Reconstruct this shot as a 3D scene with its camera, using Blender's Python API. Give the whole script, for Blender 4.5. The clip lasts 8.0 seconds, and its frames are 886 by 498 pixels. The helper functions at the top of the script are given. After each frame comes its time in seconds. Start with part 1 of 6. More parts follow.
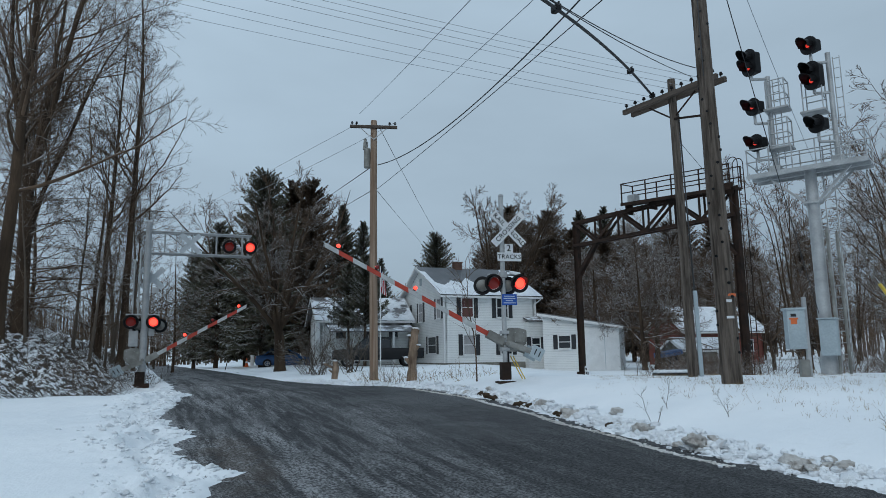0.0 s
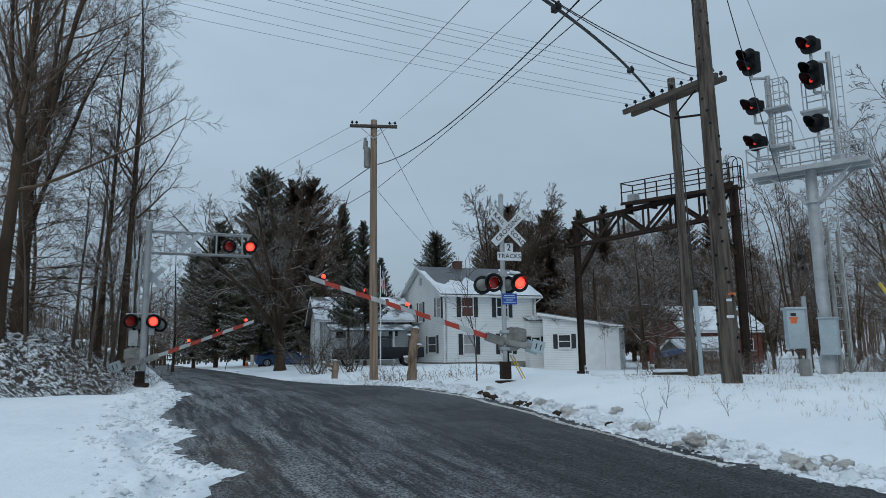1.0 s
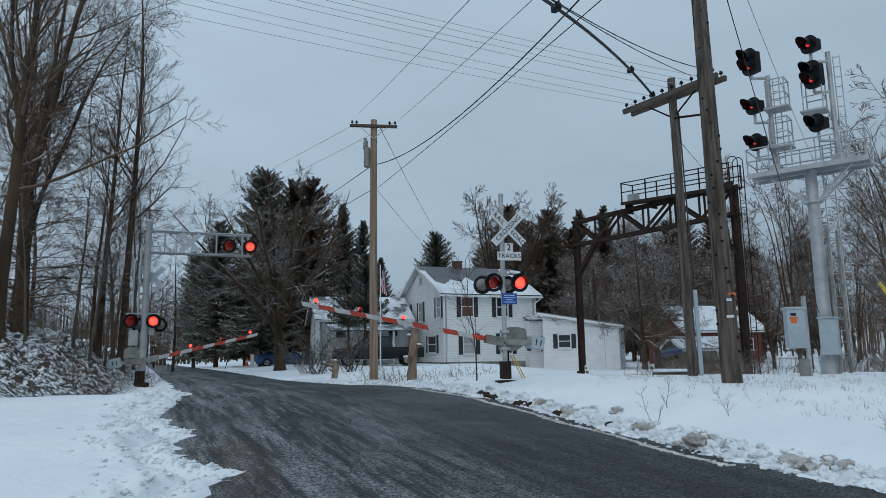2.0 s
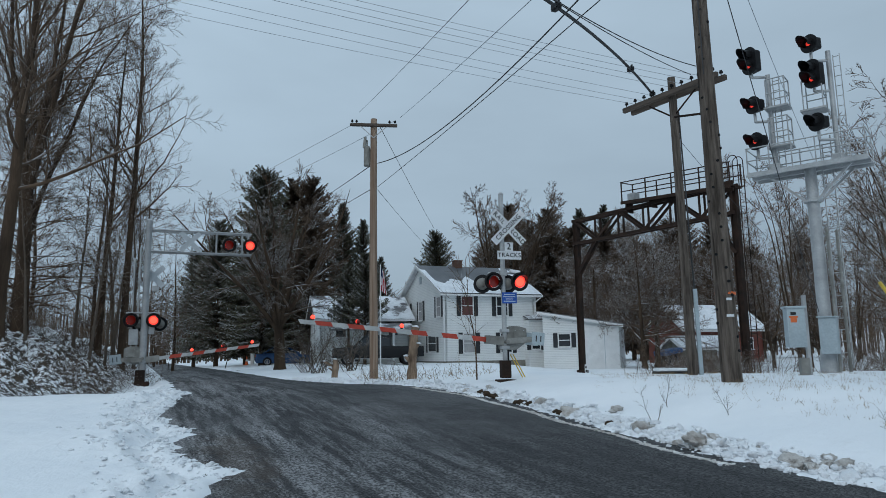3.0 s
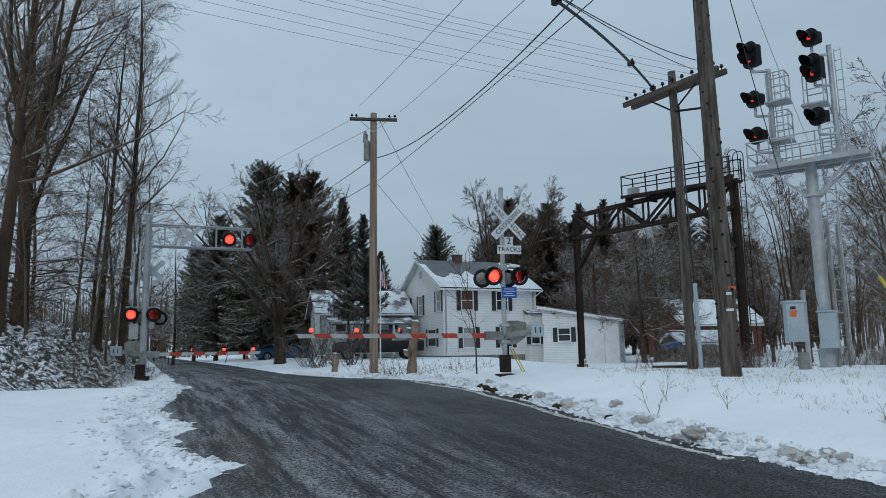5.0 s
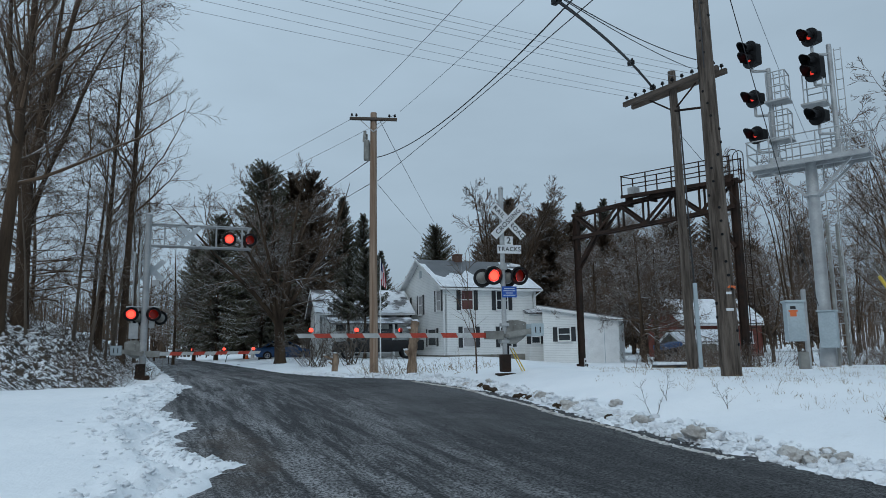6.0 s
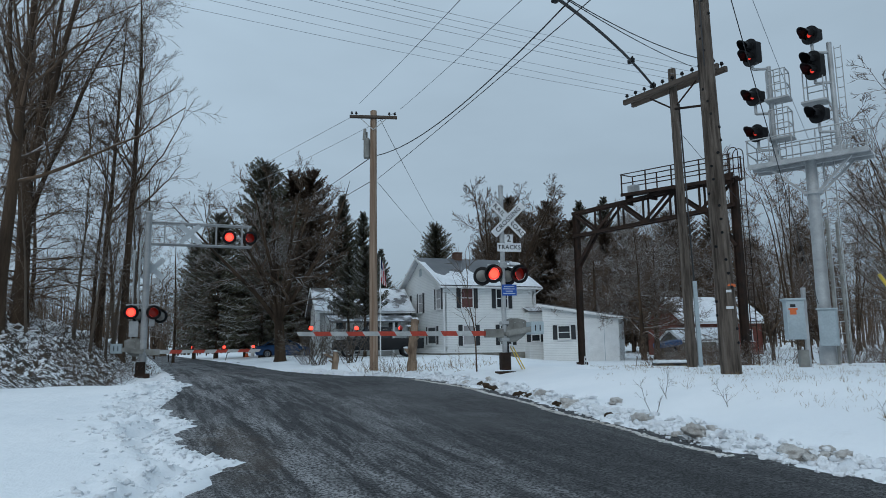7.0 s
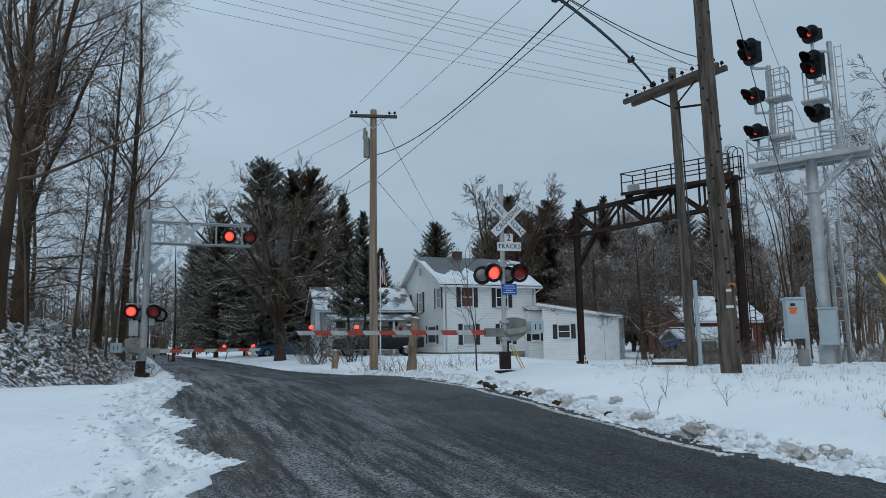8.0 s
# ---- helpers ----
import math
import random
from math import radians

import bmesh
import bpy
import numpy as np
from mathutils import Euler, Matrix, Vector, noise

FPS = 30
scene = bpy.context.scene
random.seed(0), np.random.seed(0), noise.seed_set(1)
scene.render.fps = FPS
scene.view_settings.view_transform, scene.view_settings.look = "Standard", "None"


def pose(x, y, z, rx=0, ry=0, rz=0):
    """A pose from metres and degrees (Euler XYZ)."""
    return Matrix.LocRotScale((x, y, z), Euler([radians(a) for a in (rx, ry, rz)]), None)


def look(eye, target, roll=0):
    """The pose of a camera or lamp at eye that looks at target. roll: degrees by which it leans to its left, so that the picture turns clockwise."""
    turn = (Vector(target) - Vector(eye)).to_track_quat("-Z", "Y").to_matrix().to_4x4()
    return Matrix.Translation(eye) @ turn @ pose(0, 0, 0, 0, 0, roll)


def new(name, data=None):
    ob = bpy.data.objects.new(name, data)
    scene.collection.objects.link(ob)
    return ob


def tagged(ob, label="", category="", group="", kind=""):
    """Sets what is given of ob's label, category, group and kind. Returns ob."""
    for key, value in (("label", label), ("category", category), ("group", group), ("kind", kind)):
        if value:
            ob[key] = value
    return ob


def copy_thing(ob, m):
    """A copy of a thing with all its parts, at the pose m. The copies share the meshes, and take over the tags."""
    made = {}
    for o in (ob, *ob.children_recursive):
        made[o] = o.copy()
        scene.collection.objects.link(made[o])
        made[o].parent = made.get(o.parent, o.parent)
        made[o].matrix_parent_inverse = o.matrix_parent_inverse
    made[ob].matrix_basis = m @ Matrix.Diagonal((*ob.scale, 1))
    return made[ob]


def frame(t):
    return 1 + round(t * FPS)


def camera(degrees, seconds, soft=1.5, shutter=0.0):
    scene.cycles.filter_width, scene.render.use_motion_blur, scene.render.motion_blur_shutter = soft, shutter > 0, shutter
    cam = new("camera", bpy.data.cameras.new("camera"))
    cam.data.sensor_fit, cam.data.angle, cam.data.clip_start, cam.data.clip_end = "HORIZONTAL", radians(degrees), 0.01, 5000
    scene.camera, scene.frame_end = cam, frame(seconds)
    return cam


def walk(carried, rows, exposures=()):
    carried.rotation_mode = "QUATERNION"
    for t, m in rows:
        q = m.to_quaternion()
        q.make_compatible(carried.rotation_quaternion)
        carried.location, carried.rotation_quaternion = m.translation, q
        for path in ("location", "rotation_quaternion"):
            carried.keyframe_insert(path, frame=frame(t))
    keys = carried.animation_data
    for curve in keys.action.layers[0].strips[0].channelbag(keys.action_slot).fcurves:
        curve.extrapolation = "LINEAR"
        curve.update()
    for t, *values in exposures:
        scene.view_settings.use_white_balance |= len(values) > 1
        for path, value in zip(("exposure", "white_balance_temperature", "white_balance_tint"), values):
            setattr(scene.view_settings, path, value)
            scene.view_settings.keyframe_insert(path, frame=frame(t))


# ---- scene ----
cam = camera(66, 8.0, 0.65)
EYE = Vector((0, 0, 1.6))


def aim(pitch, turn=0.0):
    """A level eye turned up by pitch degrees, with the slight lean that the hand holds."""
    return pose(*EYE, 90 + pitch, 0, turn) @ pose(0, 0, 0, 0, 0, -0.86)


walk(cam, [(t, aim(p)) for t, p in (
    (0, 8.868), (0.5, 8.83), (1, 8.816), (1.5, 8.806), (3, 8.726), (3.5, 8.584), (4, 8.437), (4.5, 8.299),
    (6, 8.228), (6.5, 8.142), (7, 8.071), (7.5, 8.005), (8, 8.0))])

# ---- overcast sky, brighter towards the zenith, and a veiled sun ----
SUN_HIGH, SUN_ROUND = radians(32), radians(200)
world = bpy.data.worlds.new("winter_sky")
scene.world = world
world.use_nodes = True
wn, wl = world.node_tree.nodes, world.node_tree.links
wn.clear()


def wnode(kind, **kw):
    n = wn.new(kind)
    for k, v in kw.items():
        n.inputs[k].default_value = v
    return n


clear_sky = wn.new("ShaderNodeTexSky")
clear_sky.sky_type, clear_sky.sun_disc = "NISHITA", False
clear_sky.sun_elevation, clear_sky.sun_rotation = SUN_HIGH, SUN_ROUND
tc = wn.new("ShaderNodeTexCoord")
sep = wn.new("ShaderNodeSeparateXYZ")
wl.new(tc.outputs["Generated"], sep.inputs[0])
rise = wn.new("ShaderNodeMapRange")
for k, v in (("From Min", 0.0), ("From Max", 1.0), ("To Min", 0.76), ("To Max", 1.40)):
    rise.inputs[k].default_value = v
wl.new(sep.outputs["Z"], rise.inputs["Value"])
stretch = wn.new("ShaderNodeMapping")
stretch.inputs["Scale"].default_value = (1, 1, 3.2)
wl.new(tc.outputs["Generated"], stretch.inputs["Vector"])
cloud = wnode("ShaderNodeTexNoise", Scale=2.6, Detail=5.0, Roughness=0.5)
wl.new(stretch.outputs[0], cloud.inputs["Vector"])
bands = wn.new("ShaderNodeMapRange")
for k, v in (("From Min", 0.3), ("From Max", 0.7), ("To Min", 0.93), ("To Max", 1.07)):
    bands.inputs[k].default_value = v
wl.new(cloud.outputs["Fac"], bands.inputs["Value"])
# thinner cloud towards one side
thin = wn.new("ShaderNodeMapRange")
for k, v in (("From Min", -1.0), ("From Max", 1.0), ("To Min", 1.24), ("To Max", 0.80)):
    thin.inputs[k].default_value = v
wl.new(sep.outputs["X"], thin.inputs["Value"])
mul = wn.new("ShaderNodeMath")
mul.operation = "MULTIPLY"
wl.new(rise.outputs[0], mul.inputs[0])
wl.new(bands.outputs[0], mul.inputs[1])
side_mul = wn.new("ShaderNodeMath")
side_mul.operation = "MULTIPLY"
wl.new(mul.outputs[0], side_mul.inputs[0])
wl.new(thin.outputs[0], side_mul.inputs[1])
grey = wn.new("ShaderNodeVectorMath")
grey.operation = "SCALE"
grey.inputs[0].default_value = (0.404, 0.527, 0.640)
wl.new(side_mul.outputs[0], grey.inputs["Scale"])
bg_cloud = wnode("ShaderNodeBackground", Strength=1.0)
wl.new(grey.outputs[0], bg_cloud.inputs["Color"])
bg_clear = wnode("ShaderNodeBackground", Strength=0.05)
wl.new(clear_sky.outputs[0], bg_clear.inputs["Color"])
veil = wnode("ShaderNodeMixShader", Fac=0.93)
wl.new(bg_clear.outputs[0], veil.inputs[1])
wl.new(bg_cloud.outputs[0], veil.inputs[2])
wl.new(veil.outputs[0], wn.new("ShaderNodeOutputWorld").inputs["Surface"])

sun = new("sun", bpy.data.lights.new("sun", "SUN"))
sun.data.energy, sun.data.angle, sun.data.color = 0.5, radians(25), (1.0, 0.985, 0.96)
sun.matrix_world = look((0, 0, 30), Vector((0, 0, 30)) - 10 * Vector(
    (math.cos(SUN_HIGH) * math.sin(SUN_ROUND), math.cos(SUN_HIGH) * math.cos(SUN_ROUND), math.sin(SUN_HIGH))))
scene.view_settings.exposure = 0.0


# ---- materials ----
def shader(name, rough=0.6, metal=0.0):
    m = bpy.data.materials.new(name)
    m.use_nodes = True
    b = m.node_tree.nodes["Principled BSDF"]
    b.inputs["Roughness"].default_value, b.inputs["Metallic"].default_value = rough, metal
    return m, m.node_tree.nodes, m.node_tree.links, b


def coords(n, l, scale=(1, 1, 1)):
    t, mp = n.new("ShaderNodeTexCoord"), n.new("ShaderNodeMapping")
    mp.inputs["Scale"].default_value = scale
    l.new(t.outputs["Object"], mp.inputs["Vector"])
    return mp.outputs[0]


def grain(n, l, vec, scale, detail=4.0, rough=0.55, lo=0.35, hi=0.65):
    t, r = n.new("ShaderNodeTexNoise"), n.new("ShaderNodeMapRange")
    t.inputs["Scale"].default_value, t.inputs["Detail"].default_value, t.inputs["Roughness"].default_value = scale, detail, rough
    l.new(vec, t.inputs["Vector"])
    r.inputs["From Min"].default_value, r.inputs["From Max"].default_value = lo, hi
    l.new(t.outputs["Fac"], r.inputs["Value"])
    return r.outputs[0]


def blend(n, l, fac, a, b):
    x = n.new("ShaderNodeMix")
    x.data_type = "RGBA"
    for sock, v in ((x.inputs[0], fac), (x.inputs[6], a), (x.inputs[7], b)):
        if isinstance(v, (tuple, list)):
            sock.default_value = (*v, 1) if len(v) == 3 else v
        elif isinstance(v, (int, float)):
            sock.default_value = v
        else:
            l.new(v, sock)
    return x.outputs[2]


def relief(n, l, b, height, strength, distance):
    bump = n.new("ShaderNodeBump")
    bump.inputs["Strength"].default_value, bump.inputs["Distance"].default_value = strength, distance
    l.new(height, bump.inputs["Height"])
    l.new(bump.outputs[0], b.inputs["Normal"])


def calc(n, l, op, a, b=0.0):
    x = n.new("ShaderNodeMath")
    x.operation = op
    for i, v in enumerate((a, b)):
        if isinstance(v, (int, float)):
            x.inputs[i].default_value = v
        else:
            l.new(v, x.inputs[i])
    return x.outputs[0]


def worn(name, base, dark, rough=0.6, metal=0.0, big=1.5, fine=25.0, scale=(1, 1, 1), bump=0.2, depth=0.004, each=0.0):
    """A surface of one stuff, varied at two scales; each: how far one piece differs from the next."""
    m, n, l, b = shader(name, rough, metal)
    b.inputs["Specular IOR Level"].default_value = 0.5 if rough < 0.8 else 0.15
    v = coords(n, l, scale)
    c = blend(n, l, grain(n, l, v, big), dark, base)
    fine_g = grain(n, l, v, fine, 5.0)
    c = blend(n, l, calc(n, l, "MULTIPLY", fine_g, 0.35), c, tuple(x * 0.55 for x in base))
    if each:
        info = n.new("ShaderNodeObjectInfo")
        c = blend(n, l, calc(n, l, "MULTIPLY", info.outputs["Random"], each), c, dark)
    l.new(c, b.inputs["Base Color"])
    relief(n, l, b, fine_g, bump, depth)
    return m


def snowed(m, lo=0.35, hi=0.75, amount=1.0, size=6.0):
    """Lets snow lie on what faces up."""
    n, l = m.node_tree.nodes, m.node_tree.links
    b = n["Principled BSDF"]
    geo, sp = n.new("ShaderNodeNewGeometry"), n.new("ShaderNodeSeparateXYZ")
    l.new(geo.outputs["Normal"], sp.inputs[0])
    up = n.new("ShaderNodeMapRange")
    up.inputs["From Min"].default_value, up.inputs["From Max"].default_value = lo, hi
    l.new(sp.outputs["Z"], up.inputs["Value"])
    t = n.new("ShaderNodeTexCoord")
    patch = grain(n, l, t.outputs["Object"], size, 3.0, 0.6, 0.42, 0.55)
    fac = calc(n, l, "MULTIPLY", calc(n, l, "MULTIPLY", up.outputs[0], patch), amount)
    old = b.inputs["Base Color"].links[0].from_socket
    l.new(blend(n, l, fac, old, (0.80, 0.83, 0.87)), b.inputs["Base Color"])
    return m


def glow(name, colour, strength, base):
    m, n, l, b = shader(name, 0.35)
    b.inputs["Base Color"].default_value = (*base, 1)
    b.inputs["Emission Color"].default_value = (*colour, 1)
    b.inputs["Emission Strength"].default_value = strength
    return m


def snow_ground():
    m, n, l, b = shader("snow_ground", 0.75)
    v = coords(n, l)
    geo, sp = n.new("ShaderNodeNewGeometry"), n.new("ShaderNodeSeparateXYZ")
    l.new(geo.outputs["Normal"], sp.inputs[0])
    steep = n.new("ShaderNodeMapRange")
    steep.inputs["From Min"].default_value, steep.inputs["From Max"].default_value = 0.995, 0.86
    l.new(sp.outputs["Z"], steep.inputs["Value"])
    white = blend(n, l, grain(n, l, v, 0.6, 5.0), (0.80, 0.83, 0.86), (0.87, 0.89, 0.91))
    litter_mix = grain(n, l, v, 5.0, 6.0, 0.7)
    litter = blend(n, l, litter_mix, (0.014, 0.011, 0.008), (0.075, 0.050, 0.030))
    holes = grain(n, l, v, 5.5, 8.0, 0.76, 0.45, 0.50)
    place = n.new("ShaderNodeSeparateXYZ")
    l.new(v, place.inputs[0])
    bank = n.new("ShaderNodeMapRange")
    bank.inputs["From Min"].default_value, bank.inputs["From Max"].default_value = 15.5, 18.5
    l.new(place.outputs["Y"], bank.inputs["Value"])
    off_road = n.new("ShaderNodeMapRange")
    off_road.inputs["From Min"].default_value, off_road.inputs["From Max"].default_value = 0.2, -0.8
    l.new(place.outputs["X"], off_road.inputs["Value"])
    brushy = calc(n, l, "MULTIPLY", bank.outputs[0], off_road.outputs[0])
    fac = calc(n, l, "MULTIPLY", calc(n, l, "MULTIPLY", steep.outputs[0], holes), brushy)
    grit = calc(n, l, "MULTIPLY", grain(n, l, v, 1.1, 9.0, 0.75, 0.60, 0.75), calc(n, l, "MULTIPLY", steep.outputs[0], 0.5))
    c = blend(n, l, grit, white, (0.36, 0.33, 0.29))
    l.new(blend(n, l, fac, c, litter), b.inputs["Base Color"])
    h = calc(n, l, "ADD", grain(n, l, v, 3.0, 6.0, 0.6), calc(n, l, "MULTIPLY", grain(n, l, v, 30.0, 4.0), 0.25))
    relief(n, l, b, h, 0.35, 0.05)
    return m


def asphalt():
    m, n, l, b = shader("worn_asphalt", 0.6)
    v, along = coords(n, l), coords(n, l, (1.0, 0.09, 1.0))
    speck = grain(n, l, v, 30.0, 3.0, 0.75, 0.46, 0.54)
    b.inputs["Specular IOR Level"].default_value = 0.28
    base = blend(n, l, speck, (0.012, 0.0125, 0.014), (0.066, 0.067, 0.071))
    across = n.new("ShaderNodeSeparateXYZ")
    l.new(v, across.inputs[0])
    dry = n.new("ShaderNodeMapRange")
    for key, val in (("From Min", 0.8), ("From Max", 5.2), ("To Min", 1.55), ("To Max", 0.20)):
        dry.inputs[key].default_value = val
    l.new(across.outputs["X"], dry.inputs["Value"])
    ruts = grain(n, l, coords(n, l, (1.0, 0.06, 1.0)), 1.7, 3.0, 0.55, 0.47, 0.60)
    streak = grain(n, l, along, 5.5, 8.0, 0.72, 0.46, 0.58)
    patch = grain(n, l, v, 0.5, 5.0, 0.65, 0.36, 0.58)
    wear = calc(n, l, "ADD", calc(n, l, "MULTIPLY", streak, 0.55), calc(n, l, "MULTIPLY", ruts, 0.55))
    wear = calc(n, l, "MULTIPLY", calc(n, l, "MULTIPLY", wear, dry.outputs[0]), calc(n, l, "ADD", calc(n, l, "MULTIPLY", patch, 0.5), 0.8))
    salt = calc(n, l, "MINIMUM", calc(n, l, "MULTIPLY", wear, calc(n, l, "ADD", calc(n, l, "MULTIPLY", speck, 1.05), 0.10)), 1.0)
    c = blend(n, l, salt, base, (0.36, 0.36, 0.365))
    # tracked-in earth by the verge
    mud = n.new("ShaderNodeTexGradient")
    mud.gradient_type = "SPHERICAL"
    mp = n.new("ShaderNodeMapping")
    mp.inputs["Location"].default_value = (-2.1, -3.6, 0)
    mp.inputs["Scale"].default_value = (1.7, 0.38, 0.0)
    l.new(v, mp.inputs["Vector"])
    l.new(mp.outputs[0], mud.inputs["Vector"])
    earth = calc(n, l, "MULTIPLY", mud.outputs["Fac"], grain(n, l, v, 2.6, 6.0, 0.7, 0.38, 0.56))
    c = blend(n, l, calc(n, l, "MINIMUM", calc(n, l, "MULTIPLY", earth, 1.2), 0.45), c, (0.085, 0.062, 0.045))
    wetness = grain(n, l, v, 0.22, 5.0, 0.6, 0.48, 0.62)
    c = blend(n, l, calc(n, l, "MULTIPLY", wetness, 0.45), c, (0.014, 0.0145, 0.016))
    vor = n.new("ShaderNodeTexVoronoi")
    vor.feature = "DISTANCE_TO_EDGE"
    vor.inputs["Scale"].default_value = 0.28
    warp = n.new("ShaderNodeVectorMath")
    wob = n.new("ShaderNodeTexNoise")
    wob.inputs["Scale"].default_value = 1.6
    wob.inputs["Detail"].default_value = 6.0
    l.new(v, wob.inputs["Vector"])
    l.new(v, warp.inputs[0])
    l.new(wob.outputs["Color"], warp.inputs[1])
    l.new(warp.outputs[0], vor.inputs["Vector"])
    crack = n.new("ShaderNodeMapRange")
    crack.inputs["From Min"].default_value, crack.inputs["From Max"].default_value = 0.004, 0.0
    l.new(vor.outputs["Distance"], crack.inputs["Value"])
    c = blend(n, l, calc(n, l, "MULTIPLY", crack.outputs[0], 0.6), c, (0.012, 0.012, 0.013))
    l.new(c, b.inputs["Base Color"])
    r = n.new("ShaderNodeMapRange")
    r.inputs["To Min"].default_value, r.inputs["To Max"].default_value = 0.72, 0.42
    l.new(wetness, r.inputs["Value"])
    l.new(r.outputs[0], b.inputs["Roughness"])
    relief(n, l, b, grain(n, l, v, 40.0, 4.0, 0.7), 0.8, 0.012)
    return m


def striped(name, base, dark, across, pitch, depth, rough=0.5, metal=0.0, snow=False):
    """Boards or ribs as fine relief, edge shade painted in; across: the axis along which they follow one another."""
    m, n, l, b = shader(name, rough, metal)
    t, sp = n.new("ShaderNodeTexCoord"), n.new("ShaderNodeSeparateXYZ")
    l.new(t.outputs["Object"], sp.inputs[0])
    saw = calc(n, l, "FRACT", calc(n, l, "DIVIDE", sp.outputs[across], pitch))
    c = blend(n, l, grain(n, l, t.outputs["Object"], 0.8, 5.0), dark, base)
    # shade along each board or rib edge, put into the colour as a dark ramp
    line = n.new("ShaderNodeMapRange")
    line.inputs["From Min"].default_value, line.inputs["From Max"].default_value = 0.78, 1.0
    l.new(saw, line.inputs["Value"])
    c = blend(n, l, calc(n, l, "MULTIPLY", line.outputs[0], 0.7), c, tuple(x * 0.5 for x in dark))
    l.new(c, b.inputs["Base Color"])
    relief(n, l, b, saw, 0.6, depth)
    return m


def glass():
    m, n, l, b = shader("window_glass", 0.04)
    b.inputs["Base Color"].default_value = (0.015, 0.018, 0.022, 1)
    v = coords(n, l)
    relief(n, l, b, grain(n, l, v, 2.0), 0.05, 0.01)
    return m


SNOW = snow_ground()
CLEAN_SNOW = worn("packed_snow", (0.86, 0.88, 0.9), (0.78, 0.81, 0.85), 0.75, 0, 2.0, 14.0, bump=0.4, depth=0.03)
DIRTY_SNOW = worn("ploughed_snow", (0.80, 0.79, 0.77), (0.56, 0.52, 0.48), 0.8, 0, 1.6, 9.0, bump=0.6, depth=0.05, each=0.25)
ASPHALT = asphalt()
SOIL = worn("brown_soil", (0.10, 0.07, 0.045), (0.04, 0.028, 0.02), 0.9, 0, 3, 30, bump=0.6, depth=0.03)
BARK = snowed(worn("brown_bark", (0.098, 0.066, 0.044), (0.036, 0.025, 0.018), 0.9, 0, 2.0, 22.0, (1, 1, 0.25), 0.7, 0.02), 0.5, 0.9, 0.4, 3.0)
TWIG = snowed(worn("thin_twigs", (0.150, 0.102, 0.070), (0.068, 0.047, 0.033), 0.9, 0, 1.2, 12.0, bump=0.1), 0.3, 0.85, 0.45, 0.8)
TWIG_SNOWY = snowed(worn("snowy_twigs", (0.165, 0.112, 0.078), (0.076, 0.054, 0.040), 0.9, 0, 1.2, 12.0, bump=0.1), 0.25, 0.8, 0.65, 0.5)
PALE_BARK = snowed(worn("grey_bark", (0.165, 0.132, 0.105), (0.075, 0.06, 0.048), 0.9, 0, 2.0, 22.0, (1, 1, 0.25), 0.7, 0.02), 0.5, 0.95, 0.6)
NEEDLES = snowed(worn("spruce_needles", (0.140, 0.132, 0.090), (0.072, 0.072, 0.052), 0.85, 0, 0.5, 6.0, bump=0.1), 0.45, 0.95, 0.42, 0.7)
DRY_NEEDLES = snowed(worn("browned_needles", (0.150, 0.102, 0.070), (0.066, 0.048, 0.034), 0.85, 0, 0.5, 6.0, bump=0.1), 0.62, 0.98, 0.2, 0.7)
DEAD_GRASS = worn("dead_grass", (0.38, 0.28, 0.16), (0.20, 0.13, 0.075), 0.9, 0, 3.0, 20.0, bump=0.1)
GALV = worn("galvanised_steel", (0.47, 0.485, 0.49), (0.31, 0.32, 0.325), 0.5, 0.2, 2.5, 30.0, bump=0.1)
ALU = worn("weathered_aluminium", (0.42, 0.435, 0.44), (0.28, 0.29, 0.295), 0.55, 0.2, 2.0, 20.0, bump=0.1)
GATE_GREY = worn("grey_castings", (0.30, 0.30, 0.28), (0.15, 0.145, 0.13), 0.65, 0.2, 3.0, 25.0, bump=0.3)
RUST = worn("rusted_steel", (0.050, 0.030, 0.022), (0.022, 0.017, 0.015), 0.85, 0.1, 2.0, 18.0, bump=0.4, depth=0.01)
RUST_RED = worn("bare_rust", (0.10, 0.042, 0.024), (0.035, 0.02, 0.015), 0.9, 0.05, 1.2, 14.0, bump=0.4, depth=0.01)
BLACK = worn("black_enamel", (0.012, 0.012, 0.013), (0.006, 0.006, 0.007), 0.45, 0.0, 3.0, 20.0, bump=0.05)
POLE_NEW = worn("tan_pole_wood", (0.36, 0.27, 0.205), (0.17, 0.105, 0.07), 0.85, 0, 2.6, 16.0, (5, 5, 0.14), 0.5, 0.01)
POLE_OLD = worn("weathered_pole_wood", (0.26, 0.215, 0.18), (0.062, 0.049, 0.040), 0.9, 0, 3.4, 14.0, (4, 4, 0.35), 1.0, 0.04)
ARM_WOOD = worn("crossarm_wood", (0.13, 0.105, 0.088), (0.05, 0.04, 0.033), 0.9, 0, 2.0, 18.0, (0.2, 3, 3), 0.6, 0.01)
WIRE = worn("wire_sheath", (0.035, 0.036, 0.038), (0.02, 0.02, 0.022), 0.6, 0, 1.0, 10.0, bump=0.0)
THIN_WIRE = worn("bare_line_wire", (0.40, 0.43, 0.46), (0.29, 0.31, 0.34), 0.5, 0.3, 1.0, 10.0, bump=0.0)
SIGN_WHITE = worn("white_sheeting", (0.74, 0.76, 0.77), (0.62, 0.64, 0.66), 0.45, 0, 3.0, 30.0, bump=0.02)
SIGN_BACK = worn("dull_sign_back", (0.52, 0.55, 0.57), (0.42, 0.45, 0.47), 0.5, 0.3, 3.0, 30.0, bump=0.02)
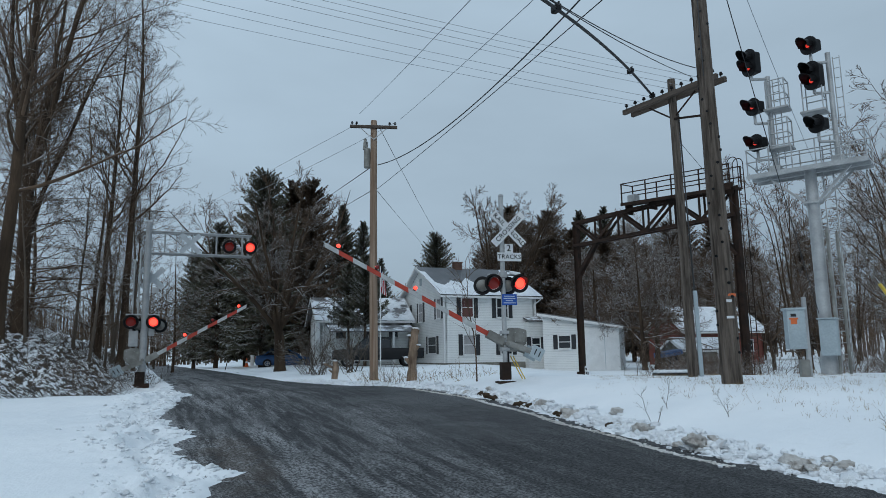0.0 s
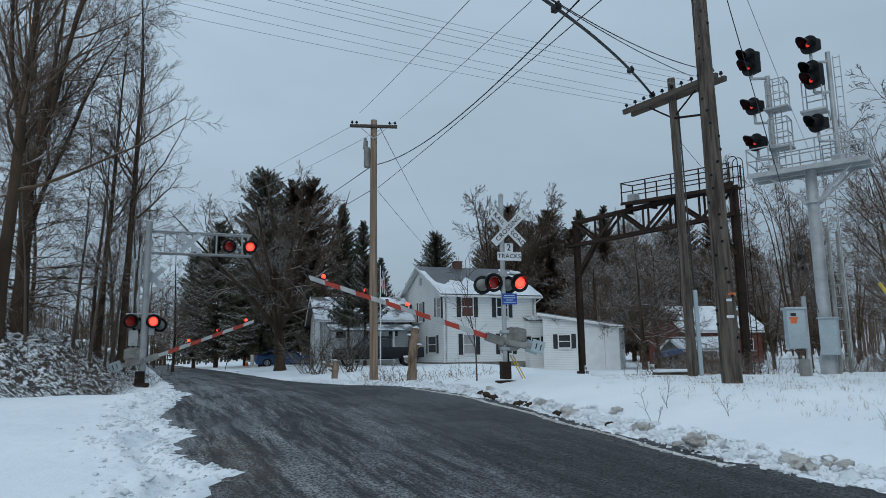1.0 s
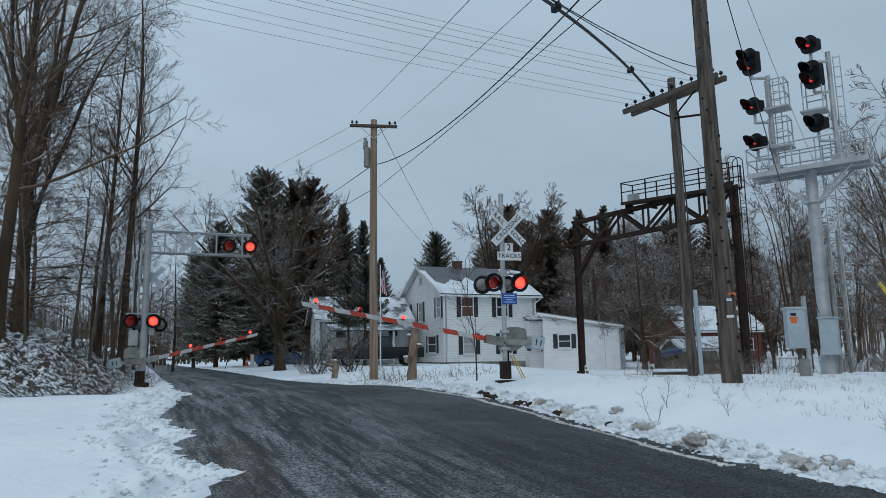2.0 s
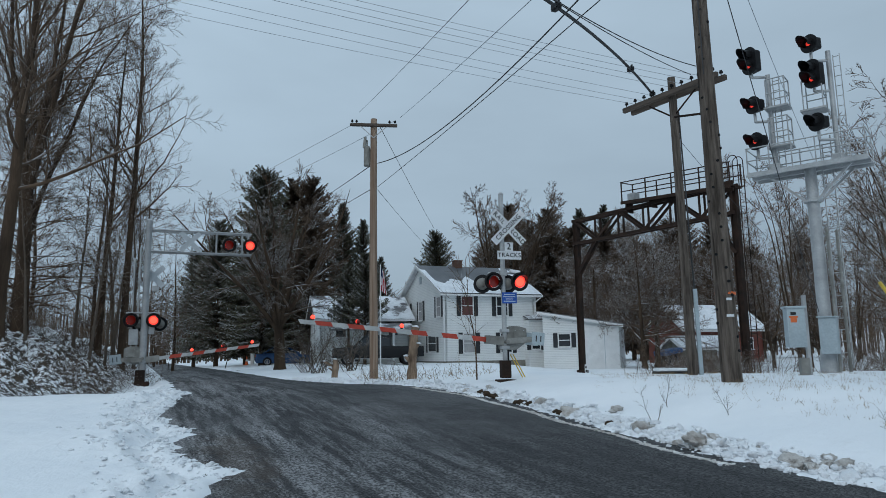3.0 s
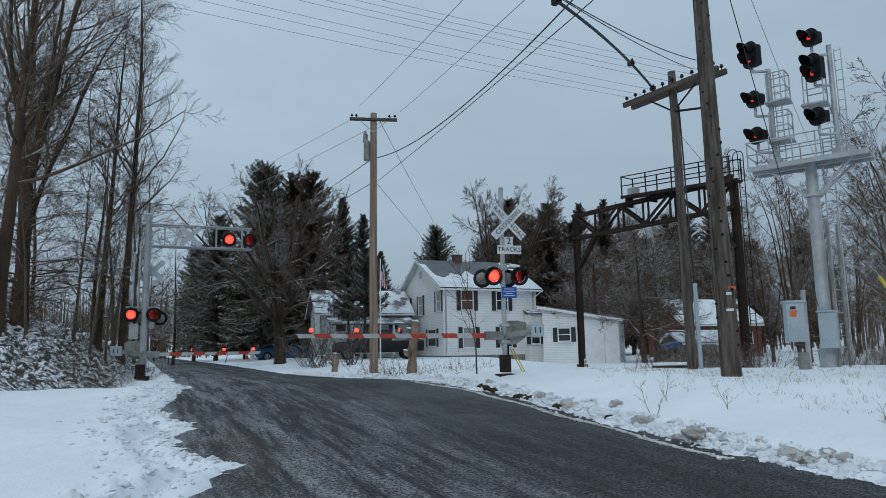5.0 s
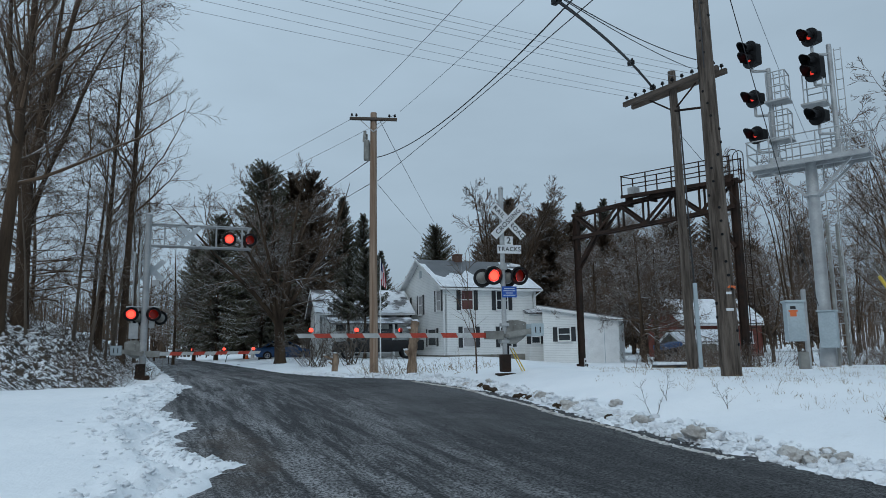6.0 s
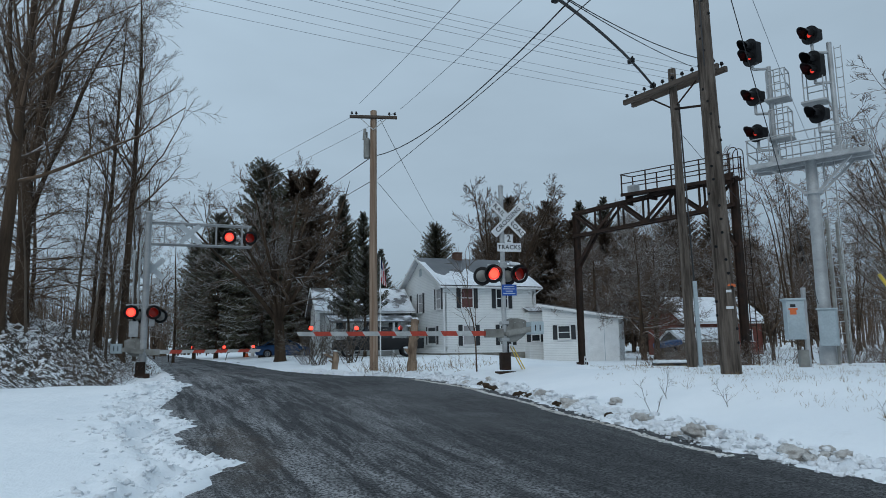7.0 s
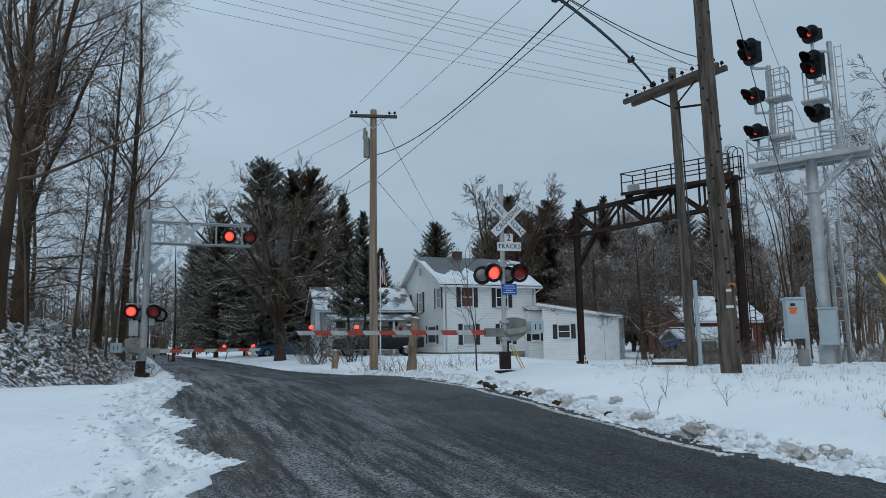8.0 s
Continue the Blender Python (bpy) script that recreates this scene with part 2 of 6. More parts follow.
SIGN_BLACK = worn("black_lettering", (0.012, 0.012, 0.013), (0.008, 0.008, 0.009), 0.5, 0, 3, 20, bump=0.0)
SIGN_BLUE = worn("blue_sheeting", (0.010, 0.095, 0.42), (0.008, 0.07, 0.33), 0.45, 0, 3, 20, bump=0.02)
PALE_PRINT = worn("pale_print", (0.55, 0.62, 0.72), (0.45, 0.52, 0.62), 0.5, 0, 3, 20, bump=0.0)
ARM_RED = worn("red_sheeting", (0.52, 0.060, 0.030), (0.40, 0.045, 0.025), 0.4, 0, 3.0, 20.0, bump=0.02)
ARM_WHITE = worn("white_arm_sheeting", (0.55, 0.57, 0.57), (0.40, 0.42, 0.42), 0.4, 0, 3.0, 20.0, bump=0.02)
LIT_RED = glow("lit_red_lens", (1.0, 0.050, 0.036), 1.4, (0.5, 0.02, 0.01))
LIT_CORE = glow("lit_core", (1.0, 0.075, 0.045), 2.1, (0.5, 0.03, 0.01))
# lens of a lamp that is off; weak emission added for its dim red look
DIM_GLOW_RED = glow("dim_glow_red_lens", (1.0, 0.03, 0.01), 0.045, (0.12, 0.010, 0.007))
TIP_RED = glow("lit_arm_lamp", (1.0, 0.05, 0.03), 3.0, (0.5, 0.02, 0.01))
SIDING = striped("white_clapboard", (0.76, 0.78, 0.77), (0.68, 0.70, 0.70), "Z", 0.115, 0.012)
TRIM = worn("white_trim_paint", (0.78, 0.79, 0.79), (0.68, 0.69, 0.69), 0.5, 0, 2, 20, bump=0.05)
SHUTTER = striped("dark_shutter_paint", (0.020, 0.022, 0.026), (0.012, 0.013, 0.016), "Z", 0.05, 0.01)
ROOF_METAL = striped("grey_ribbed_roof", (0.125, 0.13, 0.14), (0.085, 0.09, 0.098), "X", 0.23, 0.025, 0.5, 0.2)
ROOF_SNOW = worn("roof_snow", (0.84, 0.87, 0.90), (0.68, 0.71, 0.75), 0.75, 0, 0.9, 6.0, bump=0.3, depth=0.03)
SHINGLE = snowed(striped("grey_shingle", (0.20, 0.20, 0.205), (0.12, 0.12, 0.125), "Z", 0.12, 0.012, 0.9), 0.2, 0.5, 0.95, 0.9)
STONE = worn("grey_foundation", (0.27, 0.26, 0.23), (0.15, 0.145, 0.12), 0.9, 0, 1.5, 9.0, bump=0.5, depth=0.02)
BRICK = worn("dull_brick", (0.15, 0.085, 0.065), (0.08, 0.05, 0.042), 0.9, 0, 4.0, 20.0, bump=0.3, depth=0.01)
RED_BOARD = striped("red_board_siding", (0.20, 0.050, 0.030), (0.12, 0.032, 0.022), "Z", 0.16, 0.012, 0.75)
GLASS = glass()
CURTAIN = worn("pale_curtain", (0.42, 0.42, 0.42), (0.25, 0.25, 0.26), 0.9, 0, 1.0, 12.0, (1, 6, 0.3), 0.2)
MAROON = worn("maroon_blind", (0.16, 0.075, 0.07), (0.10, 0.05, 0.05), 0.9, 0, 1.0, 12.0, bump=0.1)
BOX_GREY = worn("grey_cabinet_paint", (0.42, 0.49, 0.52), (0.34, 0.40, 0.43), 0.5, 0.1, 1.5, 20.0, bump=0.05)
CAR_BLUE = worn("blue_car_paint", (0.026, 0.080, 0.20), (0.020, 0.062, 0.16), 0.22, 0.2, 1.0, 10.0, bump=0.0)
CAR_BLACK = worn("black_truck_paint", (0.016, 0.017, 0.019), (0.011, 0.012, 0.013), 0.5, 0.0, 1.0, 10.0, bump=0.0)
TYRE = worn("tyre_rubber", (0.022, 0.022, 0.023), (0.012, 0.012, 0.012), 0.85, 0, 2, 20, bump=0.3)
RIM = worn("alloy_rim", (0.45, 0.46, 0.47), (0.3, 0.31, 0.32), 0.35, 0.7, 2, 20, bump=0.0)
ORANGE = worn("orange_marker", (0.75, 0.16, 0.04), (0.6, 0.12, 0.03), 0.6, 0, 2, 20, bump=0.0)
YELLOW = worn("yellow_guard", (0.72, 0.52, 0.06), (0.55, 0.38, 0.05), 0.5, 0, 2, 20, bump=0.0)
FLAG_RED = worn("red_cloth", (0.42, 0.04, 0.05), (0.3, 0.03, 0.04), 0.85, 0, 2, 20, bump=0.0)
FLAG_BLUE = worn("blue_cloth", (0.03, 0.045, 0.15), (0.02, 0.03, 0.1), 0.85, 0, 2, 20, bump=0.0)
for m in (BLACK, CAR_BLACK):
    m.node_tree.nodes["Principled BSDF"].inputs["Specular IOR Level"].default_value = 0.2
BLUE_TARP = worn("blue_tarpaulin", (0.02, 0.11, 0.30), (0.015, 0.07, 0.2), 0.5, 0, 3, 14, bump=0.3, depth=0.03)


# ---- building helpers ----
def part(name, bm, material, parent=None, label=""):
    me = bpy.data.meshes.new(name)
    bm.to_mesh(me)
    bm.free()
    me.materials.append(material)
    ob = new(name, me)
    ob.parent = parent
    return tagged(ob, label)


def thing(name, m, label, category, group="", kind=""):
    ob = new(name)
    ob.empty_display_size = 0.2
    ob.matrix_basis = m
    return tagged(ob, label, category, group, kind)


def box(bm, c, s, rot=(0, 0, 0), bevel=0.0):
    m = pose(*c, *rot) @ Matrix.Diagonal((*s, 1))
    r = bmesh.ops.create_cube(bm, size=1, matrix=m)
    if bevel:
        edges = list({e for v in r["verts"] for e in v.link_edges})
        bmesh.ops.bevel(bm, geom=edges, offset=bevel, segments=2, affect="EDGES", profile=0.6)
    return bm


def rod(bm, a, b, r0, r1=None, n=10, caps=True):
    a, b = Vector(a), Vector(b)
    d = b - a
    m = Matrix.Translation((a + b) / 2) @ d.to_track_quat("Z", "Y").to_matrix().to_4x4()
    bmesh.ops.create_cone(bm, cap_ends=caps, segments=n, radius1=r0, radius2=r0 if r1 is None else r1, depth=d.length, matrix=m)
    return bm


def beam(bm, a, b, w, h):
    """A square bar from a to b."""
    a, b = Vector(a), Vector(b)
    d = b - a
    m = Matrix.Translation((a + b) / 2) @ d.to_track_quat("Y", "Z").to_matrix().to_4x4() @ Matrix.Diagonal((w, d.length, h, 1))
    bmesh.ops.create_cube(bm, size=1, matrix=m)
    return bm


def smooth_bm(bm, angle=40):
    for f in bm.faces:
        f.smooth = True
    for e in bm.edges:
        if len(e.link_faces) == 2 and e.calc_face_angle(0) > radians(angle):
            e.smooth = False
    return bm


def prism(bm, outline, depth, m=Matrix()):
    """An outline in x and z, thickened along y."""
    a = [bm.verts.new(m @ Vector((x, 0, z))) for x, z in outline]
    b = [bm.verts.new(m @ Vector((x, depth, z))) for x, z in outline]
    bm.faces.new(a)
    bm.faces.new(list(reversed(b)))
    for i in range(len(a)):
        j = (i + 1) % len(a)
        bm.faces.new((a[j], a[i], b[i], b[j]))
    bmesh.ops.recalc_face_normals(bm, faces=bm.faces)
    return bm


def lathe(bm, profile, n=20, m=Matrix()):
    """Rings of (radius, height) turned round z."""
    rings = []
    for r, z in profile:
        rings.append([bm.verts.new(m @ Vector((r * math.cos(2 * math.pi * k / n), r * math.sin(2 * math.pi * k / n), z))) for k in range(n)])
    for p, q in zip(rings, rings[1:]):
        for k in range(n):
            bm.faces.new((p[k], p[(k + 1) % n], q[(k + 1) % n], q[k]))
    return bm


def rows_mesh(name, verts, faces, material, parent=None, label="", smooth=False):
    me = bpy.data.meshes.new(name)
    me.from_pydata(verts, [], faces)
    if smooth:
        me.polygons.foreach_set("use_smooth", [True] * len(me.polygons))
    me.materials.append(material)
    ob = new(name, me)
    ob.parent = parent
    return tagged(ob, label)


def lettering(text, size, m, material, parent, name="lettering"):
    cu = bpy.data.curves.new(name, "FONT")
    cu.body, cu.size, cu.align_x, cu.align_y, cu.extrude = text, size, "CENTER", "CENTER", 0.002
    cu.space_character = 1.12
    cu.offset = size * 0.012
    cu.materials.append(material)
    tmp = new(name, cu)
    dg = bpy.context.evaluated_depsgraph_get()
    me = bpy.data.meshes.new_from_object(tmp.evaluated_get(dg))
    bpy.data.objects.remove(tmp)
    ob = new(name, me)
    ob.parent = parent
    ob.matrix_basis = m
    return ob

# ---- ground: s runs along the road, v across it to the right ----
TURN = 24.0
ROAD = pose(0, 0, 0, 0, 0, TURN)


def step(a, b, t):
    t = np.clip((t - a) / (b - a), 0, 1)
    return t * t * (3 - 2 * t)


def lumps(x, y, scale, seed, octaves=4):
    """Smooth uneven heights between -1 and 1."""
    rng = np.random.RandomState(seed)
    out, amp, total = np.zeros_like(x), 1.0, 0.0
    for _ in range(octaves):
        for _ in range(5):
            a, p = rng.rand(2) * 2 * math.pi
            k = 2 * math.pi / scale * (0.6 + 0.8 * rng.rand())
            q = rng.rand() * 2 * math.pi
            out += amp * np.sin((x * math.cos(a) + y * math.sin(a)) * k + p + 1.4 * np.sin((x * math.sin(a + q) + y * math.cos(a + q)) * k * 0.7 + q)) / 5
        total += amp
        amp, scale = amp * 0.55, scale * 0.45
    return out / total * 2.2


LEFT_S, LEFT_V = (0, 6, 7.3, 8.2, 8.7, 9.4, 10.9, 11.6, 12.1, 12.6, 14, 16, 18.0, 18.6, 20, 24, 36, 61, 120), (0.5, 0.45, 0.55, 0.75, 1.2, 0.8, 0.5, 0.8, 0.95, 0.6, 0.5, 0.85, 1.15, 1.15, 0.9, 1.0, 1.05, 1.2, 1.2)
RIGHT_S, RIGHT_V = (0, 5, 7, 11, 14.2, 16.5, 18.5, 20, 23, 27, 46, 80, 120), (7.6, 7.5, 7.3, 7.4, 7.5, 7.3, 6.9, 5.7, 5.1, 4.9, 5.2, 5.0, 5.0)


def road_height(s, v):
    return 0.75 * step(2, 20, s) + 0.02 * np.cos((v - 4) * 0.5) - 0.0012 * np.clip(s - 24, 0, 400) - 0.6 * step(-0.22, -0.8, v - np.interp(s, LEFT_S, LEFT_V)) - 0.6 * step(8.0, 8.8, v)


def land(x, y):
    """Height of the land under the snow, away from the road."""
    s, v = -0.4067 * x + 0.9135 * y, 0.9135 * x + 0.4067 * y
    base = 0.75 * step(2, 20, s) - 0.34 * step(1.5, -1.0, v) * step(18, 22, s)
    right = 0.93 * step(-3, 13, y) - 0.5 * step(17, 30, y) * step(2, 8, x)
    r = step(7.2, 10.3, v)
    z = base * (1 - r) + right * r
    d = -10.3 - x - 0.35 * np.clip(y - 23, 0, 200)
    z = z + 4.5 * (1 - np.exp(-0.15 * np.clip(d, 0, 60))) * step(6, 14, y) * step(75, 40, y)
    far = np.hypot(x, y)
    z = z + 9.0 * step(110, 420, far) + 14.0 * step(400, 2000, far)
    return z


def ground_height(x, y):
    """Height of the snow; under the road it drops below the asphalt."""
    s, v = -0.4067 * x + 0.9135 * y, 0.9135 * x + 0.4067 * y
    near = step(60, 25, np.hypot(x, y))
    rag = 0.16 * lumps(x, y, 1.1, 3, 3) + 0.06 * lumps(x, y, 0.40, 4, 1)
    inside = np.minimum(v - np.interp(s, LEFT_S, LEFT_V), np.interp(s, RIGHT_S, RIGHT_V) - v) + rag * (0.4 + 0.6 * near)
    z = land(x, y) + 0.03 * lumps(x, y, 5.0, 5)
    bank = step(-10.3, -11.5, x) * step(10, 14, y) * step(60, 40, y)
    z = z + bank * (0.17 * lumps(x, y, 1.5, 6, 3) + 0.09 * lumps(x, y, 0.55, 7, 2))
    # ploughed ridges along both edges
    dr = v - np.interp(s, RIGHT_S, RIGHT_V)
    dl = np.interp(s, LEFT_S, LEFT_V) - v
    ridge_r = np.exp(-((dr - 0.34) / 0.26) ** 2) * step(26, 18, s)
    ridge_l = np.exp(-((dl - 0.75) / 0.65) ** 2) * step(22, 17, s)
    rough = 0.5 + 0.6 * lumps(x, y, 0.6, 8, 2)
    z = z + ridge_r * (0.05 + 0.15 * np.clip(rough, 0, 1.2)) + ridge_l * (0.01 + 0.09 * np.clip(rough, 0, 1.2))
    edge = step(-0.30, 0.05, -inside)
    # faint ruts where a car turned on the left
    for off in (10.2, 10.75, 11.6):
        rut = y - off - 0.10 * (x + 8)
        z = z - 0.03 * np.exp(-(rut / 0.05) ** 2) * step(-4.8, -5.6, x) * (0.5 + 0.5 * lumps(x, y, 2.0, 12, 2))
    zr = road_height(s, v)
    out = np.where(inside > 0, zr - 0.10 * step(0, 0.12, inside), zr * (1 - step(0, 0.9, -inside)) + z * step(0, 0.9, -inside))
    lift = step(0.0, 0.25, -inside) * 0.045
    return out + lift * edge


def spread(fine_lo, fine_hi, fine, lo, hi, growth=1.13):
    mid = list(np.arange(fine_lo, fine_hi, fine))
    a, st = [mid[-1]], fine
    while a[-1] < hi:
        st *= growth
        a.append(a[-1] + st)
    b, st = [mid[0]], fine
    while b[-1] > lo:
        st *= growth
        b.append(b[-1] - st)
    return np.array(b[:0:-1] + mid + a[1:])


def sheet(name, vs, ss, height, material, label, category):
    V, S = np.meshgrid(vs, ss)
    X, Y = 0.9135 * V - 0.4067 * S, 0.4067 * V + 0.9135 * S
    Z = height(X, Y, S, V)
    co = np.stack([V, S, Z], -1).reshape(-1, 3)
    n, m = len(vs), len(ss)
    i = (np.arange(m - 1)[:, None] * n + np.arange(n - 1)[None, :]).ravel()
    faces = np.stack([i, i + 1, i + n + 1, i + n], -1)
    me = bpy.data.meshes.new(name)
    me.vertices.add(len(co))
    me.vertices.foreach_set("co", co.ravel())
    me.loops.add(faces.size)
    me.loops.foreach_set("vertex_index", faces.ravel().astype(np.int32))
    me.polygons.add(len(faces))
    me.polygons.foreach_set("loop_start", np.arange(0, faces.size, 4, dtype=np.int32))
    me.polygons.foreach_set("use_smooth", np.ones(len(faces), dtype=bool))
    me.update(calc_edges=True)
    me.validate()
    me.materials.append(material)
    ob = new(name, me)
    ob.matrix_basis = ROAD
    return tagged(ob, label, category, kind="structure")


sheet("ground", spread(-6.5, 11, 0.08, -2600, 2600), spread(4.5, 29, 0.095, -2600, 2600),
      lambda X, Y, S, V: ground_height(X, Y), SNOW, "white snow over open ground and a brushy bank", "ground")
sheet("road", np.arange(-0.6, 9.2, 0.35), np.concatenate([np.arange(-30, 60, 0.6), np.arange(60, 260, 5.0)]),
      lambda X, Y, S, V: road_height(S, V), ASPHALT, "worn dark asphalt road with salt streaks", "road")


def at(x, y, sink=0.0):
    """Height of the snow at one place."""
    return float(ground_height(np.array([float(x)]), np.array([float(y)]))[0]) - sink


def chunk_mesh(seed, n=2):
    bm = bmesh.new()
    bmesh.ops.create_icosphere(bm, subdivisions=n, radius=1)
    off = Vector((seed * 7.3, seed * 3.1, seed))
    for v in bm.verts:
        block = v.co / max(abs(v.co.x), abs(v.co.y), abs(v.co.z))
        v.co = v.co.lerp(block, 0.45) * (0.72 + 0.35 * noise.noise(v.co * 1.1 + off) + 0.30 * noise.noise(v.co * 2.9 + off) + 0.22 * noise.noise(v.co * 6.3 + off))
        v.co.z *= 0.75
    for f in bm.faces:
        f.smooth = True
    me = bpy.data.meshes.new("snow_chunk")
    bm.to_mesh(me)
    bm.free()
    return me


def snow_chunks():
    """Lumps that the plough left along the road."""
    rng = random.Random(5)
    kinds = []
    for k in range(6):
        me = chunk_mesh(k + 1, 3 if k < 2 else 2)
        me.materials.append(DIRTY_SNOW if k < 2 else CLEAN_SNOW)
        kinds.append(me)

    clod = chunk_mesh(9, 2)
    clod.materials.append(SOIL)
    kinds.append(clod)

    def put(s, v, r, k):
        x, y = 0.9135 * v - 0.4067 * s, 0.4067 * v + 0.9135 * s
        ob = new("snow_chunk", kinds[k])
        ob.matrix_basis = pose(x, y, at(x, y) + r * 0.10, rng.uniform(-20, 20), rng.uniform(-20, 20), rng.uniform(0, 360)) @ Matrix.Diagonal((r * rng.uniform(0.8, 1.5), r, r * rng.uniform(0.7, 1.0), 1))
        if k == 6:
            ob.name = "soil_clod"
            tagged(ob, "dark clod of soil under the ploughed snow", "soil clod", "soil clods along the road")
        else:
            tagged(ob, "rough lump of ploughed snow beside the road", "snow lump", "snow lumps along the road")

    for s, r, k in ((4.9, 0.22, 0), (5.6, 0.14, 3), (6.35, 0.22, 1), (7.9, 0.22, 0), (9.2, 0.2, 1), (10.2, 0.15, 2), (11.2, 0.17, 0), (12.4, 0.15, 1)):
        put(s, np.interp(s, RIGHT_S, RIGHT_V) + rng.uniform(0.15, 0.4), r, k)
    for s, r in ((9.9, 0.10), (11.4, 0.13), (11.65, 0.10), (12.7, 0.15), (12.95, 0.14), (13.2, 0.11), (14.3, 0.15), (14.6, 0.14), (14.9, 0.12)):
        put(s, np.interp(s, RIGHT_S, RIGHT_V) + 0.12, r, 6)
    for _ in range(150):
        s = rng.uniform(3.5, 19)
        put(s, np.interp(s, RIGHT_S, RIGHT_V) + rng.gauss(0.32, 0.16), rng.uniform(0.03, 0.12), 2 + rng.randrange(4) if rng.random() < 0.85 else 1)
    for _ in range(130):
        s = rng.uniform(5.5, 18)
        put(s, np.interp(s, LEFT_S, LEFT_V) - abs(rng.gauss(0.5, 0.4)), rng.uniform(0.02, 0.065), 2 + rng.randrange(4))


snow_chunks()


def crumbs(name, material, label, count, seed, place, lo, hi, flat=0.7):
    """Loose crumbs of snow, too many to count."""
    q = random.Random(seed)
    ico = bmesh.new()
    bmesh.ops.create_icosphere(ico, subdivisions=1, radius=1)
    shape = [v.co.copy() for v in ico.verts]
    tris = [tuple(v.index for v in f.verts) for f in ico.faces]
    ico.free()
    SV = [place(q) for _ in range(count)]
    S, W = np.array([p[0] for p in SV]), np.array([p[1] for p in SV])
    X, Y = 0.9135 * W - 0.4067 * S, 0.4067 * W + 0.9135 * S
    Z = np.maximum(ground_height(X, Y), road_height(S, W))
    V, F = [], []
    for x, y, z in zip(X, Y, Z):
        r = lo + (hi - lo) * q.random() ** 2.2
        k = len(V)
        c, s = math.cos(q.random() * 6.28), math.sin(q.random() * 6.28)
        for p in shape:
            g = r * q.uniform(0.45, 1.4)
            V.append((x + g * (p.x * c - p.y * s), y + g * (p.x * s + p.y * c), z + r * 0.25 + g * p.z * flat))
        F.extend((a + k, b + k, d + k) for a, b, d in tris)
    tagged(rows_mesh(name, V, F, material), label, "snow crumbs", kind="stuff")


def left_edge(q):
    s = q.uniform(4.5, 22)
    return s, np.interp(s, LEFT_S, LEFT_V) - 0.05 - abs(q.gauss(0.42, 0.36))


def right_edge(q):
    s = q.uniform(3.5, 25)
    return s, np.interp(s, RIGHT_S, RIGHT_V) + q.gauss(0.26, 0.15)


def slush_line(q):
    s = q.uniform(6.8, 17.5)
    return s, np.interp(s, RIGHT_S, RIGHT_V) - 0.32 + 0.05 * math.sin(s * 2.2) + q.gauss(0, 0.035)


crumbs("snow_crumbs", CLEAN_SNOW, "crumbled white snow pushed off the road", 3000, 51, left_edge, 0.008, 0.045, 0.5)
crumbs("snow_crumbs", CLEAN_SNOW, "crumbled white snow along the road edge", 3400, 52, right_edge, 0.014, 0.07)
crumbs("slush", DIRTY_SNOW, "thin line of grey slush on the asphalt", 1900, 53, slush_line, 0.012, 0.04, 0.3)

# ---- crossing signals: a thing's x runs along its sign faces, -y is the side that drivers see ----
lamps_a, lamps_b = [], []


def signal_head(parent, x, y, z, turn, phase, tilt=4):
    """A round flasher: cup, background, hood and a lamp disc that shows its lit or its dimly glowing face."""
    head = part("flasher_head", lathe(bmesh.new(), [(0.001, 0.20), (0.09, 0.195), (0.145, 0.15), (0.165, 0.03), (0.165, 0.0)], 20, pose(0, 0.0, 0, -90, 0, 0)), BLACK, parent, "black round flasher head")
    head.matrix_basis = pose(x, y, z, tilt, 0, turn)
    bm = lathe(bmesh.new(), [(0.172, 0.0), (0.256, 0.0), (0.256, 0.012), (0.172, 0.012), (0.172, 0.0)], 28, pose(0, 0, 0, 90, 0, 0))
    part("background_ring", smooth_bm(bm), BLACK, head)
    bm = bmesh.new()
    rows = []
    for k in range(15):
        a = radians(-20 + 220 * k / 14)
        reach = 0.10 + 0.20 * max(0.0, math.sin(a)) ** 0.7
        rows.append([bm.verts.new((r * math.cos(a), -d, r * math.sin(a))) for r, d in ((0.178, 0.0), (0.178, reach), (0.172, reach), (0.172, 0.0))])
    for p, q in zip(rows, rows[1:]):
        for k in range(4):
            bm.faces.new((p[k], q[k], q[(k + 1) % 4], p[(k + 1) % 4]))
    part("hood", bm, BLACK, head)
    bm = bmesh.new()
    for side, mi in ((-1, 0), (1, 2)):
        prev = None
        for r, d in ((0.162, 0.004), (0.12, 0.016), (0.075, 0.024), (0.0, 0.028)):
            ring = [bm.verts.new((r * math.cos(2 * math.pi * k / 20), side * d, r * math.sin(2 * math.pi * k / 20))) for k in range(20)] if r else [bm.verts.new((0, side * d, 0))]
            if prev:
                for k in range(20):
                    f = bm.faces.new((prev[k], prev[(k + 1) % 20], ring[(k + 1) % 20], ring[k]) if len(ring) > 1 else (prev[k], prev[(k + 1) % 20], ring[0]))
                    f.material_index = (1 if side < 0 and r <= 0.075 else mi)
                    f.smooth = True
            prev = ring
    bmesh.ops.recalc_face_normals(bm, faces=bm.faces)
    me = bpy.data.meshes.new("lamp_disc")
    bm.to_mesh(me)
    bm.free()
    for m in (LIT_RED, LIT_CORE, DIM_GLOW_RED):
        me.materials.append(m)
    disc = new("lamp_disc", me)
    disc.parent = head
    tagged(disc, "red flashing lens")
    (lamps_a if phase == 0 else lamps_b).append((disc, (0, -0.02, 0)))
    return head


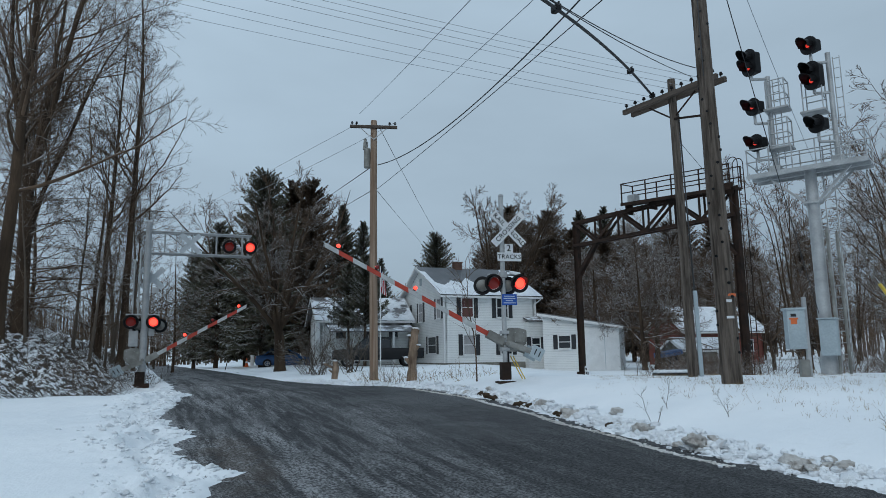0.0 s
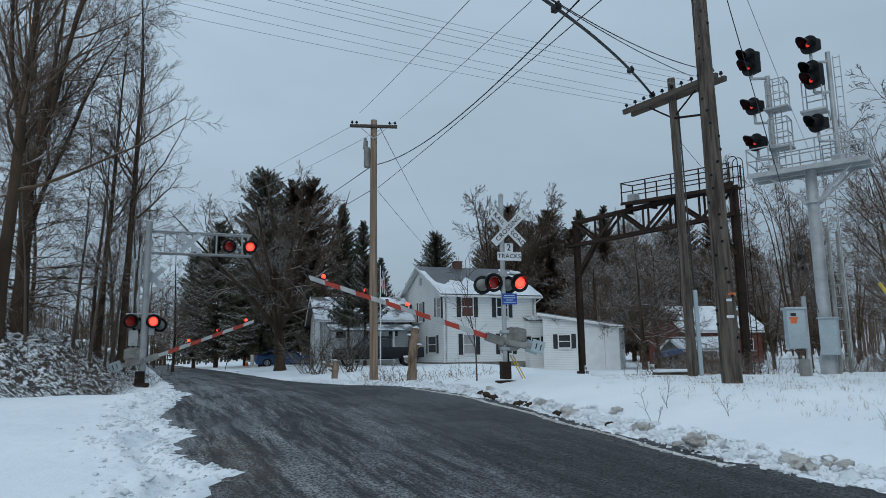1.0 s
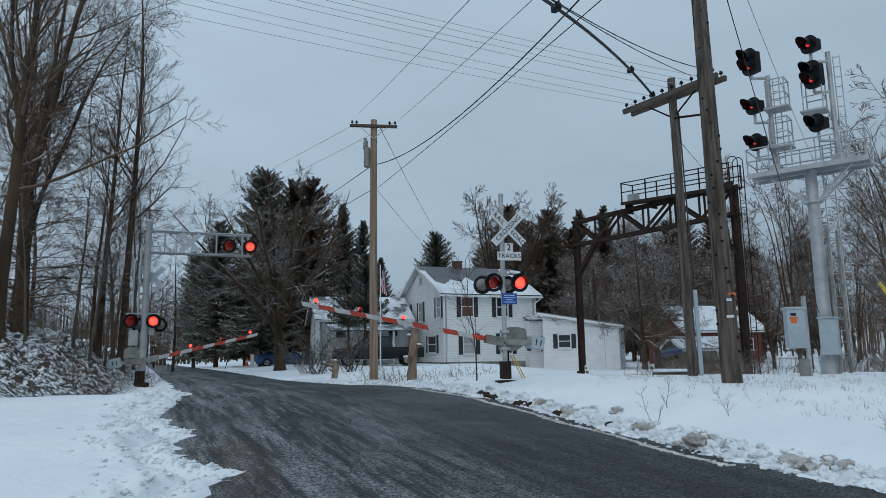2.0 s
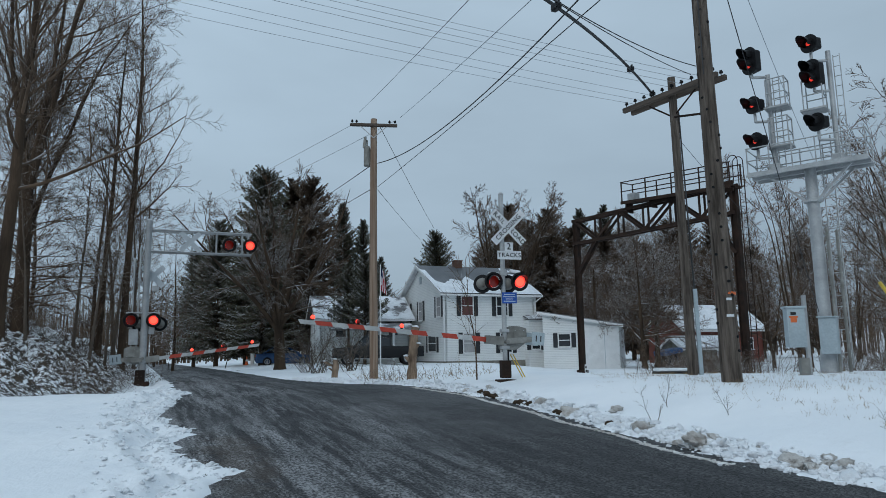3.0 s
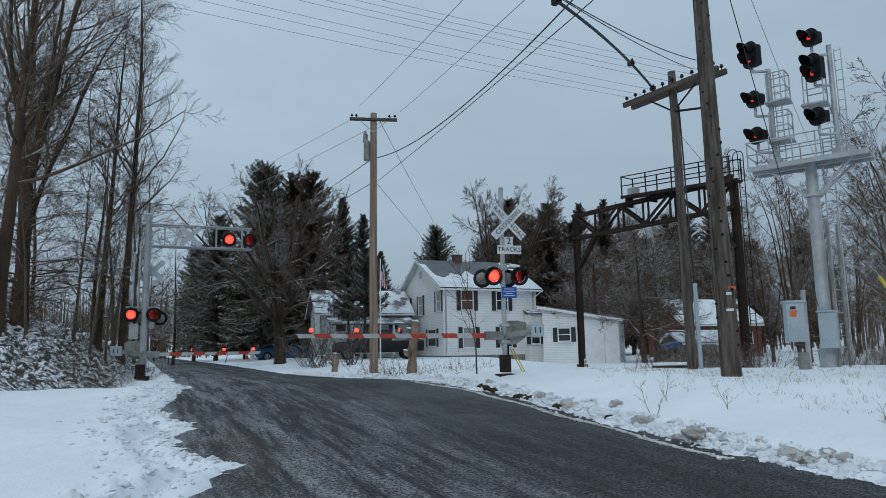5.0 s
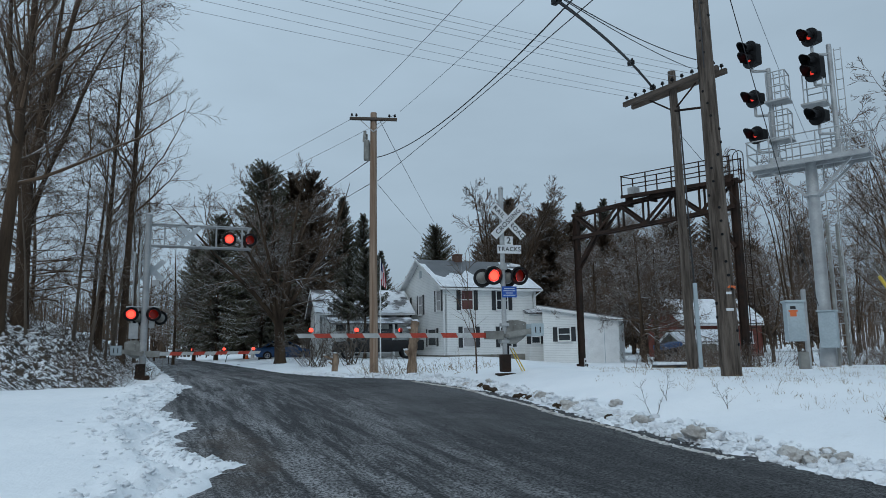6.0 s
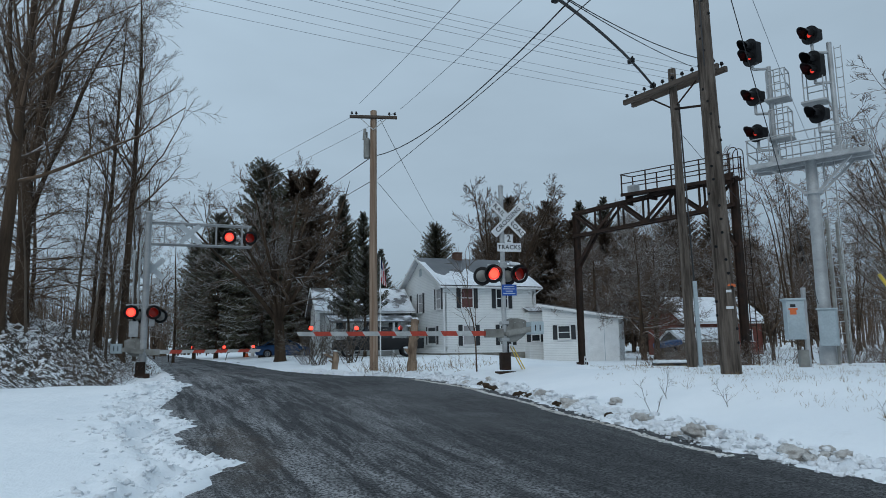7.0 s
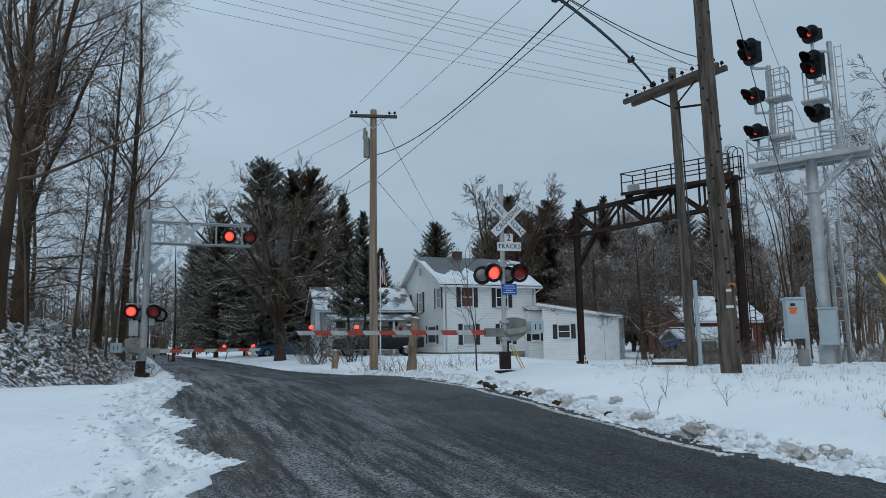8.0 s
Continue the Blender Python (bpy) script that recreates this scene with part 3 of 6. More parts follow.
def back_head(parent, x, y, z, turn):
    """A flasher seen from behind, for the far side's traffic."""
    head = part("flasher_head", smooth_bm(lathe(bmesh.new(), [(0.001, 0.20), (0.09, 0.195), (0.145, 0.15), (0.165, 0.03), (0.165, 0.0)], 20, pose(0, 0, 0, -90, 0, 0))), GATE_GREY, parent, "grey back of a flasher head")
    head.matrix_basis = pose(x, y, z, 0, 0, turn)
    part("background_ring", lathe(bmesh.new(), [(0.0, 0.0), (0.256, 0.0), (0.256, -0.012), (0.0, -0.012)], 28, pose(0, 0, 0, 90, 0, 0)), BLACK, head)
    bm = bmesh.new()
    for k in range(12):
        a0, a1 = radians(-20 + 220 * k / 12), radians(-20 + 220 * (k + 1) / 12)
        box(bm, (0.17 * math.cos((a0 + a1) / 2), -0.13, 0.17 * math.sin((a0 + a1) / 2)), (0.062, 0.22, 0.006), (0, -math.degrees((a0 + a1) / 2) + 90, 0))
    part("hood", bm, BLACK, head)
    return head


def crossbuck(parent, x, y, z, turn, words=True, scale=1.0):
    """Two crossed blades."""
    for k, (ang, text) in enumerate(((45, "CROSSING"), (-45, "RAIL  ROAD"))):
        m = pose(x, y - 0.012 * (1 - k), z, 0, 0, turn) @ pose(0, 0, 0, 0, -ang, 0)
        bm = box(bmesh.new(), (0, 0, 0), (1.22 * scale, 0.004, 0.229 * scale))
        blade = part("blade", bm, SIGN_WHITE if words else SIGN_BACK, parent, "white crossbuck blade with black lettering" if words else "blank back of a crossbuck blade")
        blade.matrix_basis = m
        if words and k == 0:
            lettering("CROSSING", 0.185, pose(0, -0.005, 0, 90, 0, 0), SIGN_BLACK, blade)
        elif words:
            for px, t in ((-0.36, "RAIL"), (0.36, "ROAD")):
                lettering(t, 0.185, pose(px, -0.005, 0, 90, 0, 0), SIGN_BLACK, blade)


arm_lamps = {"steady": [], "a": [], "b": []}


def gate(parent, side, length, first):
    """Gate machine, counterweight and the arm, which swings in the sign plane. side -1: the arm points to -x."""
    bm = prism(bmesh.new(), [(-side * x, z) for x, z in ((-0.10, 0.80), (0.30, 0.78), (0.52, 0.92), (0.62, 1.02), (0.62, 1.36), (0.40, 1.42), (0.16, 1.42), (0.04, 1.20), (-0.10, 1.12))], 0.30, pose(0, -0.05, 0))
    bmesh.ops.bevel(bm, geom=list(bm.edges), offset=0.02, segments=2, affect="EDGES")
    case = part("gate_mechanism", bm, GATE_GREY, parent, "grey cast gate machine case")
    part("cover_plate", box(bmesh.new(), (-side * 0.40, -0.065, 1.18), (0.30, 0.02, 0.28), (0, 0, 0), 0.006), GATE_GREY, case)
    for bx, bz in ((0.28, 1.30), (0.52, 1.30), (0.28, 1.06), (0.52, 1.06)):
        part("bolt", rod(bmesh.new(), (-side * bx, -0.085, bz), (-side * bx, -0.06, bz), 0.014, n=6), GALV, case)
    part("main_shaft", rod(bmesh.new(), (0, -0.26, 1.0), (0, 0.30, 1.0), 0.05, n=14), GATE_GREY, parent)
    part("clamp", box(bmesh.new(), (0, 0.0, 1.30), (0.22, 0.2, 0.09), (0, 0, 0), 0.02), GALV, parent)
    part("clamp", box(bmesh.new(), (0, 0.0, 0.86), (0.22, 0.2, 0.09), (0, 0, 0), 0.02), GALV, parent)
    arm_bm = box(bmesh.new(), (0, 0, 0), (0.36, 0.06, 0.20), (0, 0, 0), 0.02)
    box(arm_bm, (side * 0.30, -0.08, 0.0), (0.5, 0.02, 0.22), (0, 0, 0), 0.006)
    box(arm_bm, (side * 0.30, 0.08, 0.0), (0.5, 0.02, 0.22), (0, 0, 0), 0.006)
    box(arm_bm, (side * 0.42, 0, 0.03), (0.22, 0.14, 0.05), (0, 0, 0), 0.006)
    box(arm_bm, (side * 0.42, 0, -0.06), (0.22, 0.14, 0.03), (0, 0, 0), 0.006)
    for sgn in (-1, 1):
        beam(arm_bm, (0, 0.16 * sgn, 0), (-side * 0.78, 0.22 * sgn, 0.12), 0.03, 0.15)
    arm = part("gate_arm", arm_bm, GATE_GREY, parent, "red and white striped gate arm on grey brackets")
    cw_bm = bmesh.new()
    for y0 in (-0.22, 0.22):
        box(cw_bm, (-side * 0.86, y0, 0.14), (0.36, 0.05, 0.34), (0, 0, 0), 0.02)
    box(cw_bm, (-side * 0.95, 0, 0.2), (0.12, 0.42, 0.05))
    weight = part("counterweight", cw_bm, BOX_GREY, arm, "pale grey counterweight plates")
    for sx in (0.80, 0.93):
        part("slot", box(bmesh.new(), (-side * sx, -0.247, 0.14), (0.03, 0.006, 0.16)), SIGN_BLACK, weight)
    n = round((length - 0.50) / 0.41)
    x0, w = 0.50, (length - 0.50) / n
    for k in range(n):
        a, b = x0 + k * w, x0 + (k + 1) * w
        h = 0.064 - 0.012 * k / n
        bm = bmesh.new()
        sk = 0.035
        prism(bm, [(side * (a - sk), -h), (side * (b - sk), -h), (side * (b + sk), h), (side * (a + sk), h)], 0.045, pose(0, -0.022, 0))
        part("arm_stripe", bm, ARM_RED if (n - k) % 2 == first else ARM_WHITE, arm)
    for frac, key in ((0.94, "steady"), (0.73 if side < 0 else 0.68, "a"), (0.52 if side < 0 else 0.41, "b")):
        x = side * (length * frac)
        lamp = part("arm_lamp", box(bmesh.new(), (0, 0, 0), (0.07, 0.06, 0.05), (0, 0, 0), 0.008), BLACK, arm, "red lamp on the gate arm")
        lamp.matrix_basis = pose(x, 0, 0.085)
        bm = bmesh.new()
        bmesh.ops.create_uvsphere(bm, u_segments=14, v_segments=10, radius=0.058)
        for f in bm.faces:
            f.material_index = 0 if f.calc_center_median().y < 0 else 1
            f.smooth = True
        me = bpy.data.meshes.new("arm_lamp_lens")
        bm.to_mesh(me)
        bm.free()
        me.materials.append(TIP_RED)
        me.materials.append(DIM_GLOW_RED)
        lens = new("lens", me)
        lens.parent = lamp
        lens.matrix_basis = pose(0, 0, 0.055)
        arm_lamps[key].append((lens, (0, 0, 0.055)))
    return arm


def right_signal():
    m = thing("crossing_signal", pose(1.62, 18.5, at(1.62, 18.5, -0.02), 0, 0, 14), "galvanised crossing signal with crossbuck, red flashers and lowering gate", "crossing signal")
    base = box(box(bmesh.new(), (0, 0, -0.05), (0.46, 0.46, 0.12), (0, 0, 0), 0.02), (0, 0, 0.28), (0.26, 0.26, 0.46), (0, 0, 0), 0.03)
    part("base", base, RUST, m, "dark cast base with junction box")
    part("mast", smooth_bm(rod(bmesh.new(), (0, 0, 0.05), (0, 0, 5.05), 0.066, n=18)), GALV, m)
    part("cap", lathe(bmesh.new(), [(0.075, 0.0), (0.075, 0.03), (0.04, 0.07), (0.001, 0.075)], 16, pose(0, 0, 5.04)), GALV, m)
    crossbuck(m, 0.16, -0.1, 4.12, 0)
    plate = part("number_plate", box(bmesh.new(), (0, 0, 0), (0.24, 0.004, 0.24)), SIGN_WHITE, m, "white sign with a black 2")
    plate.matrix_basis = pose(0.16, -0.098, 3.58)
    lettering("2", 0.25, pose(0, -0.004, 0, 90, 0, 0), SIGN_BLACK, plate)
    plate = part("tracks_plate", box(bmesh.new(), (0, 0, 0), (0.686, 0.004, 0.235)), SIGN_WHITE, m, "white sign reading tracks in black")
    plate.matrix_basis = pose(0.17, -0.1, 3.345)
    lettering("TRACKS", 0.165, pose(0, -0.004, 0, 90, 0, 0), SIGN_BLACK, plate)
    bm = rod(bmesh.new(), (-0.42, 0.02, 2.86), (0.46, 0.02, 2.86), 0.028)
    box(bm, (0, 0, 2.86), (0.2, 0.18, 0.16), (0, 0, 0), 0.02)
    for x in (-0.36, 0.40):
        rod(bm, (x, 0.02, 2.86), (x, 0.02, 2.62), 0.025)
    part("flasher_crossarm", bm, GALV, m)
    snow = box(bmesh.new(), (0.34, -0.02, 2.90), (0.30, 0.14, 0.10), (0, 8, 0), 0.04)
    part("snow_cap", snow, CLEAN_SNOW, m, "snow resting on the crossarm")
    signal_head(m, -0.30, -0.10, 2.62, 0, 0)
    signal_head(m, 0.44, -0.10, 2.62, 0, 1)
    back_head(m, -0.52, 0.20, 2.58, 150)
    back_head(m, 0.20, 0.20, 2.58, 150)
    plate = part("notice_plate", box(bmesh.new(), (0, 0, 0), (0.42, 0.004, 0.30)), SIGN_BLUE, m, "blue notice sign with pale bars")
    plate.matrix_basis = pose(0.14, -0.09, 2.18)
    for k, w in enumerate((0.3, 0.34, 0.2, 0.34)):
        bar = part("print_bar", box(bmesh.new(), (0, 0, 0), (w, 0.002, 0.022)), PALE_PRINT, plate)
        bar.matrix_basis = pose(0, -0.004, 0.09 - 0.06 * k)
    arm = gate(m, -1, 5.45, 0)
    part("conduit", rod(bmesh.new(), (0.1, 0.03, 0.5), (0.1, 0.03, 1.05), 0.03), BLACK, m, "black cable conduit")
    return arm


def left_signal():
    m = thing("crossing_signal", pose(-10.72, 24.5, at(-10.72, 24.5, 0.05), 0, 0, 22), "galvanised cantilever crossing signal with red flashers and lowering gate", "crossing signal")
    part("base", box(box(bmesh.new(), (0, 0, 0.08), (0.50, 0.50, 0.2), (0, 0, 0), 0.02), (-0.06, -0.05, 0.36), (0.32, 0.32, 0.46), (0, 0, 0), 0.03), RUST, m, "dark cast base")
    part("mast", smooth_bm(rod(bmesh.new(), (0, 0, 0.05), (0, 0, 5.95), 0.125, 0.105, 20)), ALU, m)
    part("cap", lathe(bmesh.new(), [(0.14, 0.0), (0.14, 0.04), (0.07, 0.1), (0.001, 0.11)], 16, pose(0, 0, 5.94)), ALU, m)
    part("ladder_pipe", rod(rod(bmesh.new(), (-0.42, 0.1, 0.8), (-0.42, 0.1, 4.6), 0.03), (-0.24, 0.12, 0.8), (-0.24, 0.12, 5.0), 0.03), GALV, m)
    for c, sz in (((-0.34, 0.05, 1.75), (0.3, 0.25, 0.55)), ((0.24, 0.1, 2.0), (0.2, 0.2, 0.3)), ((0.30, 0.1, 3.5), (0.24, 0.2, 0.2))):
        part("junction_box", box(bmesh.new(), c, sz, (0, 0, 0), 0.02), GALV, m)
    L = 3.62
    for z in (5.62, 4.83):
        for y in (-0.16, 0.16):
            part("chord", rod(bmesh.new(), (0.1, y, z), (L, y, z), 0.034), ALU, m)
    for x in (0.55, 1.5, 2.35, 3.28, 3.5):
        bm = bmesh.new()
        for y in (-0.16, 0.16):
            rod(bm, (x, y, 4.83), (x, y, 5.62), 0.026)
        rod(bm, (x, -0.16, 5.62), (x, 0.16, 5.62), 0.022)
        rod(bm, (x, -0.16, 4.83), (x, 0.16, 4.83), 0.022)
        part("truss_post", bm, ALU, m)
    for a, b in ((0.6, 1.5),):
        part("truss_brace", rod(bmesh.new(), (a, -0.16, 5.6), (b, -0.16, 4.85), 0.02), ALU, m)
    crossbuck(m, 1.42, -0.20, 5.22, 0, False, 0.78)
    crossbuck(m, 0.2, 0.22, 3.95, 0, False, 0.85)
    signal_head(m, 2.80, -0.25, 5.16, 0, 0)
    signal_head(m, 3.56, -0.25, 5.16, -8, 1)
    part("flasher_crossarm", rod(rod(bmesh.new(), (-0.62, -0.05, 2.60), (0.5, -0.05, 2.60), 0.03), (2.5, 0, 5.16), (3.7, -0.05, 5.16), 0.03), GALV, m)
    signal_head(m, -0.44, -0.16, 2.34, 0, 0)
    signal_head(m, 0.30, -0.16, 2.34, -6, 1)
    back_head(m, -0.2, 0.2, 2.22, 170)
    back_head(m, 0.52, 0.14, 2.22, 165)
    return gate(m, 1, 4.05, 0)


right_arm = right_signal()
left_arm = left_signal()

# ---- poles, signal bridge and railway signal ----
def pole_mesh(h, r0, r1, seed, n=14, rings=26):
    """A pole with knots and slight waver."""
    verts, faces = [], []
    for i in range(rings + 1):
        f = i / rings
        for k in range(n):
            a = 2 * math.pi * k / n
            r = (r0 + (r1 - r0) * f) * (1 + 0.035 * noise.noise(Vector((math.cos(a) * 2, math.sin(a) * 2, f * h * 0.7 + seed))) + 0.05 * noise.noise(Vector((math.cos(a) * 7, math.sin(a) * 7, f * h * 0.35 + seed))))
            verts.append((r * math.cos(a) + 0.02 * math.sin(f * 3 + seed), r * math.sin(a), f * h))
    for i in range(rings):
        for k in range(n):
            a, b = i * n + k, i * n + (k + 1) % n
            faces.append((a, b, b + n, a + n))
    faces.append(tuple(rings * n + k for k in range(n)))
    return verts, faces


def insulator(parent, x, y, z, h=0.12):
    ins = part("insulator", lathe(bmesh.new(), [(0.012, -0.06), (0.012, 0.02), (0.045, 0.03), (0.05, 0.06), (0.03, 0.075), (0.035, 0.1), (0.001, h)], 10), BLACK, parent)
    ins.matrix_basis = pose(x, y, z)
    return ins


def street_pole():
    x, y = -2.46, 24.0
    m = thing("utility_pole", pose(x, y, at(x, y, 0.1), 0, 0, 0), "tan wooden utility pole with crossarm and transformer", "utility pole")
    v, f = pole_mesh(9.45, 0.155, 0.115, 3)
    rows_mesh("shaft", v, f, POLE_NEW, m, smooth=True)
    arm = part("crossarm", box(bmesh.new(), (0, -0.13, 9.18), (1.72, 0.09, 0.11), (0, 2.5, 0), 0.008), ARM_WOOD, m)
    for px in (-0.78, -0.62, 0.58, 0.78):
        insulator(arm, px, -0.13, 9.26 - px * 0.043)
    for sx in (-1, 1):
        part("brace", beam(bmesh.new(), (sx * 0.5, -0.14, 9.15 - sx * 0.02), (0, -0.14, 8.7), 0.02, 0.03), GALV, m)
    tank = lathe(bmesh.new(), [(0.001, 7.66), (0.11, 7.68), (0.12, 7.73), (0.12, 8.34), (0.09, 8.42), (0.001, 8.44)], 16, pose(-0.25, 0.0, 0))
    t = part("transformer", smooth_bm(tank), GATE_GREY, m, "grey transformer can")
    part("bushing", rod(bmesh.new(), (-0.25, 0, 8.42), (-0.25, 0, 8.66), 0.03), GATE_GREY, t)
    part("cutout", box(bmesh.new(), (-0.33, -0.06, 8.55), (0.10, 0.10, 0.42), (0, 6, 0), 0.02), GATE_GREY, m, "grey fused cutout")
    for z in (8.3, 7.8):
        part("bracket", box(bmesh.new(), (-0.14, 0, z), (0.12, 0.06, 0.06)), GALV, m)


def big_pole():
    x, y = 5.58, 13.5
    m = thing("utility_pole", pose(x, y, at(x, y, 0.1), 0, -1.0, 40), "thick weathered wooden pole with an orange band", "utility pole")
    v, f = pole_mesh(10.5, 0.195, 0.130, 9, 44, 90)
    shaft = rows_mesh("shaft", v, f, POLE_OLD, m, smooth=True)
    rng = random.Random(2)
    for k in range(30):
        a, z = radians(rng.uniform(-225, -85)), 0.7 + k * 0.27
        r = 0.199 - 0.065 * z / 10.5
        hole = part("climbing_hole", lathe(bmesh.new(), [(0.0, 0.02), (0.026, 0.02), (0.034, -0.01)], 9, pose(0, 0, 0, 90, 0, 0)), BLACK, shaft)
        hole.matrix_basis = pose(r * math.cos(a), r * math.sin(a), z, 0, 0, math.degrees(a) + 90)
    part("band", lathe(bmesh.new(), [(0.182, 0), (0.198, 0.0), (0.198, 0.05), (0.181, 0.05)], 20, pose(0.02, 0, 1.79, 0, 3, 0)), ORANGE, m, "orange plastic band")
    for z, w in ((1.70, 0.10), (1.38, 0.14)):
        tag = part("tag", box(bmesh.new(), (0, 0, 0), (w, 0.01, 0.05)), SIGN_WHITE, m, "small pale tag")
        tag.matrix_basis = pose(-0.125, -0.145, z, 0, 0, -45)
    part("ground_wire", rod(bmesh.new(), (-0.20, -0.06, 6.3), (-0.23, -0.1, 10.4), 0.012, n=6), WIRE, m)


ARM_L, ARM_R = Vector((5.25, 18.3, 8.27)), Vector((6.88, 15.85, 8.27))


def frame_pole():
    x, y = 6.1, 17.0
    m = thing("utility_pole", pose(x, y, at(x, y, 0.1), 0, -0.6, 0), "old line pole with doubled timber crossarm", "utility pole")
    h = 8.4 - at(x, y)
    v, f = pole_mesh(h + 0.35, 0.125, 0.10, 5, 14, 24)
    rows_mesh("shaft", v, f, POLE_OLD, m, smooth=True)
    ang = math.degrees(math.atan2(ARM_R.y - ARM_L.y, ARM_R.x - ARM_L.x))
    length = (ARM_R - ARM_L).length
    for off in (-0.17, 0.17):
        arm = part("crossarm", box(bmesh.new(), (0, 0, 0), (length, 0.10, 0.13), (0, 0, 0), 0.008), ARM_WOOD, m)
        arm.matrix_basis = pose(0, 0, h - 0.12, 0, 0, ang) @ pose(0, off, 0)
        for k in range(10):
            insulator(arm, -length / 2 + 0.12 + k * (length - 0.24) / 9, 0, 0.11, 0.10)
    side = Vector((math.cos(radians(ang)), math.sin(radians(ang)), 0))
    part("brace", rod(rod(bmesh.new(), side * -0.72 + Vector((0, 0, h - 0.2)), (0, 0, h - 0.72), 0.022), side * 0.72 + Vector((0, 0, h - 0.2)), (0, 0, h - 0.72), 0.022), RUST, m)
    part("cable_guard", box(bmesh.new(), (0.17, -0.06, 1.15), (0.10, 0.05, 2.1), (0, 0, 0), 0.01), BOX_GREY, m, "grey cable guard strip")
    part("riser", rod(bmesh.new(), (0.16, -0.06, 2.2), (0.13, -0.04, h - 0.6), 0.02, n=6), WIRE, m)
    pipe = part("guy_strut", rod(bmesh.new(), (0.0, -0.1, h - 0.75), (0.62, -0.95, h - 0.95), 0.03), RUST, m)


def signal_bridge():
    """An old rusted signal bridge across the tracks; its x runs from post to post."""
    a, b = Vector((7.36, 37.0, 0.20)), Vector((12.68, 29.0, 0.35))
    ang = math.degrees(math.atan2(b.y - a.y, b.x - a.x))
    L = (b - a).to_2d().length
    m = thing("signal_bridge", pose(a.x, a.y, at(a.x, a.y, 0.15), 0, 0, ang), "rusted black steel signal bridge over the tracks", "signal bridge")
    H = 8.35
    for x in (0, L):
        bm = bmesh.new()
        for sx in (-1, 1):
            beam(bm, (x + sx * 0.145, 0, 0), (x + sx * 0.145, 0, H), 0.03, 0.22)
        beam(bm, (x, 0, 0), (x, 0, H), 0.27, 0.03)
        box(bm, (x, 0, 0.12), (0.46, 0.42, 0.34), (0, 0, 0), 0.02)
        part("post", bm, RUST, m, "laced steel post")
    for y in (-0.2, 0.2):
        for z in (H, H - 1.25):
            part("chord", beam(bmesh.new(), (-0.1, y, z), (L + 0.1, y, z), 0.10, 0.14), RUST, m)
    n = 6
    for y in (-0.2, 0.2):
        for k in range(n):
            x0, x1 = k * L / n, (k + 1) * L / n
            up = k % 2 == 0
            part("diagonal", beam(bmesh.new(), (x0, y, H if up else H - 1.25), (x1, y, H - 1.25 if up else H), 0.06, 0.13), RUST, m)
            part("web_post", beam(bmesh.new(), (x1, y, H - 1.25), (x1, y, H), 0.06, 0.10), RUST, m)
    for x, s in ((0, 1), (L, -1)):
        for y in (-0.12, 0.12):
            part("knee_brace", beam(bmesh.new(), (x, y, H - 3.0), (x + s * 1.45, y, H - 1.3), 0.08, 0.14), RUST, m)
    # walkway on the half towards the right-hand post
    x0, x1 = 3.75, L + 0.25

    def deck(x):
        """The old walkway has settled towards the near post."""
        return H + 0.32 - 0.42 * (x - x0) / (x1 - x0)

    z = deck(x1)
    part("walkway", beam(bmesh.new(), (x0, -0.1, deck(x0)), (x1, -0.1, z), 0.9, 0.05), RUST, m, "steel grating walkway")
    part("edge_beam", beam(bmesh.new(), (x0, -0.55, deck(x0) - 0.06), (x1, -0.55, z - 0.06), 0.06, 0.14), RUST, m)
    for k in range(5):
        x = x0 + 0.05 + (x1 - x0 - 0.1) * k / 4
        for y in (-0.52, 0.32):
            part("railing_post", beam(bmesh.new(), (x, y, deck(x)), (x, y, deck(x) + 1.0), 0.04, 0.06), RUST, m)
        part("walkway_support", beam(bmesh.new(), (x, 0, H - 0.2), (x, 0, deck(x)), 0.08, 0.5), RUST, m)
    for y in (-0.52, 0.32):
        for dz in (0.52, 1.0):
            part("railing", beam(bmesh.new(), (x0, y, deck(x0) + dz), (x1, y, z + dz), 0.035, 0.045), RUST, m)
    part("railing", beam(bmesh.new(), (x0, -0.52, deck(x0) + 1.0), (x0, 0.32, deck(x0) + 1.0), 0.035, 0.045), RUST, m)
    part("equipment_box", box(bmesh.new(), (x0 + 0.35, 0, deck(x0) + 0.22), (0.45, 0.4, 0.42), (0, 0, 0), 0.02), GALV, m)
    # ladder with hooped top on the near post
    bm = bmesh.new()
    for y in (-0.2, 0.2):
        rod(bm, (L + 0.42, y, 0.2), (L + 0.42, y, z + 1.1), 0.02, n=6)
        pts = [Vector((L + 0.42 - 0.25 * (1 - math.cos(t)), y, z + 1.1 + 0.25 * math.sin(t))) for t in np.linspace(0, math.pi, 8)]
        for p, q in zip(pts, pts[1:]):
            rod(bm, p, q, 0.02, n=6)
        rod(bm, pts[-1], (pts[-1].x, y, z + 0.2), 0.02, n=6)
    for k in range(30):
        rod(bm, (L + 0.42, -0.2, 0.4 + k * 0.3), (L + 0.42, 0.2, 0.4 + k * 0.3), 0.012, n=5)
    part("ladder", bm, RUST, m)
    # buckled brace plates by the near post's head
    part("gusset", box(bmesh.new(), (L - 0.1, -0.30, H - 0.1), (0.6, 0.03, 0.5)), RUST, m)


RED_DOT = glow("red_signal_lens", (1.0, 0.05, 0.03), 0.7, (0.3, 0.02, 0.01))


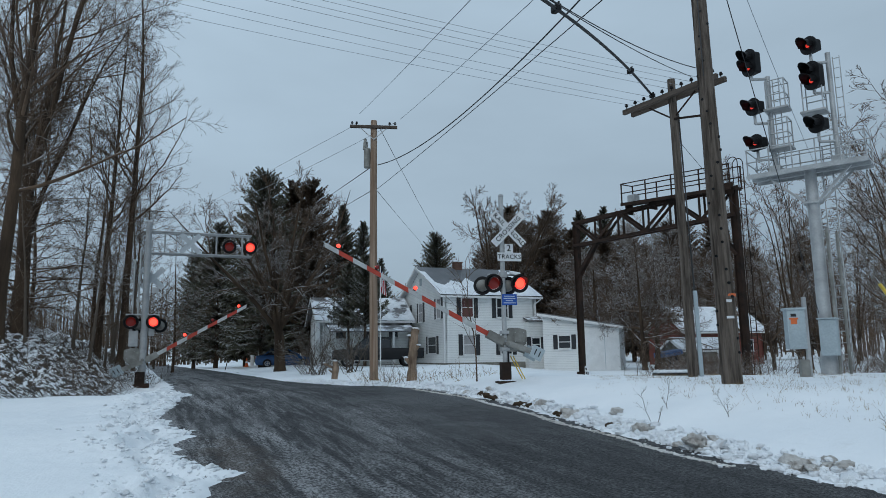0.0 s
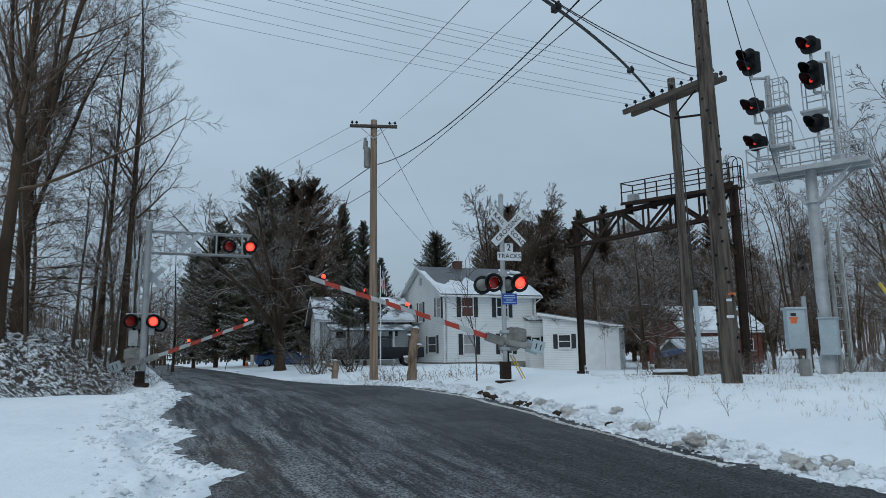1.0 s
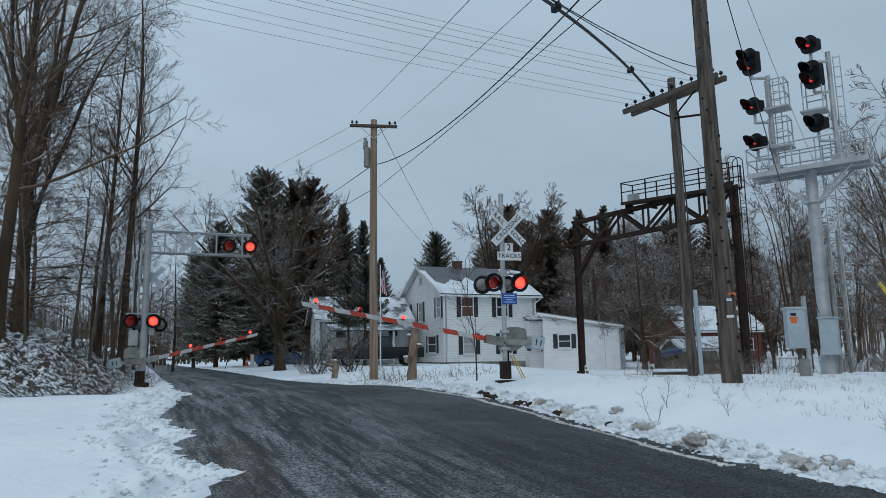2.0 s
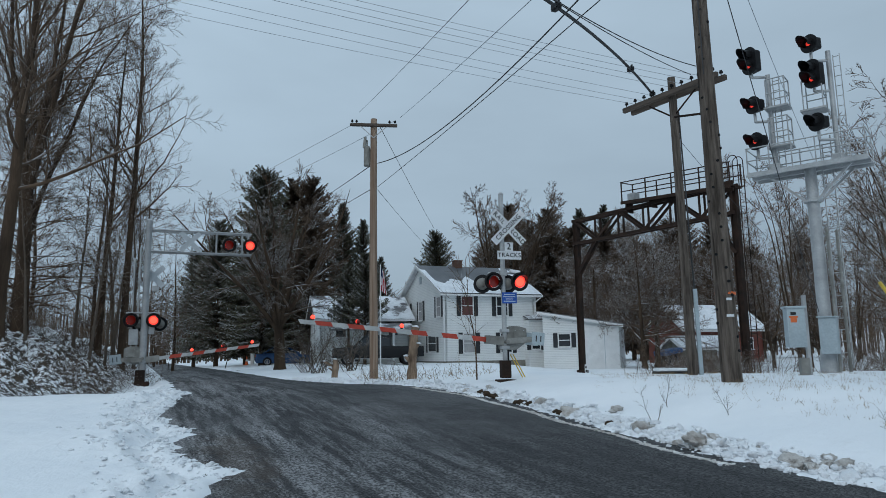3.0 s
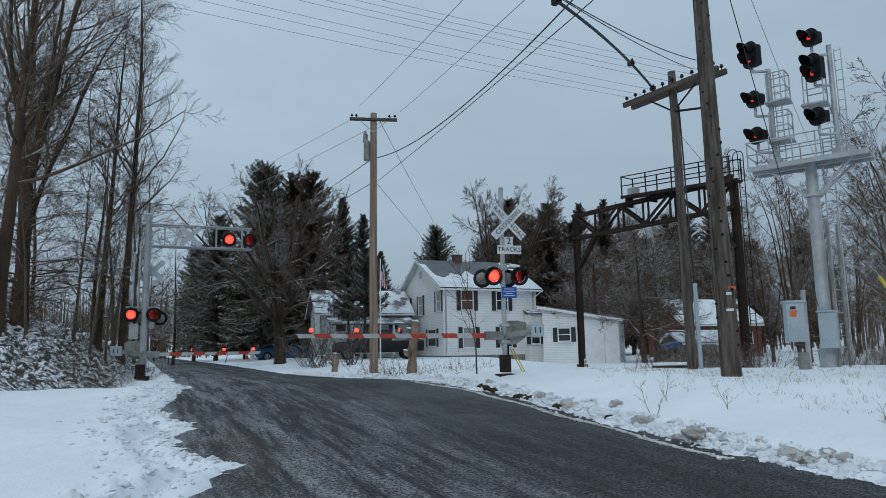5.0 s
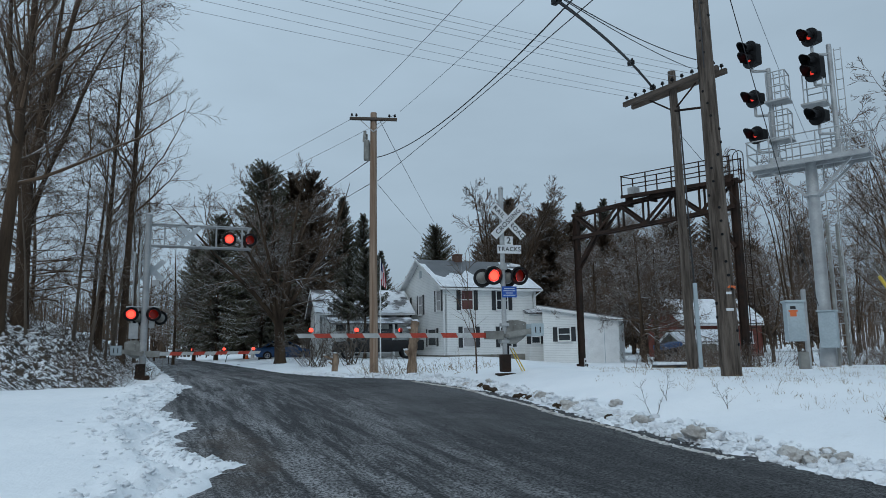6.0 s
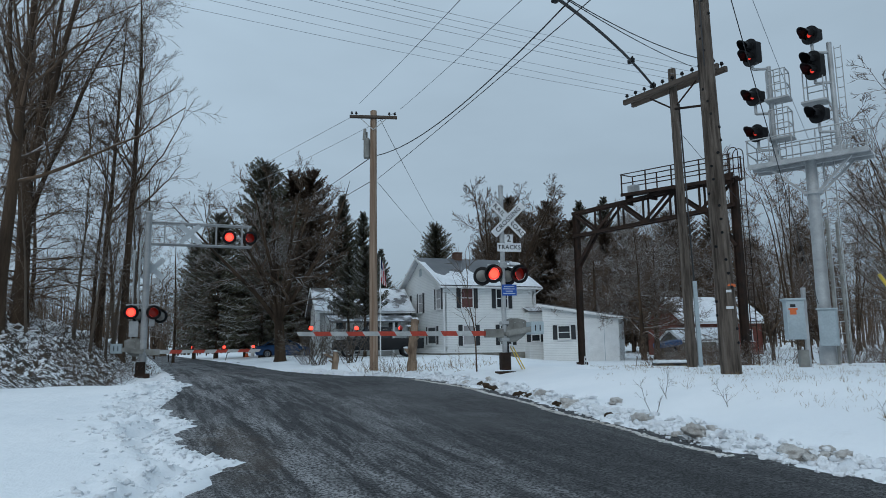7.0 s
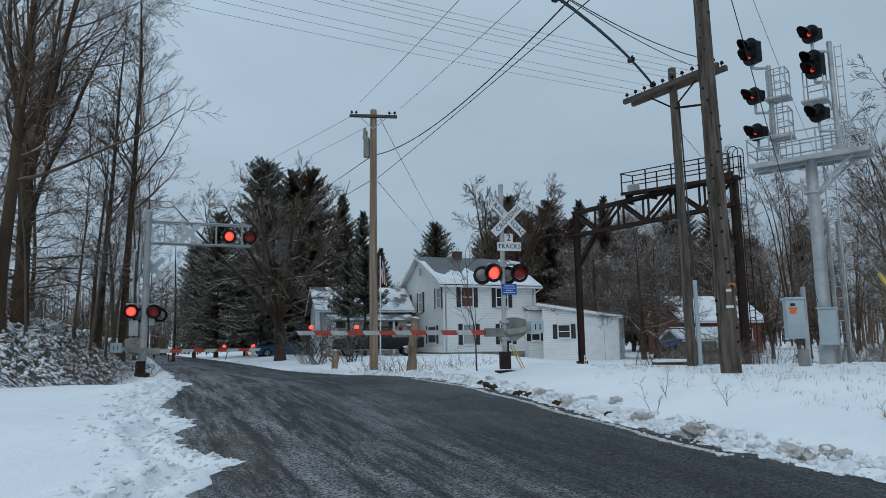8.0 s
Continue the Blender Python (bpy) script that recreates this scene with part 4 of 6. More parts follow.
def rail_head(parent, x, y, z, lenses, lit, turn=0):
    """A colour light head: rounded backing, hooded lenses; -y is its face."""
    n = max(lenses, 1)
    tall = 0.30 * (n - 1)
    bm = bmesh.new()
    out = []
    wide = 0.255
    for k in range(24):
        a = 2 * math.pi * k / 24
        out.append((wide * math.cos(a), wide * math.sin(a) + (tall / 2 if math.sin(a) >= 0 else -tall / 2)))
    prism(bm, out, 0.03, pose(0, 0, 0))
    head = part("signal_head", bm, BLACK, parent, "black colour light signal head")
    head.matrix_basis = pose(x, y, z, 0, 0, turn)
    part("housing", box(bmesh.new(), (0, 0.17, 0), (0.34, 0.28, tall + 0.32), (0, 0, 0), 0.05), BLACK, head)
    for k in range(n):
        zc = tall / 2 - 0.30 * k
        bm = bmesh.new()
        rows = []
        for i in range(17):
            a = radians(-35 + 250 * i / 16)
            reach = 0.22 + 0.18 * max(0.0, math.sin(a))
            rows.append([bm.verts.new((r * math.cos(a), -d, zc + r * math.sin(a))) for r, d in ((0.145, 0.0), (0.152, reach), (0.144, reach), (0.137, 0.0))])
        for p, q in zip(rows, rows[1:]):
            for i in range(4):
                bm.faces.new((p[i], q[i], q[(i + 1) % 4], p[(i + 1) % 4]))
        part("hood", bm, BLACK, head)
        part("lens", lathe(bmesh.new(), [(0.0, -0.03), (0.05, -0.022), (0.07, 0.0)], 16, pose(0, -0.01, zc, 90, 0, 0) @ pose(0, 0, 0, 180, 0, 0)), RED_DOT if k == lit else BLACK, head, "glowing red lens" if k == lit else "")
    return head


def rail_signal():
    """A tall galvanised post with a platform across its top; its x runs along the platform."""
    x, y = 10.0, 18.0
    a = math.degrees(math.atan2(17.1 - 19.0, 2.3))
    m = thing("railway_signal", pose(x, y, at(x, y, 0.2), 0, 0, a), "galvanised railway signal post with platform and black signal heads", "railway signal")
    P = 6.63 - at(x, y)
    part("post", smooth_bm(rod(rod(bmesh.new(), (0, 0, 0), (0, 0, 0.8), 0.24, 0.19, 20), (0, 0, 0.5), (0, 0, P), 0.172, 0.145, 20)), GALV, m)
    part("collar", rod(bmesh.new(), (0, 0, P - 0.95), (0, 0, P - 0.88), 0.24, n=20), GALV, m)
    x0, x1 = -1.48, 1.42
    bm = bmesh.new()
    box(bm, ((x0 + x1) / 2, 0, P), (x1 - x0, 1.05, 0.04))
    for yy in (-0.5, 0, 0.5):
        box(bm, ((x0 + x1) / 2, yy, P - 0.06), (x1 - x0, 0.05, 0.09))
    part("platform", bm, GALV, m, "steel grating platform")
    for s in (-1, 1):
        for yy in (-0.3, 0.3):
            part("strut", beam(bmesh.new(), (s * 0.12, yy * 0.5, P - 0.95), (s * 1.0, yy, P - 0.1), 0.06, 0.06), GALV, m)
    for yy in (-0.5, 0.5):
        for k in range(6):
            xx = x0 + 0.02 + k * (x1 - x0 - 0.04) / 5
            part("railing_post", rod(bmesh.new(), (xx, yy, P), (xx, yy, P + 0.72), 0.018, n=6), GALV, m)
        for dz in (0.36, 0.72):
            part("railing", rod(bmesh.new(), (x0, yy, P + dz), (x1, yy, P + dz), 0.018, n=6), GALV, m)
    for xx in (x0, x1):
        for dz in (0.36, 0.72):
            part("railing", rod(bmesh.new(), (xx, -0.5, P + dz), (xx, 0.5, P + dz), 0.018, n=6), GALV, m)
    for xx, top, heads in ((-0.85, 2.9, ((3.32, 2, 1), (2.0, 1, 0), (0.94, 1, 0))), (0.70, 3.15, ((3.36, 1, 0), (2.5, 2, 1), (1.14, 1, 9)))):
        mast = part("signal_mast", smooth_bm(rod(bmesh.new(), (xx, 0, P), (xx, 0, P + top), 0.065, n=14)), GALV, m)
        part("mast_foot", box(bmesh.new(), (xx, 0, P + 0.14), (0.3, 0.3, 0.24), (0, 0, 0), 0.02), GALV, mast)
        lad = bmesh.new()
        for sx in (0.09, 0.25):
            beam(lad, (xx + sx, 0.12, P), (xx + sx, 0.12, P + top - 0.1), 0.022, 0.03)
        for k in range(int(top / 0.28)):
            rod(lad, (xx + 0.09, 0.12, P + 0.2 + k * 0.28), (xx + 0.25, 0.12, P + 0.2 + k * 0.28), 0.012, n=5)
        part("ladder", lad, GALV, mast)
        for z, lenses, lit in heads:
            br = rod(bmesh.new(), (xx, 0, P + z - 0.48), (xx - 0.36, -0.25, P + z - 0.48), 0.04)
            rod(br, (xx - 0.36, -0.25, P + z - 0.48), (xx - 0.36, -0.25, P + z - 0.1), 0.04)
            part("bracket", br, GALV, mast)
            rail_head(mast, xx - 0.38, -0.36, P + z, lenses, lit, -28)
        for z in ((1.75, 0.62) if xx < 0 else (1.45,)):
            x_in = xx + (0.0 if xx < 0 else -0.64)
            floor = part("work_step", box(bmesh.new(), (x_in + 0.2, -0.02, P + z + 0.10), (0.62, 0.55, 0.05)), GALV, mast, "small caged work step")
            for yy in (-0.28, 0.24):
                for sx in (-0.02, 0.46):
                    part("step_post", rod(bmesh.new(), (x_in + sx, yy, P + z + 0.1), (x_in + sx, yy, P + z + 0.92), 0.018, n=6), GALV, floor)
                for dz in (0.5, 0.92):
                    part("step_rail", rod(bmesh.new(), (x_in - 0.02, yy, P + z + dz), (x_in + 0.46, yy, P + z + dz), 0.018, n=6), GALV, floor)
            for dz in (0.5, 0.92):
                part("step_rail", rod(bmesh.new(), (x_in + 0.46, -0.28, P + z + dz), (x_in + 0.46, 0.24, P + z + dz), 0.018, n=6), GALV, floor)
    lad = bmesh.new()
    for sx in (0.24, 0.50):
        beam(lad, (sx, 0.3, 0.3), (sx, 0.3, P + 0.9), 0.025, 0.05)
    for k in range(20):
        rod(lad, (0.24, 0.3, 0.4 + k * 0.3), (0.50, 0.3, 0.4 + k * 0.3), 0.014, n=5)
    part("ladder", lad, GALV, m, "galvanised access ladder")
    part("conduit", rod(rod(bmesh.new(), (0.26, -0.1, 0.2), (0.26, -0.1, 4.0), 0.035), (0.46, 0.1, 0.0), (0.46, 0.1, 3.9), 0.04), GATE_GREY, m)
    bm = box(bmesh.new(), (0.12, -0.32, 1.14), (0.40, 0.28, 0.92), (0, 0, 0), 0.02)
    c = part("control_cabinet", bm, BOX_GREY, m, "pale grey control cabinet on the post")
    part("cabinet_roof", box(bmesh.new(), (0.12, -0.33, 1.62), (0.46, 0.34, 0.04), (0, 0, 0), 0.01), BOX_GREY, c)


def side_cabinet(x, y, w, d, h, z, turn, label, sticker):
    m = thing("signal_cabinet", pose(x, y, at(x, y, 0.1), 0, 0, turn), label, "cabinet")
    body = part("body", box(bmesh.new(), (0, 0, z + h / 2), (w, d, h), (0, 0, 0), 0.02), BOX_GREY, m)
    part("roof", box(bmesh.new(), (0, 0, z + h + 0.02), (w + 0.07, d + 0.07, 0.05), (0, 0, 0), 0.015), BOX_GREY, body)
    part("door", box(bmesh.new(), (0, -d / 2 - 0.006, z + h / 2), (w - 0.08, 0.012, h - 0.1), (0, 0, 0), 0.004), BOX_GREY, body)
    if sticker:
        st = part("sticker", prism(bmesh.new(), [(-0.10, 0.05), (-0.07, 0.05), (-0.07, -0.06), (0.07, -0.06), (0.07, 0.05), (0.10, 0.05), (0.10, 0.09), (-0.10, 0.09)], 0.002), ORANGE, body, "orange sticker")
        st.matrix_basis = pose(-0.06, -d / 2 - 0.017, z + h - 0.28)
        part("label_plate", box(bmesh.new(), (-0.06, -d / 2 - 0.015, z + h - 0.13), (0.12, 0.004, 0.07)), SIGN_BLACK, body)
    part("pipe_post", rod(bmesh.new(), (w / 2 + 0.06, 0.05, 0), (w / 2 + 0.06, 0.05, z + h + 0.3), 0.055, n=14), GALV, m)
    part("foot", box(bmesh.new(), (w / 2 - 0.05, 0.05, 0.25), (0.2, 0.2, 0.5), (0, 0, 0), 0.02), GATE_GREY, m)


street_pole()
big_pole()
frame_pole()
signal_bridge()
rail_signal()
side_cabinet(8.27, 16.2, 0.40, 0.3, 0.92, 0.74, -10, "pale grey signal cabinet with an orange sticker on a pipe", True)
side_cabinet(9.95, 14.6, 0.55, 0.45, 1.2, 0.55, -14, "pale green grey signal case beside a yellow guy guard", False)


# ---- wires ----
def wire(name, a, b, sag, r, material, over=1.0, label="dark overhead line wire", n=26):
    a, b = Vector(a), Vector(b)
    cu = bpy.data.curves.new(name, "CURVE")
    cu.dimensions, cu.bevel_depth, cu.bevel_resolution = "3D", r, 0
    sp = cu.splines.new("POLY")
    sp.points.add(n)
    for i in range(n + 1):
        f = over * i / n
        p = a.lerp(b, f)
        sp.points[i].co = (p.x, p.y, p.z - 4 * sag * f * (1 - f), 1)
    cu.materials.append(material)
    return tagged(new(name, cu), label, "wire", "overhead wires")

# ---- houses ----
def window(parent, m, w, h, fill, shutters=True, rails=1):
    """A sash window with frame, sill, panes and shutters; -y is outside."""
    f = bmesh.new()
    t = 0.07
    box(f, (0, -0.02, h / 2 + t / 2), (w + 2 * t, 0.07, t))
    box(f, (0, -0.02, -h / 2 - t / 2), (w + 2 * t, 0.07, t))
    for s in (-1, 1):
        box(f, (s * (w / 2 + t / 2), -0.02, 0), (t, 0.07, h))
    win = part("window", f, TRIM, parent, "white framed sash window")
    win.matrix_basis = m
    part("meeting_rail", box(bmesh.new(), (0, -0.012, 0), (w, 0.04, 0.05)), TRIM, win)
    for z in (-h / 4, h / 4):
        part("pane", box(bmesh.new(), (0, 0.0, z), (w, 0.008, h / 2 - 0.05)), fill, win)
    part("sill", box(bmesh.new(), (0, -0.06, -h / 2 - t - 0.02), (w + 0.24, 0.12, 0.04)), TRIM, win)
    if shutters:
        for s in (-1, 1):
            part("shutter", box(bmesh.new(), (s * (w / 2 + t + 0.17), -0.015, 0), (0.30, 0.05, h + 0.12), (0, 0, 0), 0.006), SHUTTER, win, "dark louvred shutter")


def slab(bm, a, b, c, d, t):
    """A sloping slab over four corners, t thick."""
    lo = [bm.verts.new(Vector(p)) for p in (a, b, c, d)]
    hi = [bm.verts.new(Vector(p) + Vector((0, 0, t))) for p in (a, b, c, d)]
    bm.faces.new(list(reversed(lo)))
    bm.faces.new(hi)
    for i in range(4):
        j = (i + 1) % 4
        bm.faces.new((lo[i], lo[j], hi[j], hi[i]))
    bmesh.ops.recalc_face_normals(bm, faces=bm.faces)
    return bm


def patchy_snow(a, b, c, d, seed, cover, material, parent, thick=0.05, nx=46, ny=26):
    """A ragged snow blanket lying on a roof slope a-b (eave) to d-c (ridge)."""
    a, b, c, d = map(Vector, (a, b, c, d))
    up = (b - a).cross(d - a).normalized()
    verts, faces, keep = [], [], {}
    for j in range(ny + 1):
        for i in range(nx + 1):
            f, g = i / nx, j / ny
            p = a.lerp(b, f).lerp(d.lerp(c, f), g)
            e = noise.noise(Vector((f * 5 + seed, g * 3.2, seed))) + 0.5 * noise.noise(Vector((f * 14, g * 9 + seed, 1)))
            h = cover(f, g) + 0.55 * e
            verts.append(p + up * (thick * max(-0.6, min(1.0, h * 3))))
    for j in range(ny):
        for i in range(nx):
            k = j * (nx + 1) + i
            faces.append((k, k + 1, k + nx + 2, k + nx + 1))
    return rows_mesh("roof_snow", verts, faces, material, parent, "patchy snow on the roof", True)


def white_house():
    z0 = 0.88
    m = thing("house", pose(0.0, 47.0, z0, 0, 0, 21.6), "white clapboard two storey house with dark shutters and ribbed metal roof", "house")
    L, W, E, R = 7.1, 9.3, 4.95, 7.3
    t = 0.2
    for yy in (t / 2, W - t / 2):
        part("wall", box(bmesh.new(), (L / 2, yy, E / 2 + 0.1), (L, t, E - 0.2)), SIDING, m, "white clapboard wall")
    for x in (0.0, L - t):
        bm = prism(bmesh.new(), [(0.0, 0.2), (W, 0.2), (W, E), (W / 2, R - 0.06), (0.0, E)], t, Matrix(((0, 1, 0, x), (1, 0, 0, 0), (0, 0, 1, 0), (0, 0, 0, 1))))
        part("gable_wall", bm, SIDING, m, "white clapboard gable wall")
    part("foundation", box(bmesh.new(), (L / 2, W / 2, -0.15), (L - 0.04, W - 0.04, 0.75)), STONE, m, "grey stone foundation")
    for x, y in ((0, 0), (L, 0), (0, W), (L, W)):
        part("corner_board", box(bmesh.new(), (x, y, E / 2 + 0.1), (0.13, 0.13, E - 0.2)), TRIM, m)
    o = 0.42
    dz = (R - E) / (W / 2) * o
    r1 = slab(bmesh.new(), (-o, -o, E - dz), (L + o, -o, E - dz), (L + o, W / 2, R), (-o, W / 2, R), 0.06)
    part("roof", r1, ROOF_METAL, m, "grey ribbed metal roof")
    r2 = slab(bmesh.new(), (-o, W / 2, R), (L + o, W / 2, R), (L + o, W + o, E - dz), (-o, W + o, E - dz), 0.06)
    part("roof", r2, ROOF_METAL, m)
    zs = 0.075
    patchy_snow((-o, -o, E - dz + zs), (L + o, -o, E - dz + zs), (L + o, W / 2, R + zs), (-o, W / 2, R + zs), 3,
                lambda f, g: 0.62 - 1.35 * g + (0.45 if f < 0.06 else 0) + (0.3 * (f > 0.85)), ROOF_SNOW, m)
    for x in (-o, L + o):
        for y0, y1 in ((-o, W / 2), (W + o, W / 2)):
            part("bargeboard", beam(bmesh.new(), (x, y0, E - dz - 0.03), (x, y1, R - 0.03), 0.04, 0.18), TRIM, m)
    for x0, x1 in ((-o + 0.03, -0.01), (L + 0.01, L + o - 0.03)):
        for y0 in (-o, W + o):
            part("gable_soffit", slab(bmesh.new(), (x0, y0, E - dz - 0.03), (x1, y0, E - dz - 0.03), (x1, W / 2, R - 0.03), (x0, W / 2, R - 0.03), 0.022), TRIM, m, "white boarded soffit")
    part("gutter", box(bmesh.new(), (L / 2, -o - 0.05, E - dz - 0.02), (L + 2 * o, 0.12, 0.12), (0, 0, 0), 0.02), TRIM, m, "white gutter")
    part("soffit", box(bmesh.new(), (L / 2, -o / 2, E - dz - 0.05), (L + 2 * o - 0.1, o, 0.03)), TRIM, m)
    part("soffit", box(bmesh.new(), (L / 2, W + o / 2, E - dz - 0.05), (L + 2 * o - 0.1, o, 0.03)), TRIM, m)
    dp = rod(bmesh.new(), (L - 0.1, -0.08, E - 0.7), (L - 0.1, -0.08, 0.3), 0.04)
    rod(dp, (L + 0.3, -o, E - dz - 0.1), (L - 0.1, -0.08, E - 0.7), 0.04)
    rod(dp, (L - 0.1, -0.08, 0.3), (L + 0.9, -0.2, 0.0), 0.04)
    part("downpipe", dp, TRIM, m, "white downpipe")
    ch = box(bmesh.new(), (3.0, W / 2, R + 0.05), (0.6, 0.6, 0.9), (0, 0, 0), 0.02)
    box(ch, (3.0, W / 2, R + 0.5), (0.68, 0.68, 0.08), (0, 0, 0), 0.02)
    part("chimney", ch, BRICK, m, "small grey brick chimney")
    for x, z, fill in ((1.75, 4.0, MAROON), (4.45, 4.0, GLASS), (1.85, 1.42, CURTAIN), (4.7, 1.42, GLASS)):
        window(m, pose(x, -0.01, z), 0.82, 1.32, fill)
    for y, z, w, h, fill in ((0.95, 3.98, 0.8, 1.35, CURTAIN), (4.7, 3.9, 0.8, 1.35, CURTAIN), (7.6, 3.9, 0.8, 1.35, CURTAIN), (2.3, 1.45, 1.6, 1.15, GLASS), (6.9, 1.45, 0.9, 1.25, GLASS)):
        window(m, pose(-0.01, y, z, 0, 0, -90), w, h, fill)
    part("gable_vent", box(bmesh.new(), (-0.02, W / 2, 6.2), (0.05, 0.4, 0.55), (0, 0, 0), 0.01), BOX_GREY, m)
    # the low wing
    wing = thing("house_wing", pose(6.75, 47.0, z0 - 0.15, 0, 0, -18.5), "low white clapboard wing with a shed roof", "house")
    WL, WD, H0, H1 = 5.05, 5.0, 3.55, 2.62
    bm = prism(bmesh.new(), [(0, -0.6), (WL, -0.6), (WL, H1), (0, H0)], 0.15)
    part("wall", bm, SIDING, wing)
    part("end_wall", box(bmesh.new(), (0.075, WD / 2 + 0.08, H0 / 2 - 0.35), (0.15, WD - 0.16, H0 + 0.5)), SIDING, wing)
    part("end_wall", box(bmesh.new(), (WL - 0.075, WD / 2 + 0.08, H1 / 2 - 0.35), (0.15, WD - 0.16, H1 + 0.5)), SIDING, wing)
    part("panel", box(bmesh.new(), (3.85, -0.02, 1.02), (2.3, 0.04, 3.1)), TRIM, wing, "plain white wall panel")
    part("panel_joint", box(bmesh.new(), (4.1, -0.045, 1.0), (0.03, 0.012, 3.0)), BOX_GREY, wing)
    part("roof", slab(bmesh.new(), (-0.3, -0.35, H0 + 0.03), (WL + 0.3, -0.35, H1 - 0.05), (WL + 0.3, WD + 0.3, H1 - 0.05), (-0.3, WD + 0.3, H0 + 0.03), 0.10), SHINGLE, wing, "snowy low roof")
    part("fascia", slab(bmesh.new(), (-0.32, -0.40, H0 - 0.1), (WL + 0.32, -0.40, H1 - 0.2), (WL + 0.32, -0.355, H1 - 0.2), (-0.32, -0.355, H0 - 0.1), 0.17), TRIM, wing)
    window(wing, pose(1.45, -0.01, 1.65), 0.75, 0.85, GLASS)
    link = thing("house_porch", pose(6.0, 48.6, z0 - 0.1, 0, 0, 19), "small white link between house and wing", "house")
    part("wall", box(bmesh.new(), (0.7, 0.5, 1.4), (1.4, 1.0, 3.4)), SIDING, link)
    part("roof", slab(bmesh.new(), (-0.1, -0.2, 3.1), (1.6, -0.2, 3.15), (1.6, 1.1, 3.5), (-0.1, 1.1, 3.5), 0.08), SHINGLE, link)
    window(link, pose(0.5, -0.01, 1.5), 0.6, 0.9, GLASS)


def gabled_house(name, m, L, W, E, R, wall, label, windows, snow_cover, porch=False):
    """A plain gabled house, ridge along x, -y side to the street."""
    h = thing(name, m, label, "house")
    for yy in (0.1, W - 0.1):
        part("wall", box(bmesh.new(), (L / 2, yy, E / 2 - 0.3), (L, 0.2, E + 0.6)), wall, h)
    for x in (0.0, L - 0.2):
        part("gable_wall", prism(bmesh.new(), [(0.0, -0.6), (W, -0.6), (W, E), (W / 2, R - 0.06), (0.0, E)], 0.2, Matrix(((0, 1, 0, x), (1, 0, 0, 0), (0, 0, 1, 0), (0, 0, 0, 1)))), wall, h)
    o = 0.4
    dz = (R - E) / (W / 2) * o
    part("roof", slab(bmesh.new(), (-o, -o, E - dz), (L + o, -o, E - dz), (L + o, W / 2, R), (-o, W / 2, R), 0.08), SHINGLE, h, "snow covered shingle roof")
    part("roof", slab(bmesh.new(), (-o, W / 2, R), (L + o, W / 2, R), (L + o, W + o, E - dz), (-o, W + o, E - dz), 0.08), SHINGLE, h)
    patchy_snow((-o, -o, E - dz + 0.1), (L + o, -o, E - dz + 0.1), (L + o, W / 2, R + 0.1), (-o, W / 2, R + 0.1), L, snow_cover, ROOF_SNOW, h)
    for x in (-o, L + o):
        for y0, y1 in ((-o, W / 2), (W + o, W / 2)):
            part("bargeboard", beam(bmesh.new(), (x, y0, E - dz), (x, y1, R), 0.04, 0.2), TRIM, h)
    part("gutter", box(bmesh.new(), (L / 2, -o - 0.04, E - dz), (L + 2 * o, 0.1, 0.12)), TRIM, h)
    for wm, w, hh, fill in windows:
        window(h, wm, w, hh, fill, False)
    if porch:
        part("porch_roof", slab(bmesh.new(), (0.4, -2.2, 2.5), (L, -2.2, 2.5), (L, -0.02, 3.1), (0.4, -0.02, 3.1), 0.1), SHINGLE, h)
        for k in range(5):
            part("porch_post", box(bmesh.new(), (0.6 + k * (L - 0.8) / 4, -2.05, 1.1), (0.14, 0.14, 2.9)), TRIM, h)
        part("porch_floor", box(bmesh.new(), (L / 2 + 0.2, -1.1, 0.1), (L - 0.4, 2.2, 0.2)), STONE, h)
    return h


white_house()
gabled_house("house", pose(-8.95, 49.5, 0.8, 0, 0, 18), 6.6, 5.6, 3.55, 5.25, SIDING, "white house behind bare shrubs with a snowy roof and porch",
             [(pose(1.5, -0.01, 2.6), 0.7, 1.0, GLASS), (pose(3.6, -0.01, 2.7), 0.7, 1.0, GLASS), (pose(5.4, -0.01, 2.7), 0.7, 1.0, GLASS), (pose(-0.01, 2.8, 2.9, 0, 0, -90), 0.8, 1.0, GLASS), (pose(2.5, -0.01, 0.9), 0.8, 1.2, GLASS)],
             lambda f, g: -0.04 - 0.2 * g, True)
gabled_house("barn", pose(20.5, 58.5, 0.5, 0, 0, 14), 7.6, 6.0, 2.95, 5.0, RED_BOARD, "red board outbuilding with a snow covered roof",
             [(pose(6.2, -0.01, 1.6), 0.7, 0.9, GLASS)], lambda f, g: 1.0)
gabled_house("shed", pose(18.6, 53.5, 0.5, 0, 0, 14), 4.0, 2.8, 1.35, 2.1, STONE, "low grey shed with snow on its roof",
             [(pose(3.2, -0.01, 0.8), 0.5, 0.4, GLASS)], lambda f, g: 1.0)
gabled_house("shed", pose(11.6, 60.0, 0.5, 0, 0, -10), 3.2, 3.0, 2.2, 2.9, POLE_OLD, "weathered board shed beyond the wing",
             [(pose(1.0, -0.01, 1.2), 0.4, 0.5, GLASS)], lambda f, g: 0.3)


